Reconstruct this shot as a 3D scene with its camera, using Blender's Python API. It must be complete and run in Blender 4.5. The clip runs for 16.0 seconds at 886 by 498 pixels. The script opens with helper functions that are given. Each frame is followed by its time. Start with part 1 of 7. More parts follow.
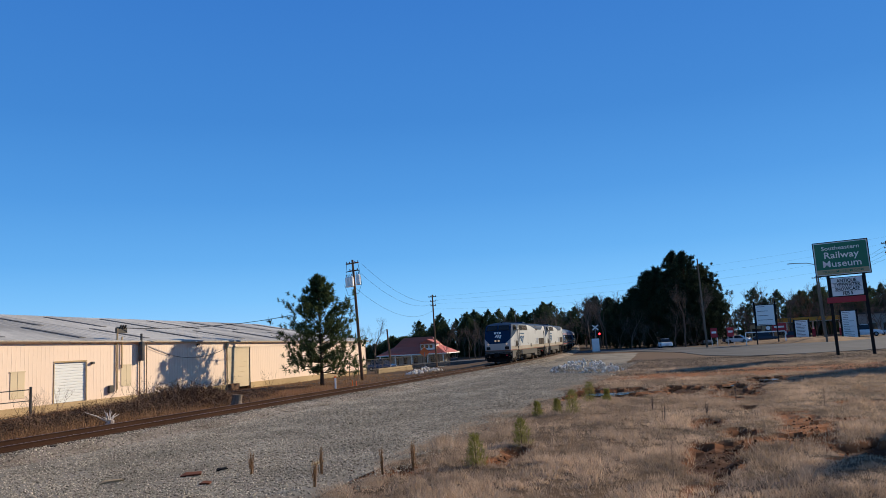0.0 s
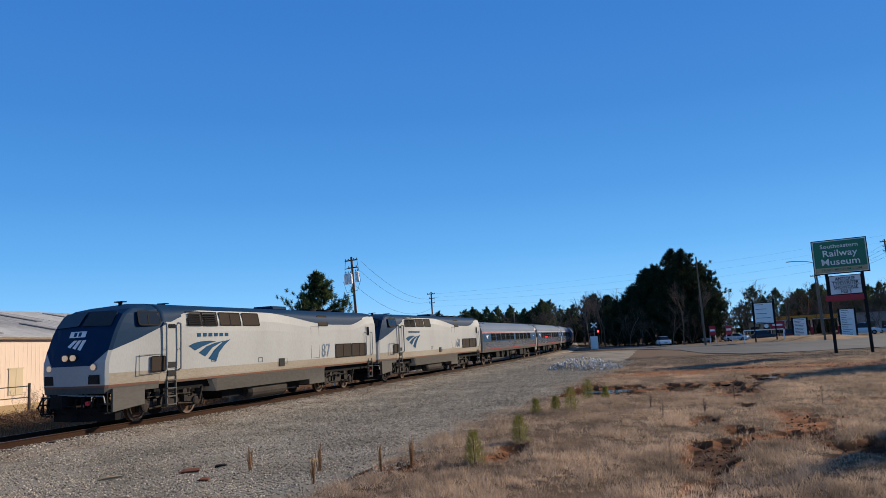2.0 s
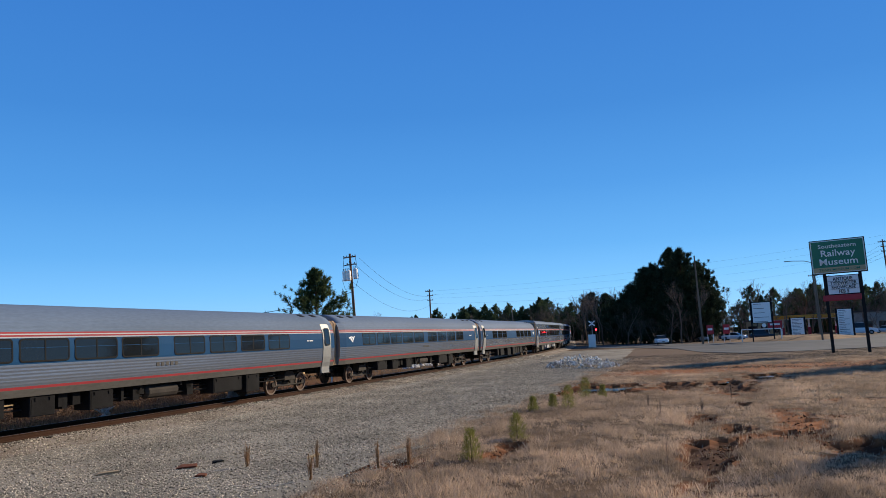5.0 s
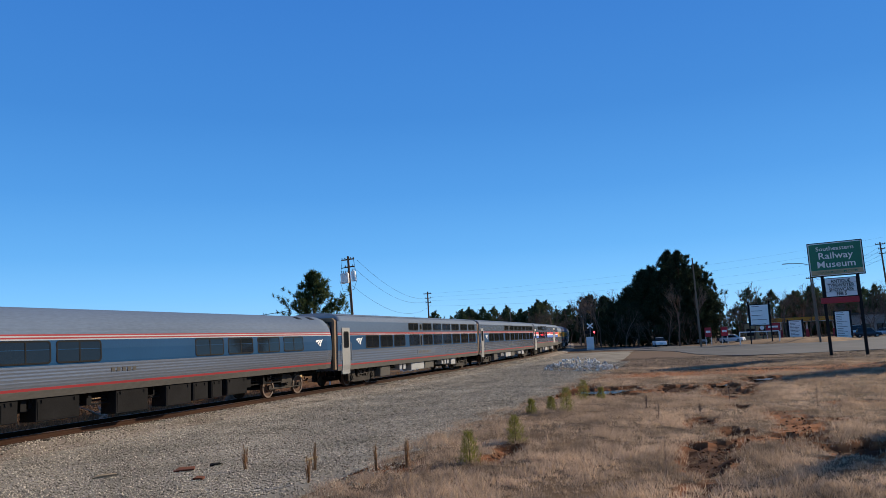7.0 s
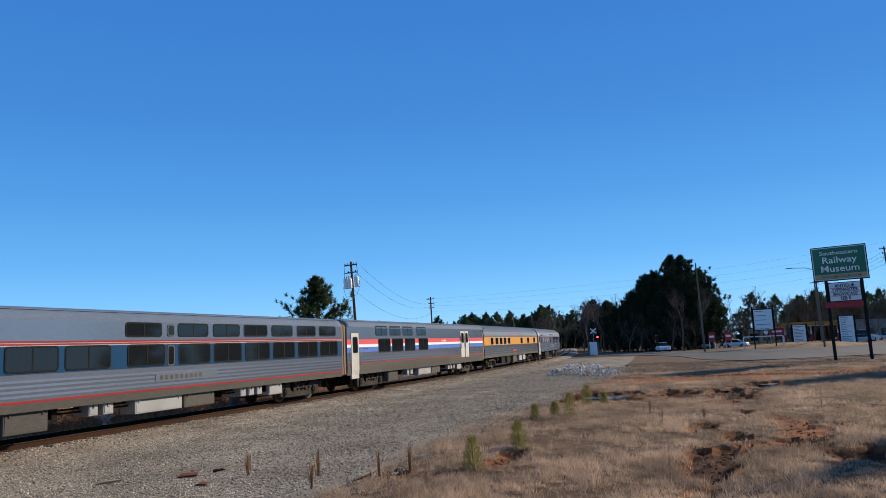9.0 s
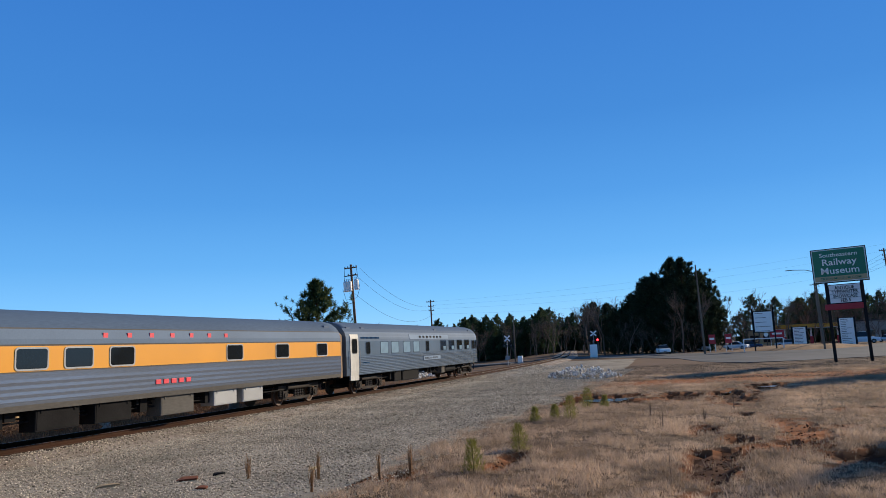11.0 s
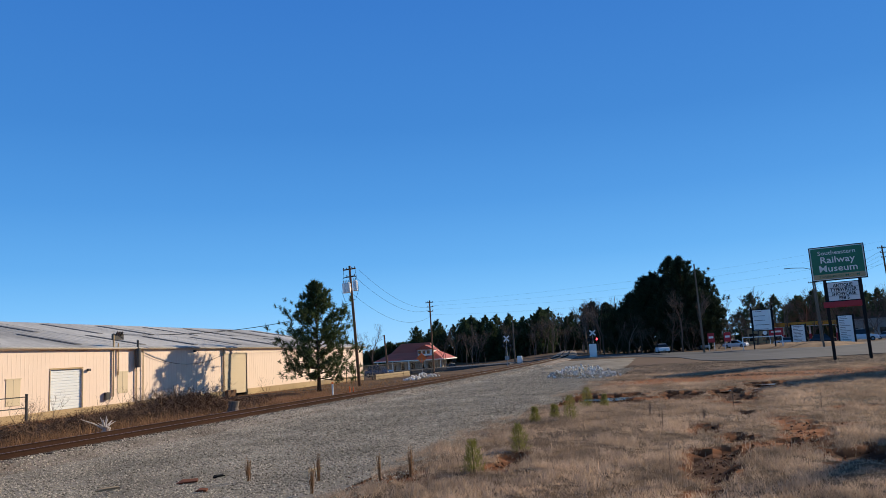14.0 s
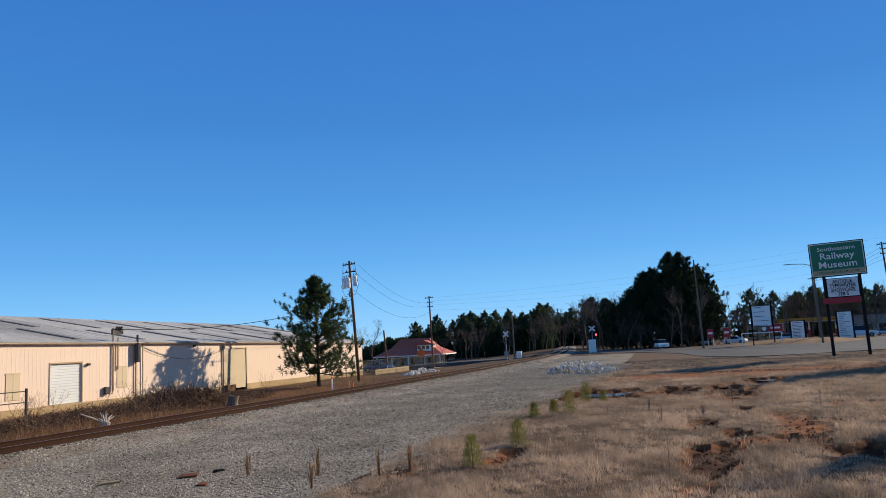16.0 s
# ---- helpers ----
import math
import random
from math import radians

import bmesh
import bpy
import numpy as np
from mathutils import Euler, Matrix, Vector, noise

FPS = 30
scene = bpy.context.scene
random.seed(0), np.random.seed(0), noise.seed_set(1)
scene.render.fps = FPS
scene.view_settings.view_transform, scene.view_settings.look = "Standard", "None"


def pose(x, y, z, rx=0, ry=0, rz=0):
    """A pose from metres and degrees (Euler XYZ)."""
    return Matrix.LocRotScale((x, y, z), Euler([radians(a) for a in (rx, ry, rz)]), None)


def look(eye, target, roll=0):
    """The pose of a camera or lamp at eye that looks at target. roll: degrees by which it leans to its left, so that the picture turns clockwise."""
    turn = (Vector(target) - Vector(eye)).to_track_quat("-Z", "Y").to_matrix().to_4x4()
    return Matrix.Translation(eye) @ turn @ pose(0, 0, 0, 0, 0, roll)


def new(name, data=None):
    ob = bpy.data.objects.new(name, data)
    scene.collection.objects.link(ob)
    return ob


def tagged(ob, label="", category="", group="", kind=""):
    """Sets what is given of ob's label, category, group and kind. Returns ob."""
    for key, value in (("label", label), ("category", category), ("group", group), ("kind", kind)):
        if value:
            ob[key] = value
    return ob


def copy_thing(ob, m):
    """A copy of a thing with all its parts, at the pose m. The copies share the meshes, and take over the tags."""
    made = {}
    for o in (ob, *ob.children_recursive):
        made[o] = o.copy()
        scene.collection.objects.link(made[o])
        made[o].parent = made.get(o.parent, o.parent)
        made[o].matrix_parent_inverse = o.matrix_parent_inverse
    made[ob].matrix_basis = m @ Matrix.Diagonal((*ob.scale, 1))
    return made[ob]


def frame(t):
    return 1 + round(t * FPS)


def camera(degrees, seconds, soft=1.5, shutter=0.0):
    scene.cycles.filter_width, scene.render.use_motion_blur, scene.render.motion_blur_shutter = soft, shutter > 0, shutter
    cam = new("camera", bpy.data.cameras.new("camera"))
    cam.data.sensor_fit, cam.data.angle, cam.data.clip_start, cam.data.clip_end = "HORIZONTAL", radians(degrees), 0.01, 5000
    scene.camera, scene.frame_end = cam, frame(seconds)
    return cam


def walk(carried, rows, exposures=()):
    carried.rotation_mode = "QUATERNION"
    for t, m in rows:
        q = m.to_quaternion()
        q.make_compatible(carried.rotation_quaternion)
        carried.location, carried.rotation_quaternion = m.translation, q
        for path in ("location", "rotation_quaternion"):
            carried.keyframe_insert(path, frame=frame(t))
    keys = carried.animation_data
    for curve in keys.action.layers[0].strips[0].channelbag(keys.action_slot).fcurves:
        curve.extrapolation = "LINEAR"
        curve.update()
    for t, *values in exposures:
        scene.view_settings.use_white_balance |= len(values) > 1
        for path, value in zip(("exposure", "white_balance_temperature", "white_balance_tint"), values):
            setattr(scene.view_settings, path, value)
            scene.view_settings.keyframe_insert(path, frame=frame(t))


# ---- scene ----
cam = camera(62.56, 16.0, soft=0.55)
EYE = (0.0, 0.0, 2.235)
VIEW = [
    (0, 97.458, 2.975, 20.150),
    (0.5, 97.438, 2.876, 20.183),
    (1, 97.384, 2.875, 20.206),
    (1.5, 97.307, 2.872, 20.122),
    (2, 97.240, 2.848, 20.047),
    (2.5, 97.210, 2.829, 20.072),
    (3, 97.229, 2.755, 20.041),
    (3.5, 97.184, 2.617, 19.993),
    (4, 97.029, 2.525, 19.962),
    (6.5, 97.080, 2.522, 19.789),
    (7, 97.211, 2.504, 19.744),
    (7.5, 97.275, 2.591, 19.767),
    (8, 97.398, 2.667, 19.874),
    (8.5, 97.531, 2.618, 19.937),
    (9, 97.634, 2.598, 19.984),
    (11.5, 97.935, 2.782, 19.950),
    (12, 98.032, 2.880, 19.885),
    (12.5, 98.054, 2.934, 19.805),
    (13, 98.018, 2.935, 19.801),
    (13.5, 97.968, 3.037, 19.857),
    (14, 97.893, 3.143, 19.938),
    (14.5, 97.832, 3.145, 19.998),
    (15, 97.771, 3.128, 19.997),
    (15.5, 97.705, 3.159, 19.994),
    (16, 97.530, 3.030, 19.896),
]
walk(cam, [(t, pose(*EYE, rx, ry, rz)) for t, rx, ry, rz in VIEW], [(0, 0.33), (1.5, 0.34), (4, 0.41), (9, 0.41), (12.5, 0.39), (14, 0.33), (16, 0.31)])

# ---- light: low winter sun from beyond the track, clear sky ----
SUN_AZ = radians(36.5)     # from +Y towards +X
SUN_EL = radians(23)
world = bpy.data.worlds.new("world")
scene.world = world
world.use_nodes = True
wn = world.node_tree
sky = wn.nodes.new("ShaderNodeTexSky")
sky.sky_type, sky.sun_disc = "NISHITA", False
sky.sun_elevation, sky.sun_rotation = SUN_EL, SUN_AZ
sky.altitude, sky.air_density, sky.dust_density, sky.ozone_density = 1200, 1.0, 0.0, 6.0
wn.nodes["Background"].inputs[1].default_value = 0.1
# clear deep-blue winter air: the sky's own colour, evened out by height over the horizon
coord = wn.nodes.new("ShaderNodeTexCoord")
part_z = wn.nodes.new("ShaderNodeSeparateXYZ")
ramp = wn.nodes.new("ShaderNodeValToRGB")
blend = wn.nodes.new("ShaderNodeMix")
blend.data_type = "RGBA"
blend.inputs["Factor"].default_value = 0.94
wn.links.new(coord.outputs["Generated"], part_z.inputs[0])
wn.links.new(part_z.outputs["Z"], ramp.inputs[0])
ramp.color_ramp.elements[0].position, ramp.color_ramp.elements[0].color = 0.0, (2.85, 5.5, 8.4, 1)
ramp.color_ramp.elements[1].position, ramp.color_ramp.elements[1].color = 1.0, (0.6, 1.3, 2.9, 1)
for at, c in ((0.035, (2.2, 4.95, 8.15)), (0.07, (1.6, 4.35, 7.85)), (0.12, (1.04, 3.45, 7.1)), (0.2, (0.65, 2.6, 6.2)), (0.3, (0.43, 1.98, 5.35)), (0.45, (0.32, 1.58, 4.85)), (0.7, (0.55, 1.4, 3.5))):
    ramp.color_ramp.elements.new(at).color = (*c, 1)
wn.links.new(sky.outputs[0], blend.inputs["A"])
wn.links.new(ramp.outputs[0], blend.inputs["B"])
wn.links.new(blend.outputs["Result"], wn.nodes["Background"].inputs[0])
sun = new("sun", bpy.data.lights.new("sun", "SUN"))
sun.data.energy, sun.data.angle, sun.data.color = 5.0, radians(0.5), (1.0, 0.86, 0.66)
sd = Vector((math.sin(SUN_AZ) * math.cos(SUN_EL), math.cos(SUN_AZ) * math.cos(SUN_EL), math.sin(SUN_EL)))
sun.matrix_world = look(sd * 100, (0, 0, 0))

# ---- materials ----
def material(name, colour, rough=0.8, metal=0.0, scale=6.0, vary=0.25, bump=0.15, fine=60.0, colour2=None, island=0.0, spec=0.5, stretch=(1, 1, 1), emit=0.0, stain=None, through_light=0.0):
    m = bpy.data.materials.new(name)
    m.use_nodes = True
    n, l = m.node_tree.nodes, m.node_tree.links
    b = n["Principled BSDF"]
    b.inputs["Roughness"].default_value = rough
    b.inputs["Metallic"].default_value = metal
    b.inputs["Specular IOR Level"].default_value = spec if rough < 0.8 else 0.08
    tc = n.new("ShaderNodeTexCoord")
    mp = n.new("ShaderNodeMapping")
    mp.inputs["Scale"].default_value = stretch
    l.new(tc.outputs["Object"], mp.inputs[0])
    big = n.new("ShaderNodeTexNoise")
    big.inputs["Scale"].default_value, big.inputs["Detail"].default_value = scale * 0.15, 5
    small = n.new("ShaderNodeTexNoise")
    small.inputs["Scale"].default_value, small.inputs["Detail"].default_value = fine, 3
    l.new(mp.outputs[0], big.inputs[0])
    l.new(mp.outputs[0], small.inputs[0])
    mix = n.new("ShaderNodeMix")
    mix.data_type = "RGBA"
    c2 = colour2 or tuple(c * (1 - vary) for c in colour)
    mix.inputs["A"].default_value = (*colour, 1)
    mix.inputs["B"].default_value = (*c2, 1)
    add = n.new("ShaderNodeMath")
    add.operation = "MULTIPLY_ADD"
    l.new(small.outputs[0], add.inputs[0])
    add.inputs[1].default_value = 0.5
    l.new(big.outputs[0], add.inputs[2])
    ramp = n.new("ShaderNodeMapRange")
    ramp.inputs[1].default_value, ramp.inputs[2].default_value = 0.55, 0.95
    l.new(add.outputs[0], ramp.inputs[0])
    l.new(ramp.outputs[0], mix.inputs["Factor"])
    out = mix.outputs["Result"]
    if island:
        geo = n.new("ShaderNodeNewGeometry")
        info = n.new("ShaderNodeObjectInfo")
        plus = n.new("ShaderNodeMath")
        plus.operation = "ADD"
        l.new(geo.outputs["Random Per Island"], plus.inputs[0])
        l.new(info.outputs["Random"], plus.inputs[1])
        fr = n.new("ShaderNodeMath")
        fr.operation = "FRACT"
        l.new(plus.outputs[0], fr.inputs[0])
        mr = n.new("ShaderNodeMapRange")
        mr.inputs[3].default_value, mr.inputs[4].default_value = 1 - island, 1 + island
        l.new(fr.outputs[0], mr.inputs[0])
        hsv = n.new("ShaderNodeHueSaturation")
        l.new(mr.outputs[0], hsv.inputs["Value"])
        l.new(out, hsv.inputs["Color"])
        out = hsv.outputs[0]
    l.new(out, b.inputs["Base Color"])
    if bump:
        bp = n.new("ShaderNodeBump")
        bp.inputs["Strength"].default_value = bump
        bp.inputs["Distance"].default_value = 0.02
        l.new(add.outputs[0], bp.inputs["Height"])
        l.new(bp.outputs[0], b.inputs["Normal"])
    if emit:
        b.inputs["Emission Color"].default_value = (*colour, 1)
        b.inputs["Emission Strength"].default_value = emit
    if through_light:
        thin = n.new("ShaderNodeBsdfTranslucent")
        l.new(out, thin.inputs[0])
        both = n.new("ShaderNodeMixShader")
        both.inputs[0].default_value = through_light
        l.new(b.outputs[0], both.inputs[1])
        l.new(thin.outputs[0], both.inputs[2])
        l.new(both.outputs[0], n["Material Output"].inputs[0])
    return m


M = {}
M["steel"] = material("stainless_steel", (0.24, 0.275, 0.33), 0.22, 0.55, 2, 0.25, 0.05, 30, stretch=(1, 0.2, 3), spec=0.15)
M["silver"] = material("silver_paint", (0.40, 0.40, 0.385), 0.6, 0.0, 2, 0.2, 0.03, 20, stretch=(1, 1, 0.4), spec=0.12)
M["deep_blue"] = material("deep_blue_paint", (0.006, 0.032, 0.078), 0.6, 0, 2, 0.2, 0.03, 20, spec=0.06)
M["band_blue"] = material("band_blue_paint", (0.012, 0.058, 0.135), 0.65, 0, 2, 0.2, 0.03, 20, spec=0.04)
M["red"] = material("red_stripe_paint", (0.30, 0.035, 0.04), 0.7, 0, 3, 0.3, 0.02, spec=0.1)
M["white"] = material("white_paint", (0.78, 0.77, 0.74), 0.5, 0, 3, 0.1, 0.02)
M["yellow"] = material("armour_yellow_paint", (0.66, 0.27, 0.008), 0.4, 0, 3, 0.12, 0.02)
M["under"] = material("sooty_underframe", (0.017, 0.016, 0.016), 0.85, 0.1, 6, 0.5, 0.3, 25)
M["truck"] = material("dusty_cast_steel", (0.062, 0.052, 0.044), 0.8, 0.1, 6, 0.5, 0.3, 25)
M["wheel"] = material("rusty_wheel_steel", (0.13, 0.075, 0.05), 0.8, 0.0, 5, 0.4, 0.2, 25)
M["glass"] = material("dark_window_glass", (0.012, 0.014, 0.016), 0.06, 0, 2, 0.3, 0, 10, spec=0.4)
M["rubber"] = material("black_rubber", (0.012, 0.012, 0.012), 0.75, 0, 4, 0.3, 0.1, spec=0.08)
M["rail"] = material("rusty_rail", (0.055, 0.026, 0.015), 0.85, 0.0, 3, 0.4, 0.2, 40)
M["railtop"] = material("polished_rail_head", (0.16, 0.11, 0.08), 0.5, 0.5, 3, 0.3, 0.05)
M["tie"] = material("weathered_tie_wood", (0.10, 0.075, 0.055), 0.9, 0, 6, 0.5, 0.4, 40, island=0.3, stretch=(0.3, 2, 2))
M["wall"] = material("cream_metal_siding", (0.81, 0.61, 0.45), 0.7, 0, 1.5, 0.08, 0.03, 8, stretch=(1, 1, 0.3))
M["roof"] = material("weathered_metal_roof", (0.55, 0.52, 0.47), 0.7, 0.0, 1.6, 0.55, 0.1, 5, stretch=(0.12, 0.9, 1), spec=0.2)
M["leaf"] = material("pine_needles", (0.10, 0.13, 0.05), 0.8, 0, 4, 0.4, 0, 20, island=0.45, through_light=0.3)
M["farleaf"] = material("dark_pine_foliage", (0.085, 0.115, 0.055), 0.8, 0, 4, 0.4, 0, 20, island=0.5, through_light=0.3)
# darker copy of farleaf: the grove's backlit shade is put into the colour
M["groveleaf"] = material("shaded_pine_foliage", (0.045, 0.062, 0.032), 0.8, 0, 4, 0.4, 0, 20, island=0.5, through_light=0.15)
M["bark"] = material("pine_bark", (0.085, 0.058, 0.042), 0.9, 0, 6, 0.5, 0.6, 20, stretch=(1, 1, 0.25))
M["greywood"] = material("grey_weathered_wood", (0.21, 0.16, 0.12), 0.9, 0, 6, 0.4, 0.2, 20, stretch=(1, 1, 0.2))
M["twig"] = material("bare_brown_twigs", (0.175, 0.125, 0.095), 0.9, 0, 6, 0.4, 0, 20, island=0.35)
M["pole"] = material("weathered_pole_wood", (0.20, 0.115, 0.07), 0.9, 0, 6, 0.4, 0.3, 20, stretch=(1, 1, 0.1))
M["concrete"] = material("grey_concrete", (0.36, 0.34, 0.30), 0.9, 0, 4, 0.3, 0.2, 30)
M["asphalt"] = material("worn_asphalt", (0.105, 0.104, 0.103), 0.85, 0, 1.2, 0.35, 0.15, 50)
M["rock"] = material("white_grey_riprap", (0.74, 0.69, 0.61), 0.85, 0, 6, 0.3, 0.3, 10, island=0.4)
M["black"] = material("black_paint", (0.02, 0.02, 0.02), 0.6, 0, 4, 0.3, 0.05, spec=0.1)
M["sign_green"] = material("green_sign_face", (0.014, 0.17, 0.085), 0.45, 0, 2, 0.1, 0)
M["galv"] = material("galvanised_steel", (0.30, 0.30, 0.30), 0.6, 0.2, 4, 0.25, 0.05)


def part(name, bm, mat, parent=None, label="", smooth=False):
    me = bpy.data.meshes.new(name)
    bm.to_mesh(me)
    bm.free()
    for mt in (mat if isinstance(mat, (list, tuple)) else [mat]):
        me.materials.append(M[mt] if isinstance(mt, str) else mt)
    if smooth:
        for p in me.polygons:
            p.use_smooth = True
    ob = new(name, me)
    if parent:
        ob.parent = parent
    return tagged(ob, label) if label else ob


def mesh_part(name, verts, faces, mat, parent=None, label=""):
    me = bpy.data.meshes.new(name)
    me.from_pydata(verts, [], faces)
    for mt in (mat if isinstance(mat, (list, tuple)) else [mat]):
        me.materials.append(M[mt] if isinstance(mt, str) else mt)
    ob = new(name, me)
    if parent:
        ob.parent = parent
    return tagged(ob, label) if label else ob


def box(bm, x0, x1, y0, y1, z0, z1, mi=0):
    v = [bm.verts.new(c) for c in ((x0, y0, z0), (x1, y0, z0), (x1, y1, z0), (x0, y1, z0), (x0, y0, z1), (x1, y0, z1), (x1, y1, z1), (x0, y1, z1))]
    for f in ((3, 2, 1, 0), (4, 5, 6, 7), (0, 1, 5, 4), (1, 2, 6, 5), (2, 3, 7, 6), (3, 0, 4, 7)):
        bm.faces.new([v[i] for i in f]).material_index = mi
    return v


def bbox(x0, x1, y0, y1, z0, z1, bevel=0.0):
    bm = bmesh.new()
    box(bm, x0, x1, y0, y1, z0, z1)
    if bevel:
        bmesh.ops.bevel(bm, geom=bm.edges[:], offset=bevel, segments=1, affect="EDGES")
    return bm


def loft(bm, rings, closed=True, caps=True, mi=0):
    vs = [[bm.verts.new(p) for p in r] for r in rings]
    n = len(rings[0])
    for a, b in zip(vs, vs[1:]):
        for i in range(n if closed else n - 1):
            j = (i + 1) % n
            bm.faces.new((a[i], a[j], b[j], b[i])).material_index = mi
    if caps and closed:
        bm.faces.new(vs[0][::-1]).material_index = mi
        bm.faces.new(vs[-1]).material_index = mi
    return vs


def tube(bm, pts, radii, seg=8, mi=0, caps=True):
    """A round bar along points, with a radius at each."""
    rings = []
    P3 = [Vector(p) for p in pts]
    if not isinstance(radii, (list, tuple)):
        radii = [radii] * len(P3)
    for i, p in enumerate(P3):
        d = (P3[min(i + 1, len(P3) - 1)] - P3[max(i - 1, 0)]).normalized()
        a = d.orthogonal().normalized() if abs(d.z) < 0.9 else Vector((1, 0, 0)).cross(d).normalized()
        b = d.cross(a)
        rings.append([p + (a * math.cos(k * math.tau / seg) + b * math.sin(k * math.tau / seg)) * radii[i] for k in range(seg)])
    loft(bm, rings, True, caps, mi)


def disc(bm, c, r, w, seg=20, axis="x", mi=0):
    """A short cylinder about an axis, centred at c."""
    rings = []
    for s in (-w / 2, w / 2):
        ring = []
        for k in range(seg):
            a = k * math.tau / seg
            u, v = r * math.cos(a), r * math.sin(a)
            p = {"x": (s, u, v), "y": (u, s, v), "z": (u, v, s)}[axis]
            ring.append((c[0] + p[0], c[1] + p[1], c[2] + p[2]))
        rings.append(ring)
    loft(bm, rings, mi=mi)


def empty(name, m=None):
    ob = new(name)
    if m is not None:
        ob.matrix_basis = m
    return ob


# ---- the track: straight, then a long curve to the left, then straight ----
TRACK_X, CURVE_START, CURVE_R, CURVE_END = -20.06, 49.8, 629.0, 158.0


def on_track(s, u=0.0, z=0.0):
    """Place and heading at s metres along the track, u metres to its near side."""
    a = (min(max(s, CURVE_START), CURVE_END) - CURVE_START) / CURVE_R
    x, y = TRACK_X - CURVE_R * (1 - math.cos(a)), CURVE_START + CURVE_R * math.sin(a)
    over = min(s - CURVE_START, 0) if s < CURVE_START else max(s - CURVE_END, 0)
    x, y = x - over * math.sin(a), y + over * math.cos(a)
    return Vector((x + u * math.cos(a), y + u * math.sin(a), z)), a


def track_offset(x, y):
    """The distance to the near side of the track's middle (negative beyond it)."""
    if y < CURVE_START:
        return x - TRACK_X
    cx = TRACK_X - CURVE_R
    a = math.atan2(y - CURVE_START, x - cx)
    end = (CURVE_END - CURVE_START) / CURVE_R
    if a < end:
        return math.hypot(x - cx, y - CURVE_START) - CURVE_R
    p, _ = on_track(CURVE_END)
    return (x - p.x) * math.cos(end) + (y - p.y) * math.sin(end)


def smooth(a, b, t):
    t = min(max((t - a) / (b - a), 0), 1)
    return t * t * (3 - 2 * t)


def ground_z(x, y):
    """Height of the bare ground: a low bed for the track, a hollow beyond it, a bank where one stands."""
    u = track_offset(x, y)
    z = -0.42
    if u < 0:
        z -= 0.38 * smooth(3.5, 8.0, -u)
    if u < -8:
        z -= 1.6 * smooth(80, 140, y) * smooth(8, 25, -u)
    z += 0.08 * smooth(2.6, 0.5, abs(u))
    r = math.hypot(x - 2, y + 2)
    z += 1.0 * smooth(12.5, 2.0, r)
    z += 0.42 * smooth(1.0, 0.15, math.hypot((x + 12.5) / 6.0, (y - 90) / 12.0))
    z += 0.06 * noise.noise((x * 0.12, y * 0.12, 3.1)) * smooth(3, 8, abs(u))
    return z
# ---- ground ----
def axis_steps(lo, hi, fine_lo, fine_hi, fine, coarse):
    v, out = lo, []
    while v < hi:
        out.append(v)
        gap = max(fine_lo - v, v - fine_hi, 0)
        v += fine + (coarse - fine) * min(gap / 400, 1)
    return out + [hi]


# soil patches: middle x, y, half sizes, kind (0 clay, 1 wet mud)
PATCHES = [(0.6, 36.5, 0.9, 3.6, 1), (-1.2, 36.6, 1.1, 1.7, 1), (2.6, 42.5, 0.9, 1.8, 1), (-0.2, 16.6, 0.42, 1.9, 1), (0.1, 18.2, 0.3, 0.8, 1), (2.1, 21.8, 0.6, 3.2, 0), (2.2, 19.4, 0.45, 1.2, 1),
           (2.9, 18.3, 0.8, 0.9, 1), (1.4, 19.3, 0.7, 0.5, 0), (3.2, 23.6, 0.8, 0.5, 0), (3.6, 16.6, 0.7, 0.8, 0), (-5.0, 36.0, 1.8, 2.6, 1), (-3.4, 35.0, 2.4, 1.3, 0), (-6.9, 34, 0.8, 2.0, 0),
           (-7.4, 14.6, 0.5, 1.2, 0), (-4.7, 17.2, 0.35, 1.1, 1), (-6.4, 14.6, 0.5, 0.7, 1), (1.0, 27.5, 0.4, 0.8, 1), (-0.4, 22.6, 0.35, 0.8, 1), (0.4, 21.2, 0.3, 0.6, 1), (4.9, 29.0, 0.9, 0.6, 0)]


def soil(x, y):
    """Shares of bare clay, mud and worn dirt at a place, 0 to 1."""
    n = noise.noise((x * 0.8, y * 0.45, 1.7)) * 0.5 + noise.noise((x * 2.1, y * 1.3, 5.2)) * 0.5
    rough = n * 1.7 + noise.noise((x * 5.5, y * 3.2, 2.4)) * 0.55
    clay = mud = 0.0
    for px, py, rx, ry, kind in PATCHES:
        if abs(x - px) > 3 * rx or abs(y - py) > 3 * ry:
            continue
        d = math.hypot((x - px) / rx, (y - py) / ry) + rough
        v = smooth(1.25, 0.9, d)
        if kind:
            mud = max(mud, v)
            clay = max(clay, smooth(1.6, 1.2, d))
        clay = max(clay, v)
    band = smooth(4.6, 2.2, abs(y - (49.5 + 0.3 * x) + 3.5 * n)) * smooth(-8, -4, x) * smooth(60, 30, x)
    clay = max(clay, 0.9 * band)
    dirt = smooth(56, 60, y - 0.3 * x + 3 * n) * smooth(-14, -8, x)
    u = track_offset(x, y)
    left = smooth(-2.5, -3.5, u) * (0.55 + 0.6 * n)
    clay = max(clay, min(1, max(0, left)) * smooth(70, 40, y))
    return clay, mud, dirt


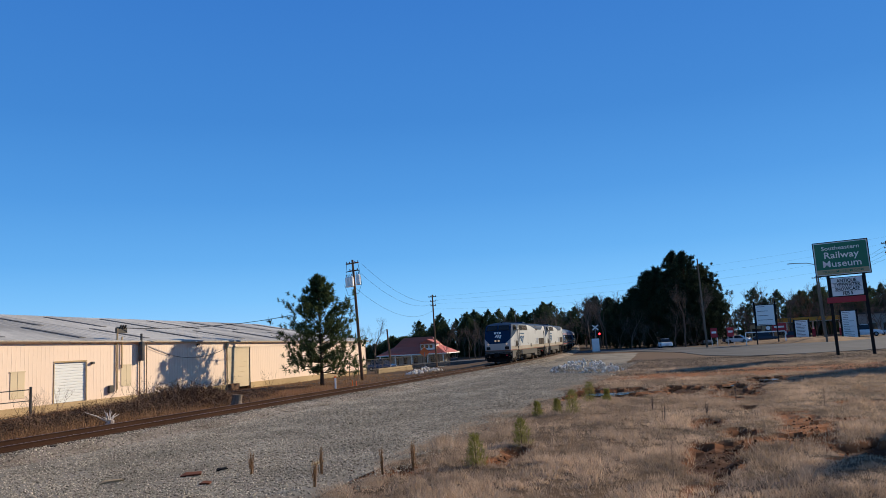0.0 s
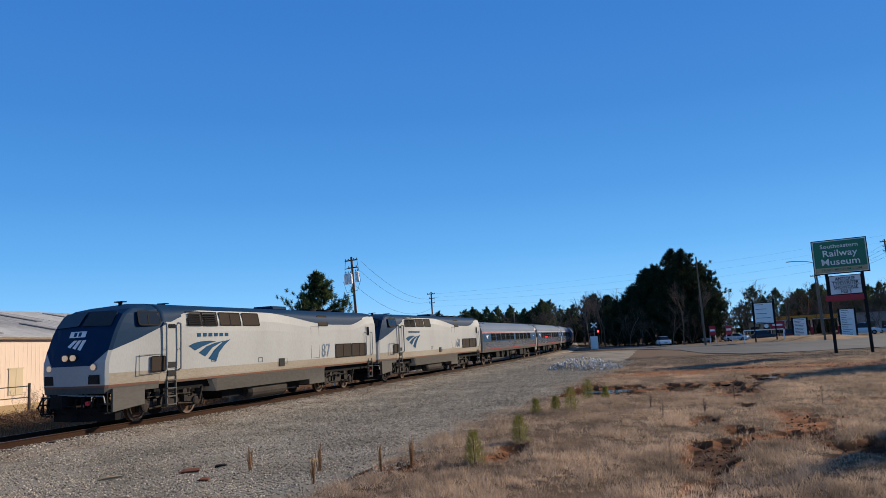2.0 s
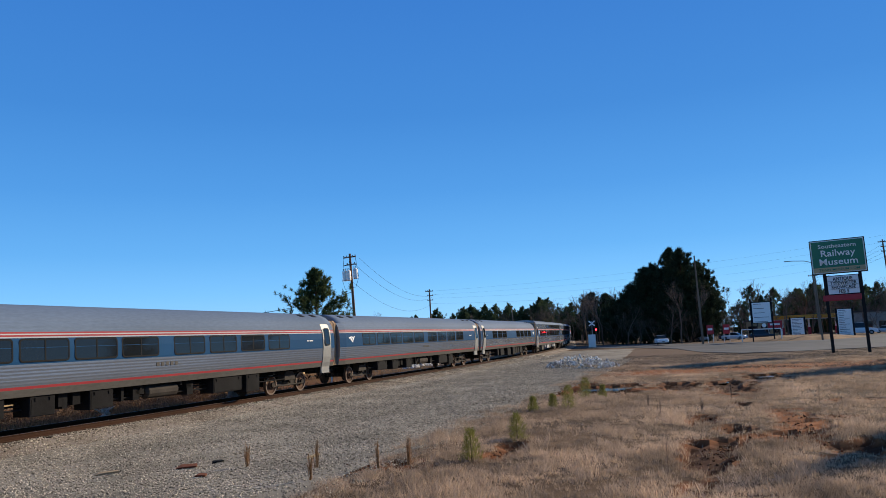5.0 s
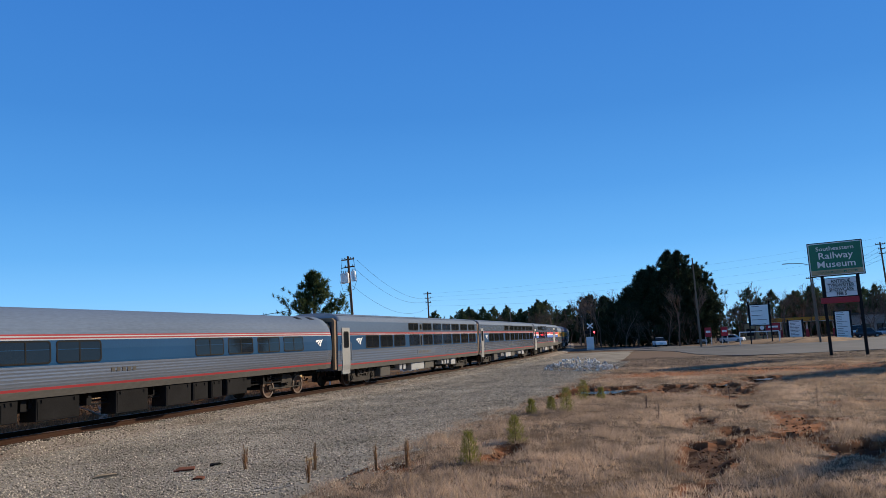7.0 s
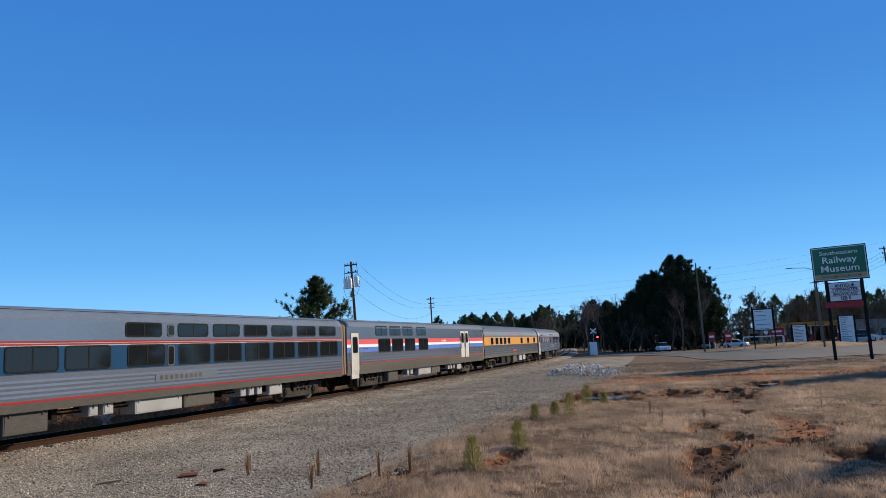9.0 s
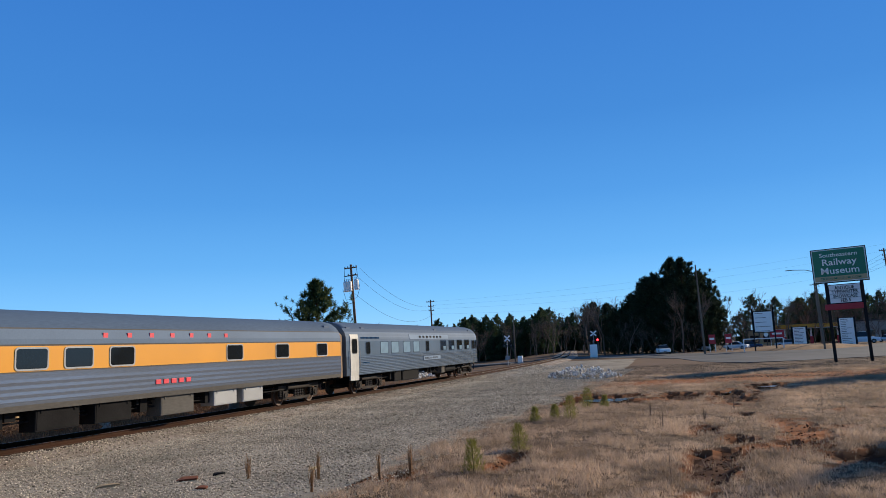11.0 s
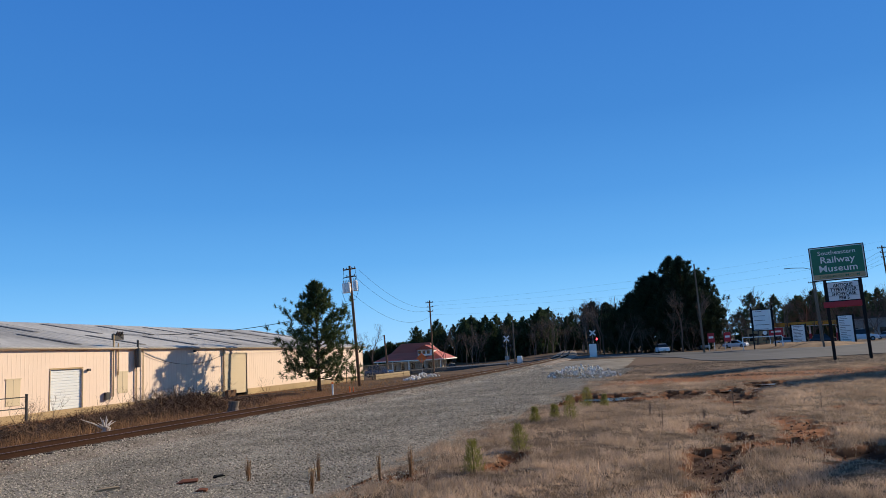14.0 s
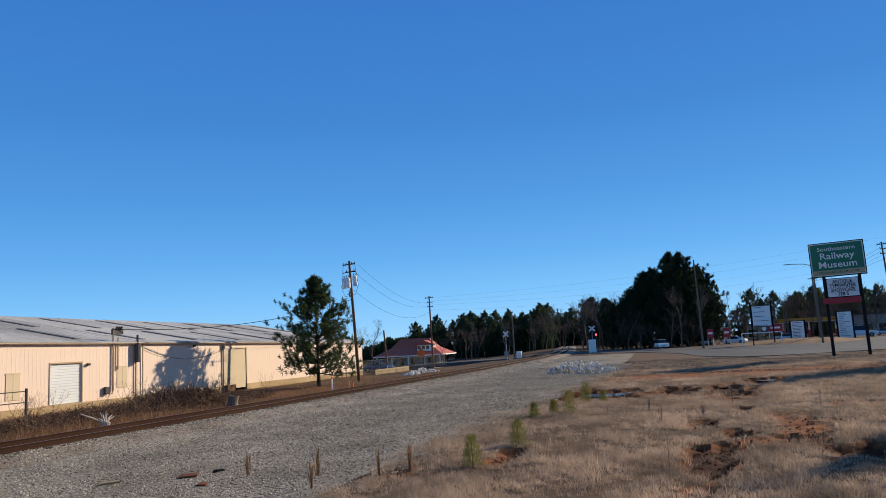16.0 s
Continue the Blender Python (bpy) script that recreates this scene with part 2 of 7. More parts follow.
def ground_material():
    m = material("dry_winter_ground", (0.14, 0.085, 0.048), 0.95, 0, 1.2, 0.3, 0.6, 18, colour2=(0.055, 0.036, 0.023))
    n, l = m.node_tree.nodes, m.node_tree.links
    b = n["Principled BSDF"]
    src = b.inputs["Base Color"].links[0].from_socket
    at = n.new("ShaderNodeVertexColor")
    at.layer_name = "soil"
    sep = n.new("ShaderNodeSeparateColor")
    l.new(at.outputs[0], sep.inputs[0])
    tex = n.new("ShaderNodeTexNoise")
    tex.inputs["Scale"].default_value, tex.inputs["Detail"].default_value = 4.0, 6
    for k, (ca, cb) in enumerate((((0.36, 0.13, 0.045), (0.12, 0.042, 0.018)), ((0.016, 0.008, 0.005), (0.075, 0.026, 0.012)), ((0.075, 0.062, 0.05), (0.16, 0.088, 0.048)))):
        two = n.new("ShaderNodeMix")
        two.data_type = "RGBA"
        two.inputs["A"].default_value, two.inputs["B"].default_value = (*ca, 1), (*cb, 1)
        l.new(tex.outputs[0], two.inputs["Factor"])
        mix = n.new("ShaderNodeMix")
        mix.data_type = "RGBA"
        l.new(sep.outputs[k], mix.inputs["Factor"])
        l.new(src, mix.inputs["A"])
        l.new(two.outputs["Result"], mix.inputs["B"])
        src = mix.outputs["Result"]
    l.new(src, b.inputs["Base Color"])
    return m


M["ground"] = ground_material()
def hollow(x, y):
    """How far the bare ruts and washed-out patches lie below the turf."""
    if not (-9 < x < 12 and 10 < y < 52):
        return 0.0
    clay, mud, dirt = soil(x, y)
    return 0.05 * clay + 0.13 * mud + 0.10 * max(clay, mud) * noise.noise((x * 2.5, y * 2.0, 8)) + 0.05 * max(clay, mud) * noise.noise((x * 6, y * 5, 8))


gx = [v for v in axis_steps(-1500, 1500, -45, 25, 0.6, 150) if not -8.9 < v < 11.9] + [-8.8 + 0.21 * k for k in range(99)]
gy = [v for v in axis_steps(-300, 2500, 8, 75, 0.6, 150) if not 11.9 < v < 46.2] + [12 + 0.21 * k for k in range(163)]
gx.sort()
gy.sort()
verts = [(x, y, ground_z(x, y) - hollow(x, y)) for y in gy for x in gx]
nx = len(gx)
faces = [(j * nx + i, j * nx + i + 1, (j + 1) * nx + i + 1, (j + 1) * nx + i) for j in range(len(gy) - 1) for i in range(nx - 1)]
ground = mesh_part("ground", verts, faces, "ground")
layer = ground.data.color_attributes.new("soil", "FLOAT_COLOR", "POINT")
flat = np.ones((len(verts), 4), dtype=np.float32)
for i, (x, y, z) in enumerate(verts):
    if -60 < x < 90 and 0 < y < 160:
        flat[i, :3] = soil(x, y)
    else:
        flat[i, :3] = (0, 0, 0.3)
layer.data.foreach_set("color", flat.ravel())
tagged(ground, "dry brown winter ground with bare red clay patches", "ground", kind="structure")


def strip(name, left, right, y_list, mat, lift, s_based=True):
    verts, faces = [], []
    n = 9
    for s in y_list:
        for k in range(n):
            u = left(s) + (right(s) - left(s)) * k / (n - 1)
            p, _ = on_track(s, u)
            verts.append((p.x, p.y, ground_z(p.x, p.y) + lift(u)))
    for j in range(len(y_list) - 1):
        for i in range(n - 1):
            faces.append((j * n + i, j * n + i + 1, (j + 1) * n + i + 1, (j + 1) * n + i))
    return mesh_part(name, verts, faces, mat)


M["gravel"] = material("grey_crushed_gravel", (0.27, 0.235, 0.185), 0.95, 0, 3, 0.55, 0.9, 22, colour2=(0.15, 0.128, 0.098))
ys = [-40 + 1.0 * k for k in range(150)]
gravel = strip("gravel_yard", lambda s: 2.0, lambda s: 13.0 + 0.7 * noise.noise((s * 0.25, 7, 0)) - 0.5 * smooth(30, 60, s), ys, "gravel", lambda u: 0.03)
tagged(gravel, "wide grey crushed gravel strip beside the track", "gravel", kind="structure")
ys = [-60 + 2.0 * k for k in range(230)]
M["ballast"] = material("rust_stained_ballast", (0.32, 0.27, 0.22), 0.95, 0, 3, 0.5, 0.9, 14, colour2=(0.15, 0.11, 0.08))
bverts, bfaces = [], []
prof = [(-2.9, -0.5), (-1.7, -0.2), (0, -0.19), (1.7, -0.2), (2.9, -0.48)]
for s in ys:
    for u, z in prof:
        p, _ = on_track(s, u, z + 0.03 * noise.noise((s * 0.8, u, 0)))
        bverts.append(p)
for j in range(len(ys) - 1):
    for i in range(4):
        bfaces.append((j * 5 + i, j * 5 + i + 1, j * 5 + i + 6, j * 5 + i + 5))
ballast = mesh_part("ballast", bverts, bfaces, "ballast")
tagged(ballast, "rust-stained crushed stone ballast under the track", "ballast", kind="structure")

# ---- rails and ties ----
RAIL = [(-0.07, -0.175), (0.07, -0.175), (0.07, -0.16), (0.012, -0.14), (0.012, -0.04), (0.037, -0.03), (0.037, 0), (-0.037, 0), (-0.037, -0.03), (-0.012, -0.04), (-0.012, -0.14), (-0.07, -0.16)]
for side in (-0.755, 0.755):
    bm = bmesh.new()
    rings = []
    for s in [-60, -20, 20, 49] + [52 + 4 * k for k in range(28)] + [180, 260, 400]:
        p, a = on_track(s)
        rings.append([(p.x + (side + x) * math.cos(a), p.y + (side + x) * math.sin(a), z) for x, z in RAIL])
    vs = loft(bm, rings)
    for f in bm.faces:
        f.material_index = 1 if f.normal.z > 0.9 and f.calc_center_median().z > -0.01 else 0
    bmesh.ops.recalc_face_normals(bm, faces=bm.faces)
    for f in bm.faces:
        f.material_index = 1 if f.normal.z > 0.9 and f.calc_center_median().z > -0.01 else 0
    tagged(part("rail", bm, ["rail", "railtop"]), "rusty brown steel rail with a worn shiny head", "rail", "the two rails", "structure")

for k in range(200):
    sp = -40 + 0.56 * k
    p, a = on_track(sp)
    if k == 0:
        tie_mesh = part("tie", bbox(-1.3, 1.3, -0.115, 0.115, -0.36, -0.172, 0.012), "tie")
        tie = tie_mesh
    else:
        tie = new("tie", tie_mesh.data)
    tie.parent = ballast
    tie.matrix_basis = pose(p.x, p.y, 0.006 * math.sin(k * 2.3), 0, 0, math.degrees(a) + 0.8 * math.sin(k * 1.7))
# ---- train: shells, windows, running gear ----
M["grime"] = material("dusty_grey_skirt", (0.115, 0.105, 0.092), 0.8, 0.0, 3, 0.35, 0.05, 15, stretch=(1, 0.3, 1))
M["fluted"] = material("fluted_stainless", (0.23, 0.26, 0.315), 0.22, 0.55, 1.2, 0.3, 0.02, 30, colour2=(0.15, 0.165, 0.20), stretch=(1, 0.15, 2), spec=0.3)
M["roofsteel"] = material("dull_roof_steel", (0.14, 0.182, 0.25), 0.7, 0.0, 1.5, 0.3, 0.05, 20, stretch=(1, 0.2, 1), spec=0.05)
M["cargrey"] = material("blue_grey_steel", (0.205, 0.255, 0.325), 0.22, 0.55, 1.5, 0.2, 0.03, 20, stretch=(1, 0.2, 1), spec=0.15)
M["logo_blue"] = material("logo_blue_paint", (0.012, 0.065, 0.14), 0.6, 0, 2, 0.15, 0, spec=0.05)
M["dirtywhite"] = material("scuffed_white_door", (0.50, 0.475, 0.425), 0.65, 0, 3, 0.4, 0.05, 12, stretch=(1, 1, 0.3))
M["bright_blue"] = material("bright_blue_stripe", (0.02, 0.13, 0.5), 0.45, 0, 2, 0.1, 0)
M["bright_red"] = material("bright_red_stripe", (0.65, 0.03, 0.05), 0.45, 0, 2, 0.1, 0)
M["oldstripe"] = material("worn_red_brown_stripe", (0.22, 0.075, 0.05), 0.75, 0, 3, 0.3, 0.02, 10, colour2=(0.15, 0.10, 0.07), spec=0.1)
M["pale_blue"] = material("faded_blue_numerals", (0.10, 0.15, 0.23), 0.7, 0, 3, 0.2, 0)
M["lens"] = material("lit_headlight", (0.75, 0.55, 0.36), 0.2, 0, 2, 0.05, 0, emit=0.25)
M["redlamp"] = material("lit_red_lamp", (1.0, 0.03, 0.04), 0.3, 0, 2, 0.05, 0, emit=8)
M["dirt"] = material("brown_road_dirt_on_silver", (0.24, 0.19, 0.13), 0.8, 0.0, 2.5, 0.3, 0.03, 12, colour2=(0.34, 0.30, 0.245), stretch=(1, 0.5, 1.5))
# pale blue windows: the glass's reflection put into the colour; chair backs share it
M["blind"] = material("pale_blue_window_tint", (0.22, 0.32, 0.40), 0.15, 0, 2, 0.3, 0, 3, spec=0.5)
M["stripe"] = material("dull_white_stripe", (0.36, 0.37, 0.38), 0.7, 0, 3, 0.2, 0.02, spec=0.1)
M["oldsteel"] = material("blue_grey_fluted_steel", (0.16, 0.215, 0.29), 0.22, 0.55, 1.5, 0.3, 0.02, 20, colour2=(0.115, 0.145, 0.18), stretch=(1, 0.15, 2), spec=0.08)
M["oldroof"] = material("dark_blue_grey_roof", (0.085, 0.122, 0.18), 0.7, 0, 1.5, 0.3, 0.04, 20, stretch=(1, 0.2, 1), spec=0.06)
M["oldrib"] = material("matte_blue_grey_rib", (0.14, 0.185, 0.25), 0.65, 0, 2, 0.3, 0.02, 20, stretch=(1, 0.2, 1), spec=0.06)
M["plate"] = material("pale_blue_grey_plate", (0.20, 0.265, 0.35), 0.7, 0, 2, 0.2, 0.02, 20, spec=0.08)
M["letterboard"] = material("blue_grey_painted_letter_board", (0.13, 0.175, 0.24), 0.7, 0, 2, 0.2, 0.02, 20, spec=0.1)
M["grillebrown"] = material("dusty_brown_grille_mesh", (0.05, 0.037, 0.029), 0.85, 0, 4, 0.4, 0.5, 40)
M["oldpanel"] = material("blue_grey_letter_board", (0.21, 0.275, 0.35), 0.22, 0.5, 2, 0.2, 0.03, 20, spec=0.08)

P_LOCO = [(0.75, 1.42), (1.25, 1.47), (1.4, 1.5), (2.4, 1.52), (3.3, 1.51), (3.75, 1.45), (3.92, 1.36), (4.05, 1.15), (4.15, 0.7), (4.19, 0.0)]
P_AMF = [(1.1, 1.45), (1.3, 1.51), (1.6, 1.56), (2.1, 1.6), (2.5, 1.59), (2.85, 1.55), (3.15, 1.46), (3.4, 1.3), (3.6, 1.07), (3.76, 0.7), (3.83, 0.4), (3.86, 0.0)]
P_VIEW = [(0.92, 1.53), (1.2, 1.56), (2.0, 1.57), (3.55, 1.56), (3.74, 1.5), (3.87, 1.35), (3.96, 1.05), (4.02, 0.6), (4.04, 0.0)]
P_OLD = [(1.05, 1.5), (1.3, 1.52), (3.1, 1.52), (3.4, 1.45), (3.65, 1.27), (3.88, 0.95), (4.02, 0.5), (4.07, 0.0)]


def width_at(prof, z):
    if z <= prof[0][0]:
        return prof[0][1]
    for (za, xa), (zb, xb) in zip(prof, prof[1:]):
        if z <= zb:
            return xa + (xb - xa) * (z - za) / (zb - za)
    return 0.0


def shell(prof, ys, bands, plan=None, drop=None, flutes=()):
    """A car body: rings along y; bands = [(lower edge, material slot)], each edge a number or a function of y.
    flutes: (low, high, pitch) of corrugated belts. plan and drop narrow and lower a rounded end."""
    bm = bmesh.new()
    top = prof[-1][0]
    crown = [z for z, x in prof if z < top]
    fl = []
    for lo, hi, pitch in flutes:
        n = int((hi - lo) / pitch)
        fl += [(lo + k * pitch, 0.0055 * (k % 2)) for k in range(n)]
    edges = [e for e, _ in bands]
    fixed = {round(e, 4): 0.0 for e in edges if not callable(e)}
    for z in crown:
        fixed.setdefault(round(z, 4), 0.0)
    for z, o in fl:
        fixed[round(z, 4)] = o
    rows = []
    moving = [(i, e) for i, e in enumerate(edges) if callable(e)]
    zs_fixed = sorted(z for z in fixed if z >= edges[0] - 1e-4)
    if moving:
        lo_m, hi_m = 2.3, 3.97
        zs_fixed = [z for z in zs_fixed if not lo_m < z < hi_m]
    for y in ys:
        ring = [(z, fixed[z]) for z in zs_fixed]
        if moving:
            zb = moving[0][1](y)
            extra = [2.3 + (zb - 2.3) * k / 4 for k in range(1, 5)] + [zb + (3.97 - zb) * k / 4 for k in range(1, 4)]
            ring = sorted(ring + [(z, 0.0) for z in extra])
        w = plan(y) if plan else 1.0
        d = drop(y) if drop else 0.0
        side = []
        for z, o in ring:
            zz = z - d * max(0, (z - 2.9) / (top - 2.9))
            side.append((width_at(prof, z) * w + o, zz))
        rows.append([(x, y, z) for x, z in side] + [(0, y, top - d)] + [(-x, y, z) for x, z in reversed(side)])
    zlist = [z for z, _ in (sorted([(z, 0) for z in zs_fixed]))]
    vs = [[bm.verts.new(p) for p in r] for r in rows]
    n = len(rows[0])
    half = n // 2
    for j in range(len(ys) - 1):
        ym = (ys[j] + ys[j + 1]) / 2
        for i in range(n - 1):
            k = i if i < half else n - 2 - i
            za = rows[j][k][2] if drop is None else [z for z in zs_fixed][min(k, len(zs_fixed) - 1)]
            zb = rows[j][k + 1][2] if drop is None else za + 0.01
            zc = (za + zb) / 2 if drop is None else za + 0.005
            slot = bands[0][1]
            for e, s in bands:
                if zc >= (e(ym) if callable(e) else e) - 1e-3:
                    slot = s
            f = bm.faces.new((vs[j][i], vs[j + 1][i], vs[j + 1][i + 1], vs[j][i + 1]))
            f.material_index = slot
            f.smooth = k > half - 6
    for j in (0, -1):
        f = bm.faces.new(vs[j] if j == 0 else vs[j][::-1])
        f.material_index = 0
    for j in range(len(ys) - 1):
        bm.faces.new((vs[j][0], vs[j][-1], vs[j + 1][-1], vs[j + 1][0])).material_index = 0
    return bm


WINDOW_MESHES = {}


def rounded(w, h, r, n=3):
    pts = []
    for cx, cz, a0 in ((w - r, h - r, 0), (r, h - r, 90), (r, r, 180), (w - r, r, 270)):
        for k in range(n + 1):
            a = radians(a0 + 90 * k / n)
            pts.append((cx + r * math.cos(a), cz + r * math.sin(a)))
    return pts


def window_meshes(w, h, frame_mat, split, glass):
    key = (round(w, 2), round(h, 2), frame_mat, split, glass)
    if key in WINDOW_MESHES:
        return WINDOW_MESHES[key]
    fr, r = (0.04, 0.025) if frame_mat == "under" else (0.05, 0.09)
    outer, inner = rounded(w + 2 * fr, h + 2 * fr, r + fr * 0.6), rounded(w, h, r)
    outer = [(y - fr, z - fr) for y, z in outer]
    bm = bmesh.new()
    n = len(outer)
    a = [bm.verts.new((0.0, y, z)) for y, z in outer]
    b = [bm.verts.new((0.012, y, z)) for y, z in outer]
    c = [bm.verts.new((0.012, y, z)) for y, z in inner]
    d = [bm.verts.new((0.003, y, z)) for y, z in inner]
    for i in range(n):
        j = (i + 1) % n
        for p, q in ((a, b), (b, c), (c, d)):
            bm.faces.new((p[i], p[j], q[j], q[i]))
    if split:
        box(bm, 0.005, 0.014, w * split - 0.025, w * split + 0.025, 0, h)
    me = bpy.data.meshes.new("window_frame")
    bmesh.ops.recalc_face_normals(bm, faces=bm.faces)
    bm.to_mesh(me)
    bm.free()
    me.materials.append(M[frame_mat])
    bm = bmesh.new()
    bm.faces.new([bm.verts.new((0.0, y, z)) for y, z in inner])
    bm.faces.new([bm.verts.new((0.008, y, z)) for y, z in inner])
    bmesh.ops.recalc_face_normals(bm, faces=bm.faces)
    pm = bpy.data.meshes.new("pane")
    bm.to_mesh(pm)
    bm.free()
    pm.materials.append(M[glass])
    WINDOW_MESHES[key] = (me, pm)
    return me, pm


def car_window(car, prof, y0, y1, z0, z1, frame_mat="rubber", split=0.5, glass="glass", sides=(1, -1), name="window", pane="pane"):
    me, pm = window_meshes(y1 - y0, z1 - z0, frame_mat, split, glass)
    xa, xb = width_at(prof, z0), width_at(prof, z1)
    lean = math.atan2(xa - xb, z1 - z0)
    for sd in sides:
        w = new(name, me)
        w.parent = car
        base = Matrix.Translation((sd * (max(xa, xb - 0.0) + 0.004), y0 if sd > 0 else y1, z0))
        w.matrix_basis = base @ (Matrix.Rotation(-lean, 4, "Y") if sd > 0 else Matrix.Rotation(lean, 4, "Y") @ Matrix.Rotation(math.pi, 4, "Z"))
        p = new(pane, pm)
        p.parent = w


SHARED = {}


def shared(key, make, mats):
    """A mesh built once and used by many parts."""
    if key not in SHARED:
        bm = make()
        bmesh.ops.recalc_face_normals(bm, faces=bm.faces)
        me = bpy.data.meshes.new(key)
        bm.to_mesh(me)
        bm.free()
        for m in mats:
            me.materials.append(M[m])
        SHARED[key] = me
    return SHARED[key]


def wheel_mesh():
    bm = bmesh.new()
    rings = []
    for x, r in ((-0.07, 0.30), (-0.07, 0.46), (-0.045, 0.485), (-0.03, 0.46), (0.07, 0.455), (0.07, 0.38), (0.03, 0.36), (0.02, 0.2), (0.09, 0.17), (0.11, 0.1), (0.11, 0.01)):
        rings.append([(x, r * math.cos(k * math.tau / 28), r * math.sin(k * math.tau / 28)) for k in range(28)])
    loft(bm, rings)
    for f in bm.faces:
        c = f.calc_center_median()
        f.material_index = 1 if math.hypot(c.y, c.z) > 0.385 and c.x > 0.06 else 0
    return bm


def side_frame(kind, wb):
    """One side of a truck, on the near side: frame, springs, boxes, between axles wb apart about y = 0."""
    bm = bmesh.new()
    h = wb / 2
    if kind == "cast":
        rim = [(-h - 0.42, 0.28), (-h - 0.42, 0.78), (-h - 0.28, 0.95), (-h + 0.2, 0.95), (-h + 0.4, 0.8), (-h + 0.42, 0.55), (-h + 0.58, 0.44)]
        rim = rim + [(-y, z) for y, z in reversed(rim)] + [(h + 0.2, 0.24), (h - 0.3, 0.2), (-h + 0.3, 0.2), (-h - 0.2, 0.24)]
        loft(bm, [[(x, y, z) for y, z in rim] for x in (0.04, 0.22)])
        for ya in (-h, h):
            tube(bm, [(0.2, ya, 0.47), (0.27, ya, 0.47), (0.29, ya, 0.47)], [0.2, 0.19, 0.15], 16)
            tube(bm, [(0.29, ya, 0.47), (0.32, ya, 0.47)], 0.09, 12)
            box(bm, 0.2, 0.27, ya - 0.16, ya + 0.16, 0.25, 0.33)
            for k in range(4):
                tube(bm, [(0.24, ya + 0.15 * math.cos(k * 1.57 + 0.8), 0.47 + 0.15 * math.sin(k * 1.57 + 0.8)), (0.31, ya + 0.15 * math.cos(k * 1.57 + 0.8), 0.47 + 0.15 * math.sin(k * 1.57 + 0.8))], 0.025, 6)
        for k in (-0.3, 0.3):
            tube(bm, [(0.1, k, 0.45 + 0.055 * j) for j in range(10)], [0.13, 0.095] * 5, 10)
        box(bm, -0.02, 0.2, -0.55, 0.55, 0.9, 1.0)
        box(bm, 0.0, 0.16, -0.12, 0.12, 0.44, 0.9)
        tube(bm, [(0.2, -0.62, 0.95), (0.22, -0.1, 0.55)], 0.05, 8)
        tube(bm, [(0.2, 0.62, 0.95), (0.22, 0.2, 0.6)], 0.05, 8)
        tube(bm, [(0.24, -0.5, 0.58), (0.24, 0.75, 0.62)], 0.028, 6)
        for ya in (-0.55, 0.55):
            box(bm, 0.2, 0.26, ya - 0.1, ya + 0.1, 0.47, 0.62)
    elif kind == "loco":
        box(bm, 0.0, 0.16, -h - 0.55, h + 0.55, 0.93, 1.06)
        for ya in (-h, h):
            sg = 1 if ya < 0 else -1
            loft(bm, [[(x, ya + y * sg, z) for y, z in ((-0.24, 0.34), (0.16, 0.30), (0.24, 0.46), (0.62, 0.50), (0.62, 0.62), (0.22, 0.66), (0.1, 0.74), (-0.2, 0.70))] for x in (0.06, 0.24)])
            tube(bm, [(0.22, ya, 0.49), (0.3, ya, 0.49), (0.32, ya, 0.49)], [0.17, 0.16, 0.1], 14)
            for dy in (-0.3, 0.26):
                tube(bm, [(0.15, ya + dy, 0.62 + 0.042 * k) for k in range(8)], [0.11, 0.08] * 4, 10)
                tube(bm, [(0.15, ya + dy, 0.92), (0.15, ya + dy, 0.98)], 0.13, 12)
            tube(bm, [(0.27, ya + 0.2 * sg, 0.40), (0.27, ya + 1.0 * sg, 0.46)], 0.035, 6)
            tube(bm, [(0.3, ya - 0.36 * sg, 0.98), (0.3, ya - 0.2 * sg, 0.52)], 0.05, 8)
            tube(bm, [(0.1, ya - 0.5 * sg, 0.9), (0.14, ya - 0.58 * sg, 0.5), (0.14, ya - 0.5 * sg, 0.3)], 0.04, 6)
            tube(bm, [(0.12, ya + 0.62 * sg, 0.86), (0.3, ya + 0.62 * sg, 0.86)], 0.12, 12)
            box(bm, 0.06, 0.26, ya + 0.52 * sg - 0.1, ya + 0.52 * sg + 0.1, 0.5, 0.72)
        loft(bm, [[(x, y, z) for y, z in ((-0.42, 0.36), (0.42, 0.36), (0.5, 0.58), (0.3, 0.95), (-0.3, 0.95), (-0.5, 0.58))] for x in (0.02, 0.2)])
        box(bm, 0.2, 0.27, -0.3, 0.3, 0.42, 0.66)
        for k in (-0.2, 0.2):
            tube(bm, [(0.24, k, 0.68 + 0.04 * j) for j in range(6)], [0.09, 0.065] * 3, 8)
        tube(bm, [(0.29, -h + 0.1, 0.8), (0.29, -0.2, 0.84), (0.29, h - 0.3, 0.78)], 0.022, 6)
    elif kind == "inside":
        for ya in (-h, h):
            tube(bm, [(-0.25, ya, 0.46), (0.02, ya, 0.46)], 0.12, 10)
            loft(bm, [[(x, ya + dy, z) for dy, z in ((-0.1, 0.5), (0.1, 0.5), (0.34, 1.0), (0.2, 1.08), (-0.2, 1.08), (-0.34, 1.0))] for x in (-0.32, -0.2)])
        box(bm, -0.3, -0.14, -h, h, 0.40, 0.58)
        loft(bm, [[(x, y, z) for y, z in ((-0.5, 0.62), (0.5, 0.62), (0.36, 1.02), (-0.36, 1.02))] for x in (-0.3, 0.1)])
        tube(bm, [(0.05, -h * 0.25, 1.05), (0.05, h * 0.05, 0.5)], 0.05, 8)
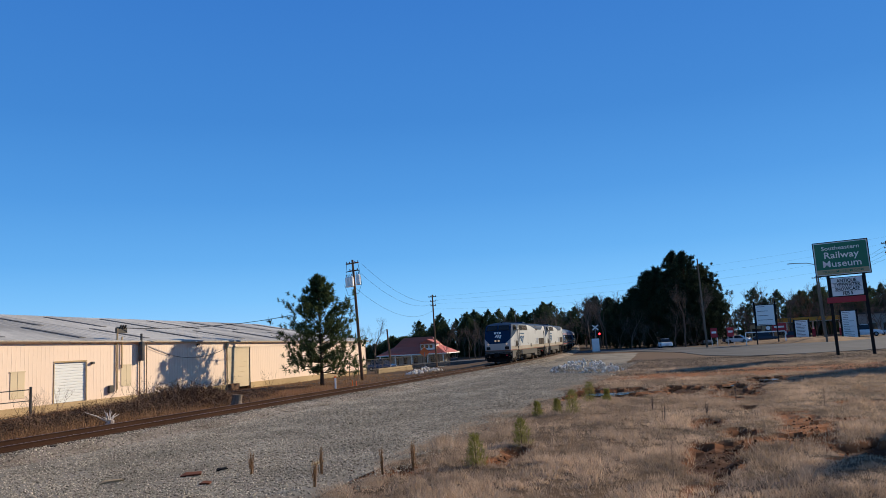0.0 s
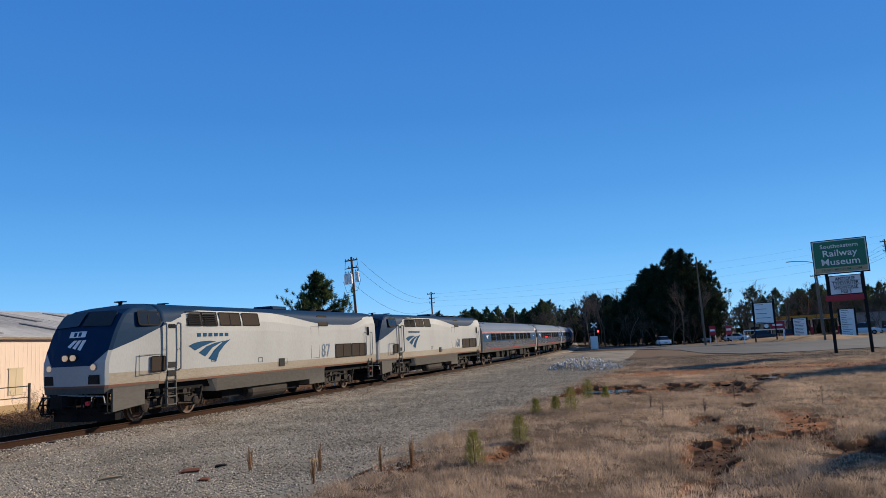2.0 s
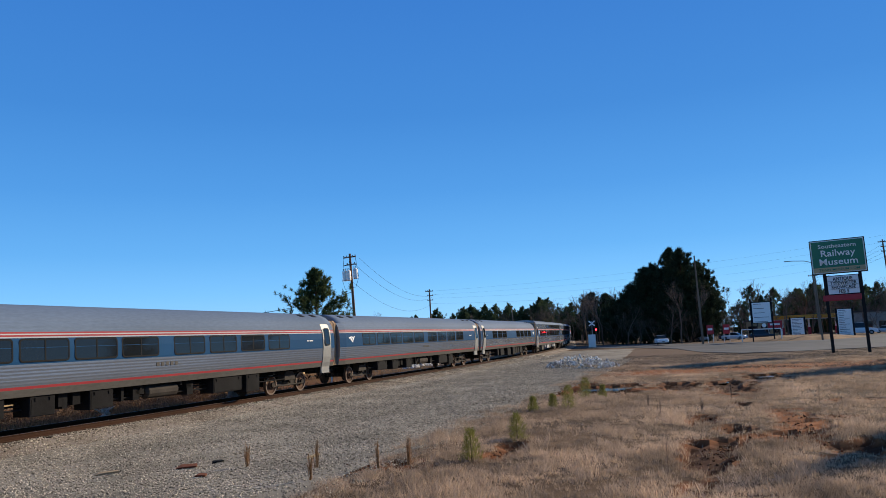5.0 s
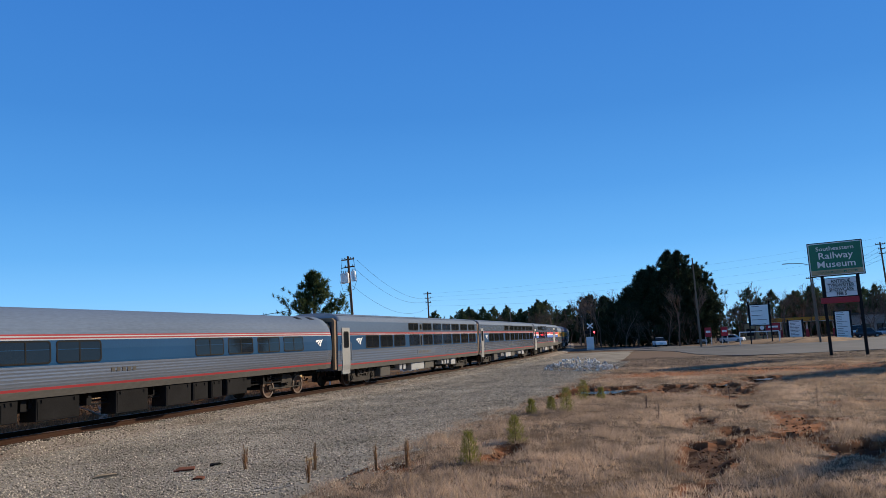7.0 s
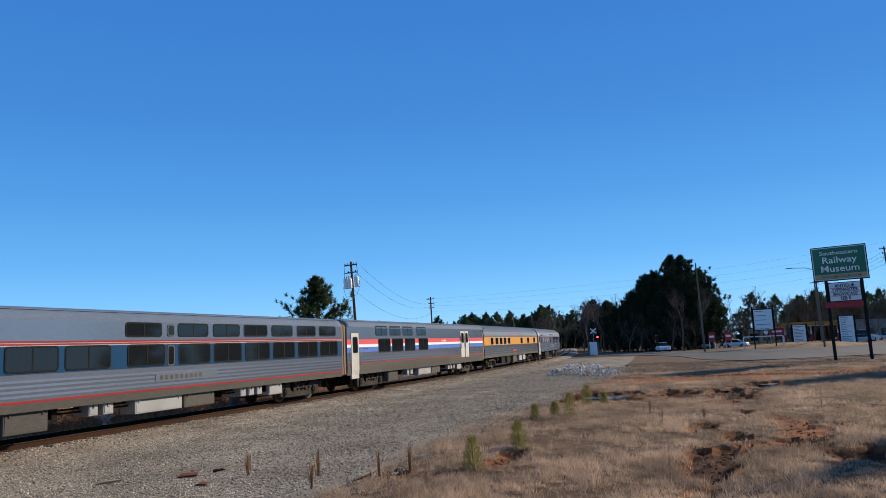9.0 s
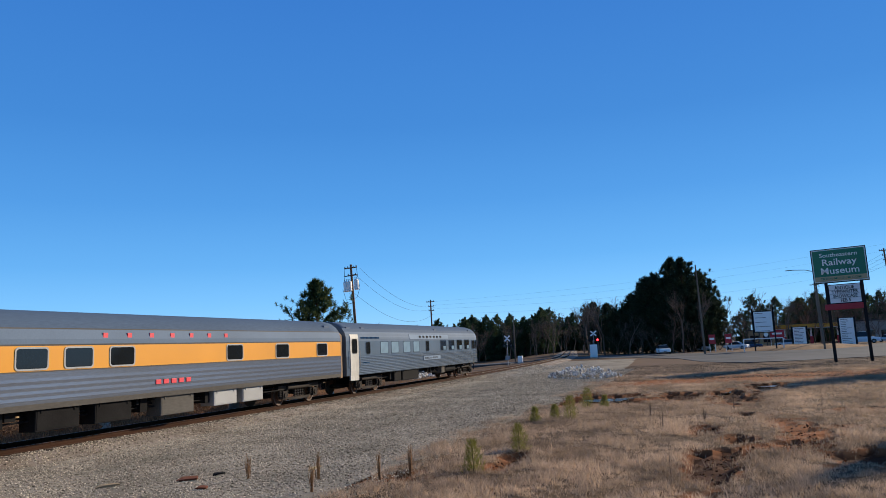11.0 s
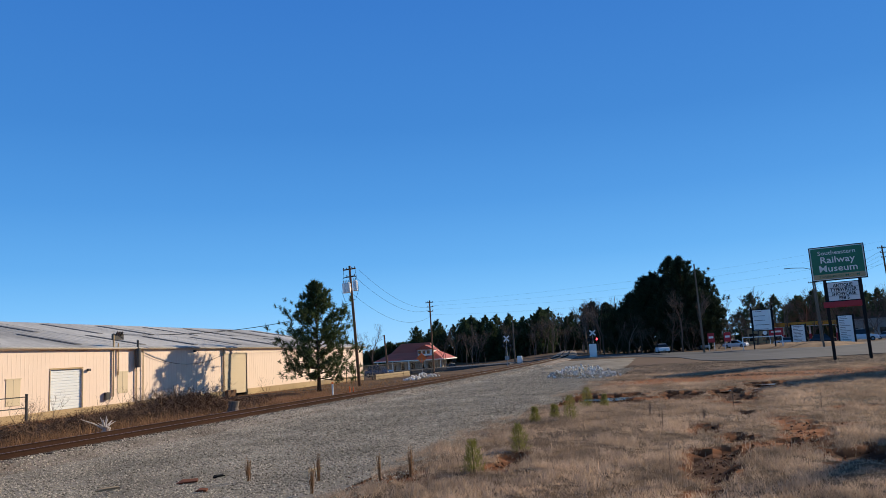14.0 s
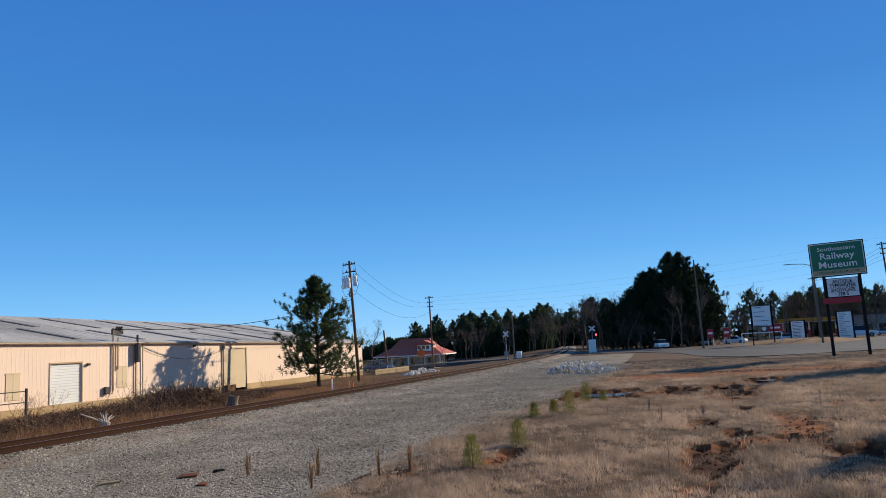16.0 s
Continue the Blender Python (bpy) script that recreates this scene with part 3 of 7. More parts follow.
        tube(bm, [(0.05, h * 0.35, 1.05), (0.05, h * 0.05, 0.5)], 0.05, 8)
        tube(bm, [(0.0, -h, 0.38), (0.0, h, 0.38)], 0.035, 6)
    else:
        for ya in (-h, h):
            box(bm, 0.02, 0.26, ya - 0.18, ya + 0.18, 0.28, 0.66)
            tube(bm, [(0.26, ya, 0.46), (0.3, ya, 0.46)], 0.12, 10)
            for dy in (-0.3, 0.3):
                tube(bm, [(0.14, ya + dy, 0.42 + 0.05 * k) for k in range(7)], [0.09, 0.065] * 3 + [0.09], 8)
        loft(bm, [[(x, y, z) for y, z in ((-h - 0.5, 0.72), (-h - 0.45, 0.9), (h + 0.45, 0.9), (h + 0.5, 0.72))] for x in (0.0, 0.18)])
        loft(bm, [[(x, y, z) for y, z in ((-h + 0.1, 0.42), (-h + 0.5, 0.22), (h - 0.5, 0.22), (h - 0.1, 0.42), (h - 0.5, 0.34), (-h + 0.5, 0.34))] for x in (0.05, 0.16)])
        for k in (-0.32, -0.1, 0.12, 0.34):
            tube(bm, [(0.12, k, 0.36 + 0.06 * j) for j in range(8)], [0.085, 0.06] * 4, 8)
        tube(bm, [(0.22, -h + 0.2, 0.8), (0.22, h - 0.6, 0.8)], 0.09, 10)
    return bm


def truck(car, yc, wb, kind):
    for k in (-1, 1):
        for sd in (1, -1):
            w = new("wheel", shared("wheel", wheel_mesh, ("wheel", "railtop")))
            w.parent = car
            w.matrix_basis = pose(sd * 0.76, yc + k * wb / 2, 0.457, 0, 0, 0 if sd > 0 else 180)
        bm = bmesh.new()
        tube(bm, [(-0.72, yc + k * wb / 2, 0.457), (0.72, yc + k * wb / 2, 0.457)], 0.09, 10)
        part("axle", bm, "under", car)
    for sd in (1, -1):
        f = new("truck_frame", shared("truck_%s_%.2f" % (kind, wb), lambda: side_frame(kind, wb), ("truck",)))
        f.parent = car
        f.matrix_basis = pose(sd * 0.93, yc, 0, 0, 0, 0 if sd > 0 else 180)
    bm = bmesh.new()
    box(bm, -0.9, 0.9, yc - 0.3, yc + 0.3, 0.5, 0.95)
    part("bolster", bm, "under", car)


def gear_box(car, y0, y1, z0, z1, mat="under", name="equipment_box", x0=0.75, x1=1.4):
    """An underfloor case with a lid seam, hinges and a label plate, near side and far side alike."""
    bm = bmesh.new()
    box(bm, x0, x1, y0, y1, z0, z1)
    bmesh.ops.bevel(bm, geom=bm.edges[:], offset=0.02, segments=1, affect="EDGES")
    box(bm, x1, x1 + 0.012, y0 + 0.06, y1 - 0.06, z0 + 0.06, z1 - 0.08)
    for yy in (y0 + 0.2, y1 - 0.2):
        box(bm, x1 + 0.01, x1 + 0.035, yy - 0.03, yy + 0.03, z1 - 0.14, z1 - 0.04)
    part(name, bm, mat, car)


def underframe(car, y0, y1, zt, seed=0):
    rnd = random.Random(seed)
    bm = bmesh.new()
    box(bm, -0.35, 0.35, y0, y1, 0.85, zt + 0.1)
    box(bm, -1.35, 1.35, y0 + 0.2, y1 - 0.2, zt - 0.02, zt + 0.08)
    for k in range(12):
        y = y0 + (y1 - y0) * (k + 0.5) / 12
        box(bm, -1.3, 1.3, y - 0.05, y + 0.05, zt - 0.16, zt)
    part("underframe", bm, "under", car)
    bm = bmesh.new()
    for k in range(3):
        z = 0.72 + 0.1 * k
        tube(bm, [(1.1 - 0.1 * k, y0 + 4, z), (1.1 - 0.1 * k, y1 - 4, z + rnd.uniform(-0.05, 0.05))], 0.03, 6)
    for k in range(16):
        y = rnd.uniform(y0 + 4.5, y1 - 4.5)
        zz = rnd.uniform(0.55, 0.85)
        box(bm, rnd.uniform(0.6, 0.9), 1.25, y, y + rnd.uniform(0.1, 0.4), zz, zt - 0.05)
    part("brake_piping", bm, "under", car)


M["tandiaphragm"] = material("tan_canvas_diaphragm", (0.30, 0.205, 0.13), 0.8, 0, 3, 0.45, 0.1, 12, stretch=(1, 1, 0.3))
M["doorsteel"] = material("dusty_bright_steel_door", (0.27, 0.265, 0.25), 0.5, 0.2, 3, 0.3, 0.03, 12, spec=0.2)


def car_ends(car, length, zt, zlow, w=0.62, skin="rubber"):
    """Diaphragms, couplers, hoses and end steps."""
    for e in (0, 1):
        y, d = (0.28, -1) if e == 0 else (length - 0.28, 1)
        bm = bmesh.new()
        loft(bm, [[(x, yy, z) for x, z in ((-w, zlow), (-w, zt - 0.15), (-w + 0.15, zt), (w - 0.15, zt), (w, zt - 0.15), (w, zlow), (w - 0.14, zlow), (w - 0.14, zt - 0.2), (-w + 0.14, zt - 0.2), (-w + 0.14, zlow))] for yy in (y, y + d * 0.24)])
        bmesh.ops.recalc_face_normals(bm, faces=bm.faces)
        part("diaphragm", bm, skin, car)
        bm = bmesh.new()
        box(bm, -0.12, 0.12, y - 0.3 * d, y + 0.27 * d, 0.72, 1.0)
        for sx in (-0.5, 0.5):
            tube(bm, [(sx, y, 0.95), (sx * 0.9, y + 0.1 * d, 0.6), (sx * 0.6, y + 0.2 * d, 0.45), (sx * 0.3, y + 0.24 * d, 0.6)], 0.03, 6)
        part("coupler", bm, "under", car)
        for sx in (-1.3, 1.3):
            bm = bmesh.new()
            tube(bm, [(sx, y - 0.02 * d, 0.95), (sx, y - 0.02 * d, 0.55), (sx - 0.25 * sx / 1.3, y - 0.02 * d, 0.55), (sx - 0.25 * sx / 1.3, y - 0.02 * d, 0.95)], 0.025, 6)
            part("end_step", bm, "under", car)


def side_patch(prof, poly, lift=0.012, side=1):
    """A flat painted or plate shape (y, z) laid on the body side."""
    bm = bmesh.new()
    f = bm.faces.new([bm.verts.new((side * (width_at(prof, z) + lift), y, z)) for y, z in poly])
    r = bmesh.ops.extrude_face_region(bm, geom=[f])
    for v in r["geom"]:
        if isinstance(v, bmesh.types.BMVert):
            v.co.x -= side * lift * 0.9
    bmesh.ops.recalc_face_normals(bm, faces=bm.faces)
    return bm


def swoosh(car, prof, y0, z0, w, h, mat, name="emblem"):
    """Three tapering blades that sweep up to one point."""
    blades = [[(0, .75), (.13, .87), (.27, .93), (.49, .955), (.64, .91), (.51, .85), (.305, .70), (.15, .54)],
              [(.23, .43), (.41, .70), (.61, .85), (.86, .94), (.75, .85), (.54, .63), (.38, .25)],
              [(.46, .14), (.61, .55), (.81, .89), (1, 1), (.85, .74), (.71, .40), (.64, 0)]]
    bm = bmesh.new()
    for bl in blades:
        loft(bm, [[(width_at(prof, z0 + z * h) + o, y0 + y * w, z0 + z * h) for y, z in bl] for o in (0.003, 0.012)])
    bmesh.ops.recalc_face_normals(bm, faces=bm.faces)
    part(name, bm, mat, car)


def text_part(name, body, size, mat, parent, m, depth=0.004, align="LEFT", stretch=1.0, bold=0.0):
    cu = bpy.data.curves.new(name, "FONT")
    cu.body, cu.size, cu.extrude, cu.align_x, cu.resolution_u = body, size, depth, align, 2
    cu.offset = size * bold
    tmp = new(name, cu)
    me = bpy.data.meshes.new_from_object(tmp.evaluated_get(bpy.context.evaluated_depsgraph_get()))
    bpy.data.objects.remove(tmp)
    me.materials.clear()
    me.materials.append(M[mat])
    me.transform(Matrix.Diagonal((stretch, 1, 1, 1)))
    ob = new(name, me)
    ob.parent = parent
    ob.matrix_basis = m
    return ob


ON_SIDE = Matrix(((0, 0, 1, 0), (1, 0, 0, 0), (0, 1, 0, 0), (0, 0, 0, 1)))   # letters stand on the near side, reading along +y


def bars(car, prof, y0, y1, z0, z1, n, mat, name="lettering", lift=0.014):
    """Lettering as plain bars."""
    step = (y1 - y0) / n
    for k in range(n):
        bm = bmesh.new()
        x = width_at(prof, (z0 + z1) / 2)
        box(bm, x - 0.01, x + lift, y0 + k * step, y0 + k * step + step * 0.62, z0, z1)
        part("letter_bar", bm, mat, car)


def side_door(car, prof, y0, y1, z0, z1, mat, win=(0.58, 0.9), lift=0.03):
    x0, x1 = width_at(prof, z0), width_at(prof, z1)
    bm = bmesh.new()
    heights = [z0] + [z for z, x in prof if z0 + 0.1 < z < z1 - 0.1] + [z1]
    loft(bm, [[(width_at(prof, z) + lift, y0, z), (width_at(prof, z) + lift, y1, z), (width_at(prof, z) - 0.05, y1, z), (width_at(prof, z) - 0.05, y0, z)] for z in heights])
    bmesh.ops.recalc_face_normals(bm, faces=bm.faces)
    d = part("door", bm, mat, car, "side door of the car")
    zw0, zw1 = z0 + (z1 - z0) * win[0], z0 + (z1 - z0) * win[1]
    me, pm = window_meshes((y1 - y0) * 0.55, zw1 - zw0, "rubber", 0, "glass")
    w = new("window", me)
    w.parent = d
    xa, xb = width_at(prof, zw0), width_at(prof, zw1)
    bulge = max(width_at(prof, zw0 + (zw1 - zw0) * k / 6) - (xa + (xb - xa) * k / 6) for k in range(7))
    new("pane", pm).parent = w
    w.matrix_basis = Matrix.Translation((xa + bulge + lift + 0.003, y0 + (y1 - y0) * 0.22, zw0)) @ Matrix.Rotation(-math.atan2(xa - xb, zw1 - zw0), 4, "Y")
    for yy in (y0 - 0.1, y1 + 0.1):
        bm = bmesh.new()
        tube(bm, [(x0 + 0.03, yy, z0 + 0.7), (x0 + 0.09, yy, z0 + 0.75), (x0 + 0.09, yy, z0 + 1.6), (x0 + 0.03, yy, z0 + 1.65)], 0.018, 6)
        part("grab_rail", bm, "galv", d)


def locomotive(number):
    car = empty("locomotive")
    pr = P_LOCO

    def blue_edge(y):
        if y < 4.2:
            return 2.42 + (3.80 - 2.42) * (y - 0.3) / 3.9
        if y < 5.0:
            return 3.80 + 0.12 * (y - 4.2) / 0.8
        return 3.92 - 0.52 * smooth(9.2, 15.2, y) + 0.5 * smooth(17.3, 20.2, y)

    ys = [2.6 + 0.3 * k for k in range(61)]
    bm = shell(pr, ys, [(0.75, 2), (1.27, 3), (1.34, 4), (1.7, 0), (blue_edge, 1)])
    # grey skirt only between the trucks: lift the ends of the lower edge
    for v in bm.verts:
        if v.co.z < 1.0:
            if v.co.y < 5.6 or v.co.y > 14.4:
                v.co.z = 1.24
            elif v.co.y > 12.9:
                v.co.z = 0.75
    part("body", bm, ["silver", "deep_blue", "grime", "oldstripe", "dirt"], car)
    # nose and cab
    levels = [1.1, 1.25, 1.30, 1.37, 1.75, 2.1, 2.42, 2.75, 3.05, 3.4, 3.7, 3.92, 4.05, 4.15]

    def front(z):
        pts = [(0.6, 0.12), (2.0, 0.06), (2.3, 0.1), (2.6, 0.24), (3.3, 0.52), (3.85, 0.96), (4.02, 1.6), (4.15, 2.4)]
        for (za, ya), (zb, yb) in zip(pts, pts[1:]):
            if z <= zb:
                return ya + (yb - ya) * (z - za) / (zb - za)
        return 2.4
    cols = [1.0, 0.97, 0.62, 0.25, -0.25, -0.62, -0.97, -1.0]
    bm = bmesh.new()
    grid = []
    edge_row = levels.index(2.42)

    def lifted(z, zb):
        if z <= 1.75:
            return z
        return 1.75 + (z - 1.75) * (zb - 1.75) / 0.67 if z <= 2.42 else zb + (z - 2.42) * (4.15 - zb) / 1.73
    for z in levels:
        def corner(c, z0):
            w = width_at(pr, z0) * (1 - 0.06 * smooth(0.6, 3.0, 2.6 - front(z0)) - 0.04)
            return c * w, front(z0) + (0.32 if abs(c) > 0.99 else 0.2 * abs(c) ** 2)
        za, zm, zf, zn = lifted(z, blue_edge(2.6)), lifted(z, blue_edge(1.55)), lifted(z, blue_edge(0.55)), lifted(z, 2.02)
        xf, yf = corner(1.0, zf)
        xm, ym = (width_at(pr, zm) + corner(1.0, zm)[0]) / 2, (2.6 + corner(1.0, zm)[1]) / 2
        row = [(width_at(pr, za), 2.6, za), (xm, ym, zm)]
        row += [(*corner(c, zf if abs(c) > 0.9 else zn), zf if abs(c) > 0.9 else zn) for c in cols]
        row += [(-xm, ym, zm), (-width_at(pr, za), 2.6, za)]
        grid.append([bm.verts.new(p) for p in row])
    for j, (a, b) in enumerate(zip(grid, grid[1:])):
        for i in range(len(a) - 1):
            f = bm.faces.new((a[i], a[i + 1], b[i + 1], b[i]))
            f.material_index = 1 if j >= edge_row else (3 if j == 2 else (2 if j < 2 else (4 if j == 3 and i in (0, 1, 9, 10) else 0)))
    crown = bm.verts.new((0, 2.6, 4.19))
    for i in range(len(grid[-1]) - 1):
        bm.faces.new((grid[-1][i], grid[-1][i + 1], crown)).material_index = 1
    bmesh.ops.recalc_face_normals(bm, faces=bm.faces)
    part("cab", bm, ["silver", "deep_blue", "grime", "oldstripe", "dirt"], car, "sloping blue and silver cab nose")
    # windshield panes
    for sd in (1, -1):
        bm = bmesh.new()
        quad = [(sd * 0.08, 3.34), (sd * 1.2, 3.3), (sd * 1.12, 3.8), (sd * 0.08, 3.84)]
        loft(bm, [[(x, front(z) + 0.2 * (abs(x) / 1.35) ** 2 - o, z + o * 0.6) for x, z in quad] for o in (0.01, 0.045)])
        bmesh.ops.recalc_face_normals(bm, faces=bm.faces)
        part("windshield", bm, "glass", car)
        bm = bmesh.new()
        disc(bm, (sd * 0.95, 0.2, 1.97), 0.13, 0.1, 16, "y")
        part("ditch_light", bm, "galv", car)
        bm = bmesh.new()
        disc(bm, (sd * 0.95, 0.14, 1.97), 0.1, 0.03, 16, "y")
        part("lens", bm, "lens", car, "lit round white headlight lens")
        bm = bmesh.new()
        disc(bm, (sd * 0.17, 0.06, 2.3), 0.1, 0.08, 14, "y")
        part("lens", bm, "lens", car, "lit round white headlight lens")
        bm = bmesh.new()
        box(bm, sd * 0.95 - 0.2, sd * 0.95 + 0.2, 0.14, 0.3, 1.42, 1.72)
        part("nose_step", bm, "black", car)
    bm = bmesh.new()
    loft(bm, [[(x, 0.12 - o + abs(x) * 0.05, z) for x, z in ((-0.36, 2.3), (-0.2, 2.17), (0.2, 2.17), (0.36, 2.3), (0.2, 2.43), (-0.2, 2.43))] for o in (0, 0.05)])
    part("headlight_housing", bm, "black", car)
    bm = bmesh.new()
    for a in range(3):
        x = -0.3 + 0.24 * a
        loft(bm, [[(x + dx, front(z) + 0.03 - o, z) for dx, z in ((0, 2.68 - 0.05 * a), (0.14, 2.63 - 0.05 * a), (0.34 - 0.05 * a, 2.88), (0.2 - 0.05 * a, 2.88))] for o in (0, 0.03)])
    part("nose_emblem", bm, "white", car)
    bm = bmesh.new()
    loft(bm, [[(x, front(z) + 0.02 - o, z) for x, z in ((-0.34, 2.98), (0.34, 2.98), (0.34, 3.18), (-0.34, 3.18))] for o in (0, 0.03)])
    plate = part("number_plate", bm, "white", car)
    for x in (-0.1, 0.1):
        bm = bmesh.new()
        loft(bm, [[(x + dx, front(z) - 0.01 - o, z) for dx, z in ((-0.06, 3.01), (0.06, 3.01), (0.06, 3.15), (-0.06, 3.15))] for o in (0, 0.008)])
        part("number_bar", bm, "logo_blue", plate)
    # pilot, coupler and hoses
    bm = bmesh.new()
    loft(bm, [[(x, y, z) for x, y in ((-1.3, 0.75), (-1.1, 0.5), (0, 0.2), (1.1, 0.5), (1.3, 0.75), (1.3, 1.0), (-1.3, 1.0))] for z in (0.2, 0.62)])
    part("snowplough", bm, "under", car)
    bm = bmesh.new()
    box(bm, -0.14, 0.14, -0.35, 0.5, 0.75, 1.05)
    box(bm, -0.25, 0.25, -0.42, -0.2, 0.7, 1.1)
    for sx in (-0.85, -0.6, 0.55, 0.8):
        tube(bm, [(sx, 0.15, 1.1), (sx, -0.15, 0.95), (sx * 1.05, -0.2, 0.6), (sx * 0.9, -0.05, 0.4)], 0.03, 6)
    part("coupler", bm, "under", car)
    # cab side windows, louvres and grilles
    car_window(car, pr, 1.62, 2.62, 3.36, 3.80, "rubber", 0.45)
    for y0, y1 in ((4.1, 4.95), (5.05, 5.9)):
        car_window(car, pr, y0, y1, 3.34, 3.84, "under", 0, "black", name="louvre", pane="backing")
        bm = bmesh.new()
        for k in range(6):
            z = 3.37 + 0.075 * k
            x = width_at(pr, z)
            loft(bm, [[(x + 0.01, y, z), (x + 0.05, y, z - 0.01), (x + 0.03, y, z + 0.035)] for y in (y0 + 0.03, y1 - 0.03)])
        part("slat", bm, "under", car)
    for y0, y1, sp in ((6.1, 7.45, 0.5), (7.65, 8.8, 0), (14.0, 14.9, 0)):
        car_window(car, pr, y0, y1, 3.36, 3.84, "under", sp, "grillebrown", name="grille", pane="mesh")
    for y0, y1 in ((15.7, 16.5), (16.55, 17.4), (17.55, 18.4), (18.45, 19.3)):
        car_window(car, pr, y0, y1, 1.72, 2.36, "under", 0, "grillebrown", name="grille", pane="mesh")
    car_window(car, pr, 2.2, 2.85, 1.72, 2.2, "under", 0, "grillebrown", name="grille", pane="mesh")
    # panel seams
    for y0, y1, z0, z1 in ((1.6, 3.0, 1.62, 2.3), (13.2, 14.0, 1.75, 3.3), (8.7, 9.0, 1.75, 1.95), (10.5, 11.0, 1.6, 1.85), (5.5, 5.75, 1.9, 2.05)):
        bm = bmesh.new()
        for a, b, c, d in ((y0, y1, z0, z0 + 0.015), (y0, y1, z1 - 0.015, z1), (y0, y0 + 0.015, z0, z1), (y1 - 0.015, y1, z0, z1)):
            x = width_at(pr, c)
            box(bm, x - 0.01, x + 0.008, a, b, c, d)
        part("panel_seam", bm, "grime", car)
    bm = bmesh.new()
    box(bm, 1.48, 1.535, 10.3, 10.75, 1.5, 1.85)
    part("filler_recess", bm, "black", car)
    # cab door, handrails and ladder
    side_door(car, pr, 2.95, 3.5, 1.75, 3.45, "silver", (0.9, 0.92), 0.012)
    for y in (2.84, 3.6):
        bm = bmesh.new()
        tube(bm, [(1.5, y, 3.42), (1.62, y, 3.38), (1.62, y, 1.75), (1.5, y, 1.7)], 0.035, 8)
        part("handrail", bm, "galv", car)
    for y0 in (2.98, 19.55):
        bm = bmesh.new()
        for yy in (y0, y0 + 0.46):
            box(bm, 1.45, 1.53, yy - 0.02, yy + 0.02, 0.42, 1.5)
        for k in range(4):
            box(bm, 1.38, 1.56, y0, y0 + 0.46, 0.46 + 0.29 * k, 0.50 + 0.29 * k)
        part("ladder", bm, "grime", car)
    bm = bmesh.new()
    for k in range(2):
        box(bm, 1.40, 1.54, 3.0, 3.44, 1.5 + 0.3 * k, 1.7 + 0.3 * k)
    part("step_well", bm, "black", car)
    car_window(car, pr, 19.4, 19.75, 2.8, 3.3, "galv", 0, "glass", (1,))
    for y in (19.2, 20.0):
        bm = bmesh.new()
        tube(bm, [(1.5, y, 3.0), (1.6, y, 2.95), (1.6, y, 1.75), (1.5, y, 1.7)], 0.025, 6)
        part("handrail", bm, "galv", car)
    bm = bmesh.new()
    bm.free()
    for sd in (-1, 1):
        bm = bbox(sd * 1.4 - 0.04, sd * 1.4 + 0.04, 0.5, 1.95, 0.48, 1.24)
        for v in bm.verts:
            if v.co.y > 1 and v.co.z < 1:
                v.co.z = 0.62
        part("front_skirt", bm, "grime", car)
    for sx, z in ((-1.1, 0.95), (-0.72, 1.0), (-0.4, 1.02), (0.42, 1.02), (0.7, 1.0), (1.05, 0.95)):
        bm = bmesh.new()
        tube(bm, [(sx, 0.35, z + 0.12), (sx * 1.02, 0.05, z + 0.05), (sx * 1.06, -0.08, z - 0.25), (sx * 0.95, -0.02, z - 0.5), (sx * 0.85, 0.2, z - 0.55)], 0.032, 6)
        part("brake_hose", bm, "rubber", car)
    bm = bmesh.new()
    tube(bm, [(-1.35, 0.2, 1.02), (-0.6, -0.02, 1.06), (0, -0.1, 1.1), (0.6, -0.02, 1.06), (1.35, 0.2, 1.02), (1.38, 0.22, 0.8)], 0.022, 6)
    part("uncoupling_lever", bm, "galv", car)
    bm = bmesh.new()
    disc(bm, (0.95, -0.06, 0.82), 0.07, 0.1, 12, "y")
    part("hose_plug", bm, "bright_red", car)
    for sd in (-1, 1):
        bm = bmesh.new()
        for z in (0.45, 0.75):
            box(bm, sd * 1.2 - 0.2, sd * 1.2 + 0.2, 0.2, 0.5, z, z + 0.04)
        for dx in (-0.18, 0.18):
            box(bm, sd * 1.2 + dx - 0.02, sd * 1.2 + dx + 0.02, 0.3, 0.34, 0.45, 1.15)
        part("corner_step", bm, "under", car)
    bm = bmesh.new()
    box(bm, -1.42, 1.42, 13.1, 14.6, 0.5, 1.2)
    part("battery_box", bm, "grime", car)
    bm = bmesh.new()
    for sd in (-1, 1):
        tube(bm, [(sd * 1.05, 8.3, 0.52), (sd * 1.05, 8.5, 0.52), (sd * 1.05, 11.2, 0.52), (sd * 1.05, 11.35, 0.52)], [0.2, 0.3, 0.3, 0.2], 14)
    part("air_tank", bm, "truck", car)
    bm = bmesh.new()
    box(bm, -1.0, 1.0, 6.8, 12.8, 0.4, 1.0)
    part("fuel_tank", bm, "under", car)
    # roof gear
    bm = bmesh.new()
    box(bm, -0.55, 0.55, 11.3, 12.6, 4.13, 4.33)
    bmesh.ops.bevel(bm, geom=bm.edges[:], offset=0.06, segments=1, affect="EDGES")
    part("exhaust_housing", bm, "deep_blue", car)
    for y in (15.2, 16.8, 18.4):
        bm = bmesh.new()
        disc(bm, (0, y, 4.21), 0.6, 0.12, 24, "z")
        part("radiator_fan", bm, "under", car)
    for y in (2.2, 4.4):
        bm = bmesh.new()
        tube(bm, [(0.1, y, 4.1), (0.1, y, 4.23)], 0.07, 10)
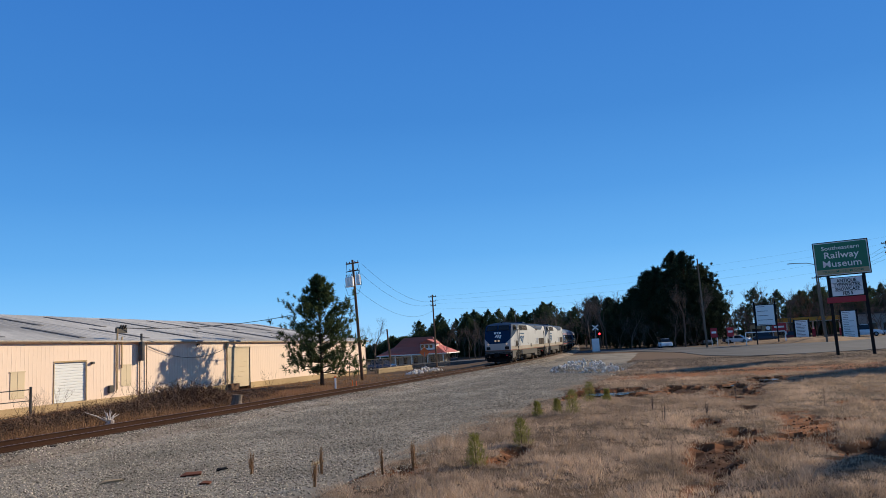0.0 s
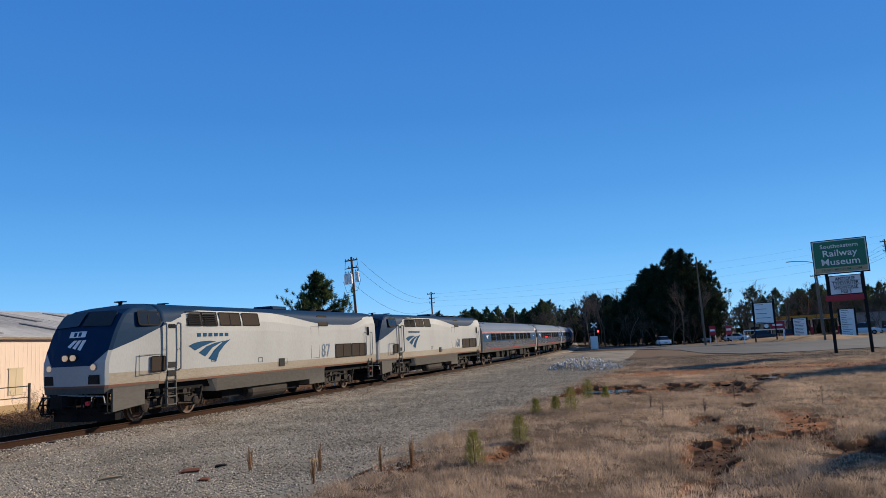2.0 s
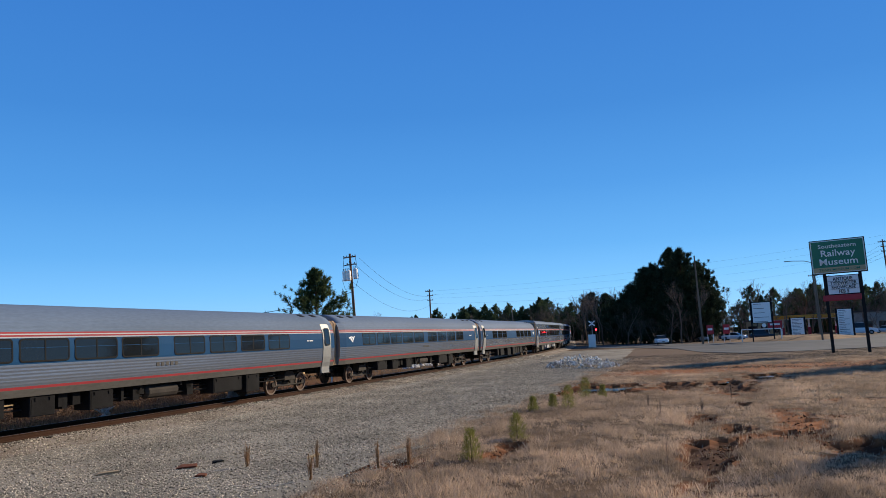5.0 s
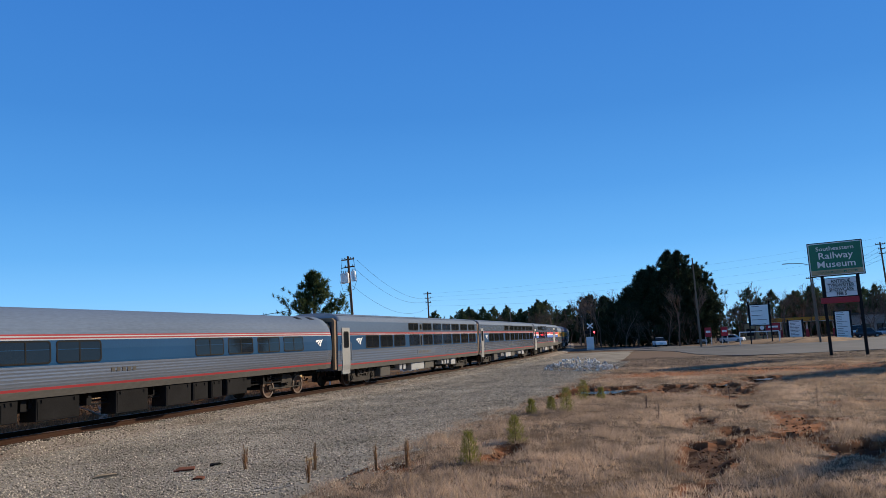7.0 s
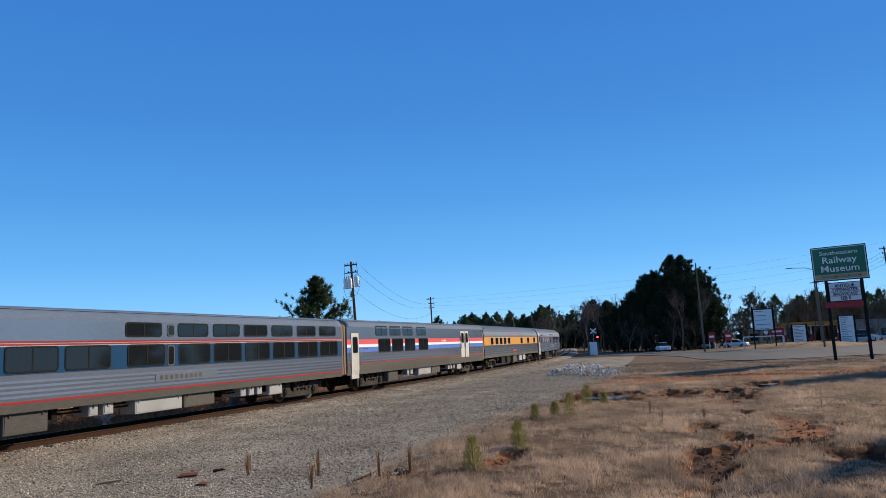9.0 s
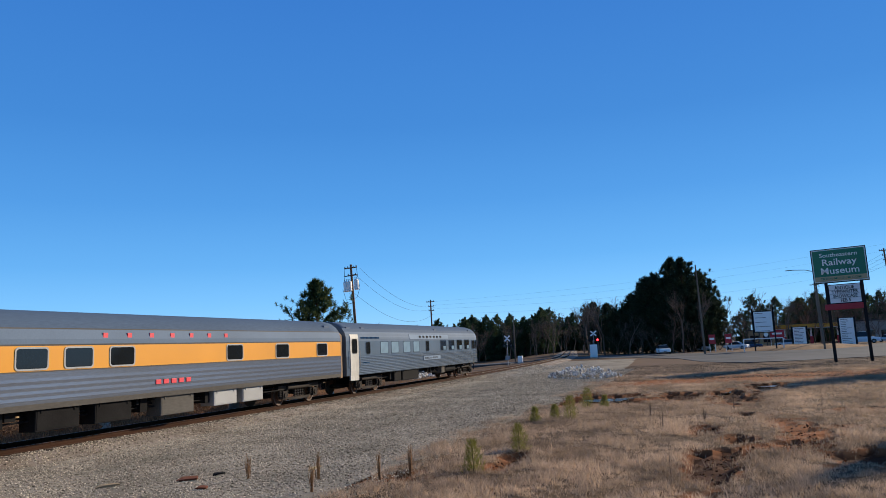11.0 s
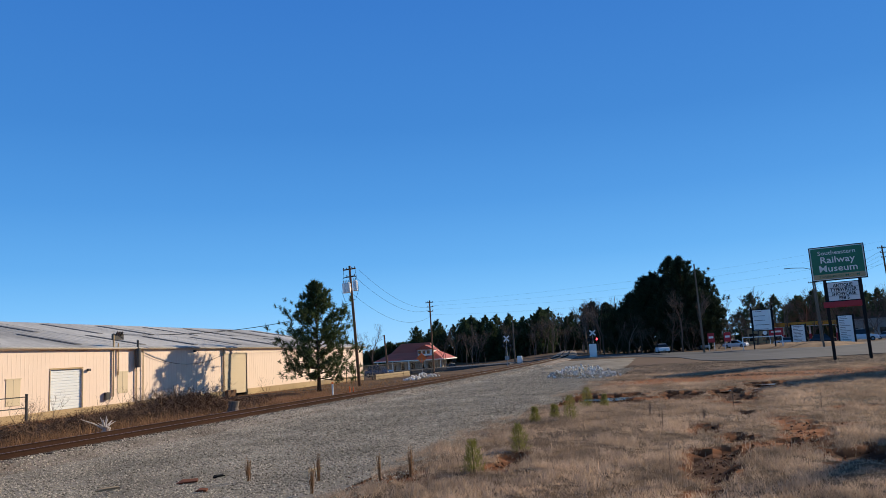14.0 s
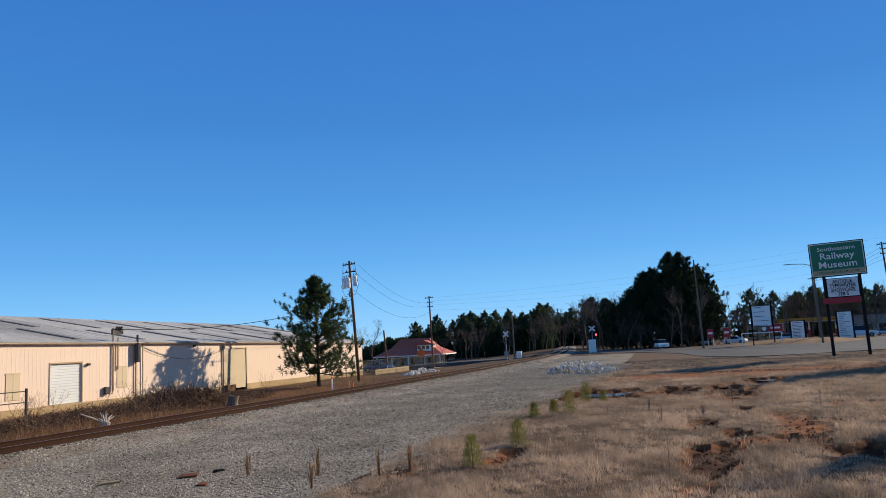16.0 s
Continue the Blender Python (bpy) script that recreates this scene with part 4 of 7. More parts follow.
        box(bm, -0.1, 0.3, y - 0.1, y + 0.1, 4.22, 4.26)
        part("roof_antenna", bm, "under", car)
    bm = bmesh.new()
    box(bm, -1.2, 1.2, 2.65, 20.3, 0.95, 1.3)
    part("underframe", bm, "under", car)
    truck(car, 3.55, 2.7, "loco")
    truck(car, 16.4, 2.75, "loco")
    bm = bmesh.new()
    box(bm, -0.75, 0.75, 20.58, 20.85, 1.2, 3.6)
    part("diaphragm", bm, "rubber", car)
    swoosh(car, pr, 4.15, 1.92, 2.55, 0.85, "logo_blue")
    bars(car, pr, 4.65, 6.7, 2.90, 3.03, 6, "logo_blue")
    text_part("fleet_number", number, 0.95, "pale_blue", car, Matrix.Translation((1.53, 14.2, 1.78)) @ ON_SIDE, 0.003, stretch=0.95)
    return tagged(car, "silver and blue diesel locomotive with sooty trucks", "locomotive", "the two locomotives")


def add_windows(car, prof, starts, w, z0, z1, frame="rubber", split=0.5, glass="glass"):
    for y in starts:
        car_window(car, prof, y, y + w, z0, z1, frame, split, glass)


def coach(cafe=False, seed=1):
    car = empty("coach")
    ys = [0.3, 0.9] + [1.5 + 1.0 * k for k in range(24)] + [25.1, 25.71]
    bm = shell(P_AMF, ys, [(1.1, 1), (1.32, 2), (1.40, 0), (2.03, 3), (2.78, 4), (2.82, 2), (2.87, 4), (2.91, 2), (2.96, 5)], flutes=((1.42, 2.02, 0.05), (2.97, 3.42, 0.05)),
               plan=lambda y: 0.95 if y < 0.5 or y > 25.5 else 1.0)
    part("body", bm, ["fluted", "grime", "red", "band_blue", "stripe", "roofsteel"], car)
    if cafe:
        starts = [4.3, 6.4, 8.35, 14.75, 16.8, 18.9, 21.0]
        side_door(car, P_AMF, 0.75, 1.55, 0.78, 3.25, "doorsteel")
        swoosh(car, P_AMF, 23.9, 2.25, 0.75, 0.35, "white")
        bars(car, P_AMF, 2.0, 2.25, 2.35, 2.41, 3, "white")
        bars(car, P_AMF, 10.5, 11.7, 1.72, 1.86, 5, "grime", "car_number")
    else:
        starts = [2.95, 4.95, 6.9, 8.85, 10.8, 13.35, 15.4, 17.45, 19.5]
        side_door(car, P_AMF, 24.35, 25.15, 0.78, 3.25, "doorsteel")
        swoosh(car, P_AMF, 1.2, 2.25, 0.75, 0.35, "white")
        bars(car, P_AMF, 22.8, 23.4, 2.4, 2.46, 5, "white")
        bars(car, P_AMF, 12.4, 13.6, 1.72, 1.86, 5, "grime", "car_number")
    add_windows(car, P_AMF, starts, 1.66, 2.13, 2.72)
    for y in (1.4, 2.6, 23.2, 24.4):
        bm = bmesh.new()
        box(bm, 0.72, 1.0, y + 0.02, y + 0.42, 3.66, 3.72)
        for v in bm.verts:
            v.co.z = width_z(P_AMF, v.co.x) + (0.02 if v.co.z > 3.7 else -0.02)
        part("roof_hatch", bm, "rubber", car)
    underframe(car, 0.5, 25.5, 1.12, seed)
    if cafe:
        for a, b, c in ((6.6, 7.2, 0.45), (7.8, 9.4, 0.4), (10.9, 12.4, 0.32), (13.3, 14.7, 0.33), (14.8, 15.7, 0.4), (15.9, 16.6, 0.4), (16.9, 18.3, 0.42)):
            gear_box(car, a, b, c, 1.08, "under")
    else:
        for a, b, c in ((5.2, 6.6, 0.55), (7.4, 8.3, 0.5), (9.6, 10.6, 0.48), (15.8, 17.7, 0.48), (18.0, 19.0, 0.35)):
            gear_box(car, a, b, c, 1.08, "under")
        bm = bmesh.new()
        tube(bm, [(1.05, 12.3, 0.82), (1.05, 12.4, 0.82), (1.05, 13.9, 0.82), (1.05, 14.0, 0.82)], [0.15, 0.24, 0.24, 0.15], 12)
        part("air_tank", bm, "truck", car)
    truck(car, 3.93, 2.59, "inside")
    truck(car, L - 3.93, 2.59, "inside")
    car_ends(car, L, 3.45, 1.1, 1.3, "tandiaphragm")
    lab = "stainless steel cafe car with a blue window band and few windows" if cafe else "fluted stainless steel coach with blue window band and red stripes"
    return tagged(car, lab, "passenger car", "" if cafe else "the blue-banded coaches")


def width_z(prof, x):
    for (za, xa), (zb, xb) in zip(prof[-1:0:-1], prof[-2::-1]):
        if xa <= x <= xb:
            return za + (zb - za) * (x - xa) / (xb - xa)
    return prof[-1][0]


def sleeper(striped=False, seed=5):
    car = empty("sleeping_car")
    ys = [0.28, 0.7] + [1.3 + 1.0 * k for k in range(24)] + [25.3, 25.73]
    if striped:
        bands = [(0.92, 1), (1.5, 2), (1.56, 0), (2.14, 6), (2.42, 4), (2.58, 7), (2.86, 5), (3.55, 8)]
    else:
        bands = [(0.92, 1), (1.16, 2), (1.24, 0), (1.98, 3), (2.78, 4), (2.81, 2), (2.86, 4), (2.88, 2), (2.94, 5), (3.55, 8)]
    bm = shell(P_VIEW, ys, bands, flutes=((1.26, 1.96, 0.07),))
    part("body", bm, ["fluted", "grime", "red", "band_blue", "white" if striped else "stripe", "cargrey", "bright_blue", "bright_red", "roofsteel"], car)
    side_door(car, P_VIEW, 0.75, 1.65, 0.72, 3.2, "dirtywhite" if striped else "doorsteel")
    if striped:
        add_windows(car, P_VIEW, [4.0, 6.05, 8.1, 10.5], 1.6, 3.12, 3.6)
        add_windows(car, P_VIEW, [4.35, 6.35, 8.4, 10.8], 1.65, 2.12, 2.84)
        side_door(car, P_VIEW, 19.7, 20.6, 1.35, 3.4, "dirtywhite")
        side_door(car, P_VIEW, 20.75, 21.65, 1.35, 3.4, "dirtywhite")
        bars(car, P_VIEW, 2.3, 2.9, 2.3, 2.36, 4, "grime")
        bars(car, P_VIEW, 15.3, 16.3, 2.62, 2.74, 4, "white")
    else:
        add_windows(car, P_VIEW, [3.75, 5.8, 7.85, 10.4, 12.95, 15.0, 17.1, 19.2, 21.35, 23.45], 1.72, 2.08, 2.74)
        add_windows(car, P_VIEW, [10.3, 12.9, 14.95, 17.0, 19.1, 21.25, 23.35], 1.65, 3.09, 3.5)
        for z0, z1 in ((2.05, 2.7), (3.1, 3.45)):
            car_window(car, P_VIEW, 12.33, 12.62, z0, z1, "grime", 0)
        swoosh(car, P_VIEW, 2.45, 2.25, 0.85, 0.4, "white")
        bars(car, P_VIEW, 11.9, 14.3, 1.52, 1.68, 9, "grime", "car_name")
        bm = side_patch(P_VIEW, [(11.7, 1.46), (15.2, 1.46), (15.2, 1.74), (11.7, 1.74)], 0.013)
        part("name_plate", bm, "steel", car)
    for sd in (1,):
        bm = bmesh.new()
        tube(bm, [(1.36, 0.6, 3.885), (1.36, 13, 3.885), (1.36, 25.4, 3.885)], 0.02, 5)
        part("gutter", bm, "roofsteel", car)
    underframe(car, 0.5, 25.5, 0.98, seed)
    for a, b, c, mt in ((5.9, 7.4, 0.3, "grime"), (8.9, 9.3, 0.55, "galv"), (9.5, 9.95, 0.55, "galv"), (10.9, 13.3, 0.42, "galv"), (13.4, 15.2, 0.42, "grime"), (16.9, 17.3, 0.55, "galv"), (17.5, 17.9, 0.55, "galv"), (18.1, 18.5, 0.55, "galv"), (19.0, 20.1, 0.45, "galv")):
        gear_box(car, a, b, c, 0.94, mt)
    truck(car, 3.93, 2.59, "cast")
    truck(car, L - 3.93, 2.59, "cast")
    car_ends(car, L, 3.72, 1.0, 1.5, "tandiaphragm")
    lab = "silver sleeping car with red, white and blue stripes" if striped else "silver two-row-window sleeping car with a blue band"
    return tagged(car, lab, "passenger car", "" if striped else "the blue-banded sleeping cars")


def lounge_car():
    """Older streamlined car with a yellow window band."""
    car = empty("lounge_car")
    ys = [0.3] + [0.9 + 1.0 * k for k in range(25)] + [25.7]
    bm = shell(P_OLD, ys, [(1.05, 1), (1.22, 0), (2.13, 1), (2.17, 2), (2.9, 1), (2.95, 3), (3.40, 1), (3.44, 4)], flutes=((1.24, 2.12, 0.09),))
    part("body", bm, ["fluted", "grime", "yellow", "letterboard", "oldroof"], car)
    for y, w in ((2.7, 0.9), (4.5, 1.05), (6.2, 1.05), (7.9, 1.05), (9.7, 1.05), (15.9, 1.05), (19.5, 1.05), (23.2, 1.0)):
        car_window(car, P_OLD, y, y + w, 2.24, 2.82, "galv", 0)
    for k in range(7):
        bm = bmesh.new()
        y = 9.4 + 1.06 * k
        box(bm, 1.46, 1.51, y, y + 0.2, 3.12, 3.30)
        part("letter_bar", bm, "bright_red", car)
    bars(car, P_OLD, 11.8, 13.8, 1.5, 1.66, 5, "bright_red", "car_name", 0.03)
    underframe(car, 0.5, 25.5, 1.1, 11)
    for a, b, c, mt in ((7.0, 8.6, 0.4, "under"), (9.2, 10.8, 0.4, "under"), (12.2, 14.0, 0.36, "grime"), (15.2, 16.7, 0.45, "galv"), (17.1, 18.6, 0.45, "galv")):
        gear_box(car, a, b, c, 1.08, mt)
    truck(car, 3.9, 2.74, "old")
    truck(car, L - 3.9, 2.74, "old")
    car_ends(car, L, 3.4, 1.0, 1.46, "tandiaphragm")
    for y in (1.5, 24.4):
        bm = bmesh.new()
        box(bm, 1.0, 1.28, y, y + 0.5, 3.6, 3.76)
        part("roof_vent", bm, "roofsteel", car)
    return tagged(car, "old streamlined silver lounge car with yellow window band", "passenger car")


def observation_car():
    """The last car, with a rounded tail."""
    car = empty("observation_car")
    END, R0 = 26.1, 3.2

    def plan(y):
        t = max(0, (y - (END - R0)) / R0)
        return max(0.08, (1 - t ** 2.6) ** 0.5) if t < 1 else 0.08

    def drop(y):
        t = max(0, (y - (END - 2.2)) / 2.2)
        return 0.75 * t ** 2.4
    ys = [0.3] + [0.9 + 1.0 * k for k in range(22)] + [22.4, 22.9, 23.4, 23.8, 24.2, 24.5, 24.8, 25.1, 25.4, 25.7, 25.9, 26.02, 26.1]
    bm = shell(P_OLD, ys, [(1.05, 1), (1.36, 0), (2.1, 2), (2.92, 4), (3.45, 3)], plan, drop, flutes=((1.08, 2.09, 0.1), (2.94, 3.4, 0.075), (3.47, 3.86, 0.05)))
    part("body", bm, ["oldsteel", "oldsteel", "oldpanel", "oldroof", "letterboard"], car)
    for k in range(11):
        z = 1.12 + 0.092 * k
        x = width_at(P_OLD, z)
        for sd in (1, -1):
            bm = bmesh.new()
            loft(bm, [[(sd * (x - 0.01), y, z - 0.022), (sd * (x + 0.026), y, z - 0.012), (sd * (x + 0.026), y, z + 0.012), (sd * (x - 0.01), y, z + 0.022)] for y in (1.8, 22.9)])
            bmesh.ops.recalc_face_normals(bm, faces=bm.faces)
            part("rib", bm, "oldrib", car)
    side_door(car, P_OLD, 0.75, 1.75, 0.78, 3.3, "dirtywhite", (0.6, 0.88))
    for y0, y1 in ((2.75, 3.3), (12.25, 12.85)):
        car_window(car, P_OLD, y0, y1, 2.2, 2.86, "oldsteel", 0)
    for y0, y1 in ((4.75, 5.85), (6.35, 7.45), (8.25, 9.4), (9.95, 11.0)):
        car_window(car, P_OLD, y0, y1, 2.19, 2.86, "oldsteel", 0, "blind")
    for y0, y1 in ((15.2, 16.45), (17.05, 18.3), (18.95, 20.15), (20.8, 22.0)):
        car_window(car, P_OLD, y0, y1, 2.19, 2.9, "oldsteel", 0, "glass")
        bm = bmesh.new()
        box(bm, 1.535, 1.552, y0 + 0.55, y1 - 0.1, 2.22, 2.5)
        part("chair_back", bm, "blind", car)
    # bent windows round the tail
    for y0, y1 in ((22.75, 23.55), (23.75, 24.4), (24.55, 24.95)):
        me, pm = window_meshes(math.hypot(y1 - y0, 1.52 * (plan(y0) - plan(y1))), 0.66, "oldsteel", 0, "glass")
        for sd in (1, -1):
            w = new("window", me)
            w.parent = car
            a = math.atan2(1.52 * (plan(y0) - plan(y1)), y1 - y0)
            if sd > 0:
                w.matrix_basis = Matrix.Translation((1.52 * plan(y0) + 0.012, y0, 2.2)) @ Matrix.Rotation(a, 4, "Z")
            else:
                w.matrix_basis = Matrix.Translation((-1.52 * plan(y1) - 0.012, y1, 2.2)) @ Matrix.Rotation(math.pi - a, 4, "Z")
            new("pane", pm).parent = w
    bm = side_patch(P_OLD, [(9.3, 3.02), (16.9, 3.02), (16.9, 3.32), (9.3, 3.32)], 0.03)
    part("name_board", bm, "plate", car)
    for k in range(7):
        bm = bmesh.new()
        box(bm, 1.51, 1.56, 11.0 + 0.68 * k, 11.28 + 0.68 * k, 3.1, 3.24)
        part("letter_bar", bm, "black", car)
    bm = side_patch(P_OLD, [(11.7, 1.6), (15.0, 1.6), (15.0, 1.84), (11.7, 1.84)], 0.045)
    plate = part("name_plate", bm, "plate", car)
    text_part("car_name", "BABBLING BROOK", 0.2, "black", plate, Matrix.Translation((1.568, 11.85, 1.65)) @ ON_SIDE, 0.003, stretch=1.55)
    bars(car, P_OLD, 2.1, 4.6, 3.06, 3.16, 14, "band_blue", "lettering", 0.03)
    bars(car, P_OLD, 2.3, 3.2, 1.68, 1.74, 6, "band_blue", "lettering", 0.03)
    underframe(car, 0.5, 23.8, 1.1, 17)
    for a, b, c, mt in ((6.9, 8.0, 0.42, "under"), (8.2, 11.0, 0.4, "under"), (15.5, 16.2, 0.55, "grime")):
        gear_box(car, a, b, c, 1.08, mt)
    bm = bmesh.new()
    tube(bm, [(1.0, 16.6, 0.8), (1.0, 16.8, 0.8), (1.0, 19.0, 0.8), (1.0, 19.2, 0.8)], [0.15, 0.27, 0.27, 0.15], 12)
    part("air_tank", bm, "under", car)
    truck(car, 3.9, 2.74, "old")
    truck(car, 21.9, 2.74, "old")
    for y in (0.8, 2.6, 14.6, 22.6):
        bm = bmesh.new()
        box(bm, 1.05, 1.3, y, y + 0.4, 3.52, 3.72)
        part("roof_vent", bm, "roofsteel", car)
    bm = bmesh.new()
    disc(bm, (0.75, 25.45, 3.3), 0.09, 0.12, 12, "y")
    part("marker_lamp", bm, "galv", car)
    bm = bmesh.new()
    box(bm, -0.12, 0.12, 25.6, 26.5, 0.72, 1.0)
    tube(bm, [(0.5, 25.7, 1.0), (0.55, 26.1, 0.8), (0.5, 26.15, 0.45)], 0.035, 6)
    box(bm, -0.62, 0.62, 0.05, 0.3, 1.0, 3.5)
    part("coupler", bm, "under", car)
    return tagged(car, "silver fluted observation car with a rounded tail", "passenger car")


L = 26.01
CARS = []   # thing, place of its front behind the joint of the first two coaches, length
first_coach = coach()
first_sleeper = sleeper()
consist = [(locomotive("87"), 21.03), (locomotive("60"), 21.03), (first_coach, L), (copy_thing(first_coach, Matrix()), L), (copy_thing(first_coach, Matrix()), L), (coach(True, 3), L),
           (first_sleeper, L), (copy_thing(first_sleeper, Matrix()), L), (sleeper(True, 9), L), (lounge_car(), L), (observation_car(), L)]
back = -L - 42.06
for thing, ln in consist:
    CARS.append((thing, back, ln))
    back += ln
# ---- warehouse ----
WALL_X = -40.0


def eave(y):
    return 3.72 - 0.0134 * (y - 32)


M["trim"] = material("cream_trim", (0.66, 0.52, 0.36), 0.6, 0, 2, 0.2, 0.03)
M["base"] = material("stained_painted_base", (0.52, 0.37, 0.20), 0.85, 0, 2, 0.35, 0.2, 15)
M["rolldoor"] = material("white_roll_up_door", (0.74, 0.74, 0.70), 0.5, 0, 2, 0.1, 0.02)
M["tandoor"] = material("tan_sliding_door", (0.62, 0.48, 0.29), 0.6, 0, 2, 0.15, 0.03)
M["roofdark"] = material("aged_dark_roof_panel", (0.13, 0.12, 0.11), 0.7, 0, 3, 0.4, 0.1, 12, stretch=(0.3, 2, 1))
warehouse = empty("warehouse")
tagged(warehouse, "long low cream metal warehouse with a weathered grey roof", "warehouse")
Y0, Y1, RISE = -30.0, 81.5, 3.0
DOORS = [(36.1, 38.6, -0.24, 2.35), (54.2, 57.4, -0.55, 2.95)]


def wall_piece(y0, y1, z0, z1):
    """A stretch of the long wall; z1 None is up to the eave."""
    bm = bmesh.new()
    za, zb = (eave(y0), eave(y1)) if z1 is None else (z1, z1)
    v = [bm.verts.new(c) for c in ((WALL_X, y0, z0), (WALL_X, y1, z0), (WALL_X, y1, zb), (WALL_X, y0, za), (WALL_X - 0.2, y0, z0), (WALL_X - 0.2, y1, z0), (WALL_X - 0.2, y1, zb), (WALL_X - 0.2, y0, za))]
    for f in ((0, 1, 2, 3), (7, 6, 5, 4), (0, 3, 7, 4), (1, 5, 6, 2), (3, 2, 6, 7), (0, 4, 5, 1)):
        bm.faces.new([v[i] for i in f])
    k = math.ceil(y0 / 0.3)
    while k * 0.3 < y1 - 0.05:
        y = k * 0.3
        zt = eave(y) if z1 is None else z1
        loft(bm, [[(WALL_X - 0.01, y - 0.04, z), (WALL_X + 0.004, y - 0.02, z), (WALL_X + 0.004, y + 0.02, z), (WALL_X - 0.01, y + 0.04, z)] for z in (z0 + 0.02, zt - 0.02)])
        k += 1
    bmesh.ops.recalc_face_normals(bm, faces=bm.faces)
    part("siding", bm, "wall", warehouse)


ZB = -0.25
wall_piece(Y0, DOORS[0][0], ZB, None)
wall_piece(DOORS[0][0], DOORS[0][1], DOORS[0][3], None)
wall_piece(DOORS[0][1], DOORS[1][0], ZB, None)
wall_piece(DOORS[1][0], DOORS[1][1], DOORS[1][3], None)
wall_piece(DOORS[1][1], Y1, ZB, None)
for y0, y1 in ((Y0, DOORS[1][0]), (DOORS[1][1], Y1)):
    part("foundation", bbox(WALL_X - 0.25, WALL_X + 0.06, y0, y1, -2.2, ZB, 0.02), "base", warehouse)
bm = bmesh.new()
for y, sgn in ((Y0, -1), (Y1, 1)):
    e = eave(y)
    loft(bm, [[(WALL_X, yy, -2.2), (WALL_X, yy, e), (WALL_X - 16, yy, e + RISE), (WALL_X - 32, yy, e), (WALL_X - 32, yy, -2.2)] for yy in (y, y - 0.2 * sgn)])
bmesh.ops.recalc_face_normals(bm, faces=bm.faces)
part("gable_wall", bm, "wall", warehouse)
part("back_wall", bbox(WALL_X - 32, WALL_X - 31.8, Y0, Y1, -2.2, 3.4), "wall", warehouse)
step = 6.2
k, y = 0, Y0 - 0.3
while y < Y1:
    y2 = min(y + step, Y1 + 0.3)
    for xa in (WALL_X + 0.3, WALL_X - 32.3):
        xb = WALL_X - 16
        dz = 0.0 if k % 2 else 0.012
        bm = bmesh.new()
        loft(bm, [[(xa, yy, eave(yy) + 0.06 + dz), (xb, yy, eave(yy) + RISE + 0.06 + dz), (xb, yy, eave(yy) + RISE + 0.12 + dz), (xa, yy, eave(yy) + 0.12 + dz)] for yy in (y, y2 - 0.02)])
        bmesh.ops.recalc_face_normals(bm, faces=bm.faces)
        panel_ob = part("roof_panel", bm, "roof", warehouse)
        for j in range(1, 7):
            yy = y + step * j / 7
            if yy < y2 - 0.1:
                bm = bmesh.new()
                loft(bm, [[(xa, yy + o, eave(yy) + 0.11 + h), (xb, yy + o, eave(yy) + RISE + 0.11 + h)] + [(xb, yy + o, eave(yy) + RISE + 0.10), (xa, yy + o, eave(yy) + 0.10)] for o, h in ((-0.03, 0.0), (0.0, 0.018), (0.03, 0.0))])
                bmesh.ops.recalc_face_normals(bm, faces=bm.faces)
                part("roof_rib", bm, "roof", panel_ob)
    for f0, f1, off in ((0.08, 0.42, 1.1), (0.52, 0.92, 4.0)):
        yy = y + off
        if yy + 0.5 < Y1:
            bm = bmesh.new()
            def slope(f, o, yq):
                return (WALL_X + 0.3 - 16.3 * f, yq, eave(yq) + 0.145 + RISE * f + o)
            loft(bm, [[slope(f0, o, yy), slope(f1, o, yy), slope(f1, o, yy + 0.55), slope(f0, o, yy + 0.55)] for o in (0, 0.03)])
            part("skylight_strip", bm, "roofdark", warehouse)
    y, k = y2, k + 1
bm = bmesh.new()
loft(bm, [[(WALL_X + o, yy, eave(yy) + z) for o, z in ((0.0, -0.06), (0.15, -0.06), (0.3, 0.02), (0.30, 0.05), (0.0, 0.05))] for yy in (Y0 - 0.3, Y1 + 0.3)])
part("gutter", bm, "trim", warehouse)
# roll-up door with slats, and the wide tan door
y0, y1, z0, z1 = DOORS[0]
n = 14
d = part("roll_up_door", bbox(WALL_X - 0.16, WALL_X - 0.12, y0, y1, z0, z1), "rolldoor", warehouse, "white slatted roll-up door")
for k in range(n):
    za, zb = z0 + (z1 - z0) * k / n, z0 + (z1 - z0) * (k + 1) / n
    bm = bmesh.new()
    loft(bm, [[(WALL_X - 0.12, yy, za), (WALL_X - 0.08, yy, za + 0.01), (WALL_X - 0.07, yy, zb - 0.03), (WALL_X - 0.12, yy, zb)] for yy in (y0, y1)])
    part("slat", bm, "rolldoor", d)
for a, b, c, e in ((y0 - 0.12, y0, z0, z1), (y1, y1 + 0.12, z0, z1), (y0 - 0.12, y1 + 0.12, z1, z1 + 0.14)):
    part("frame", bbox(WALL_X - 0.1, WALL_X + 0.04, a + 0.03, b - 0.03, c, e - 0.04), "base", d)
y0, y1, z0, z1 = DOORS[1]
d = part("sectional_door", bbox(WALL_X - 0.12, WALL_X - 0.09, y0, y1, z0, z1), "tandoor", warehouse, "tan panelled door")
for k in range(8):
    za, zb = z0 + (z1 - z0) * k / 8, z0 + (z1 - z0) * (k + 1) / 8
    part("panel", bbox(WALL_X - 0.09, WALL_X - 0.035, y0, y1, za + 0.006, zb - 0.006), "tandoor", d)
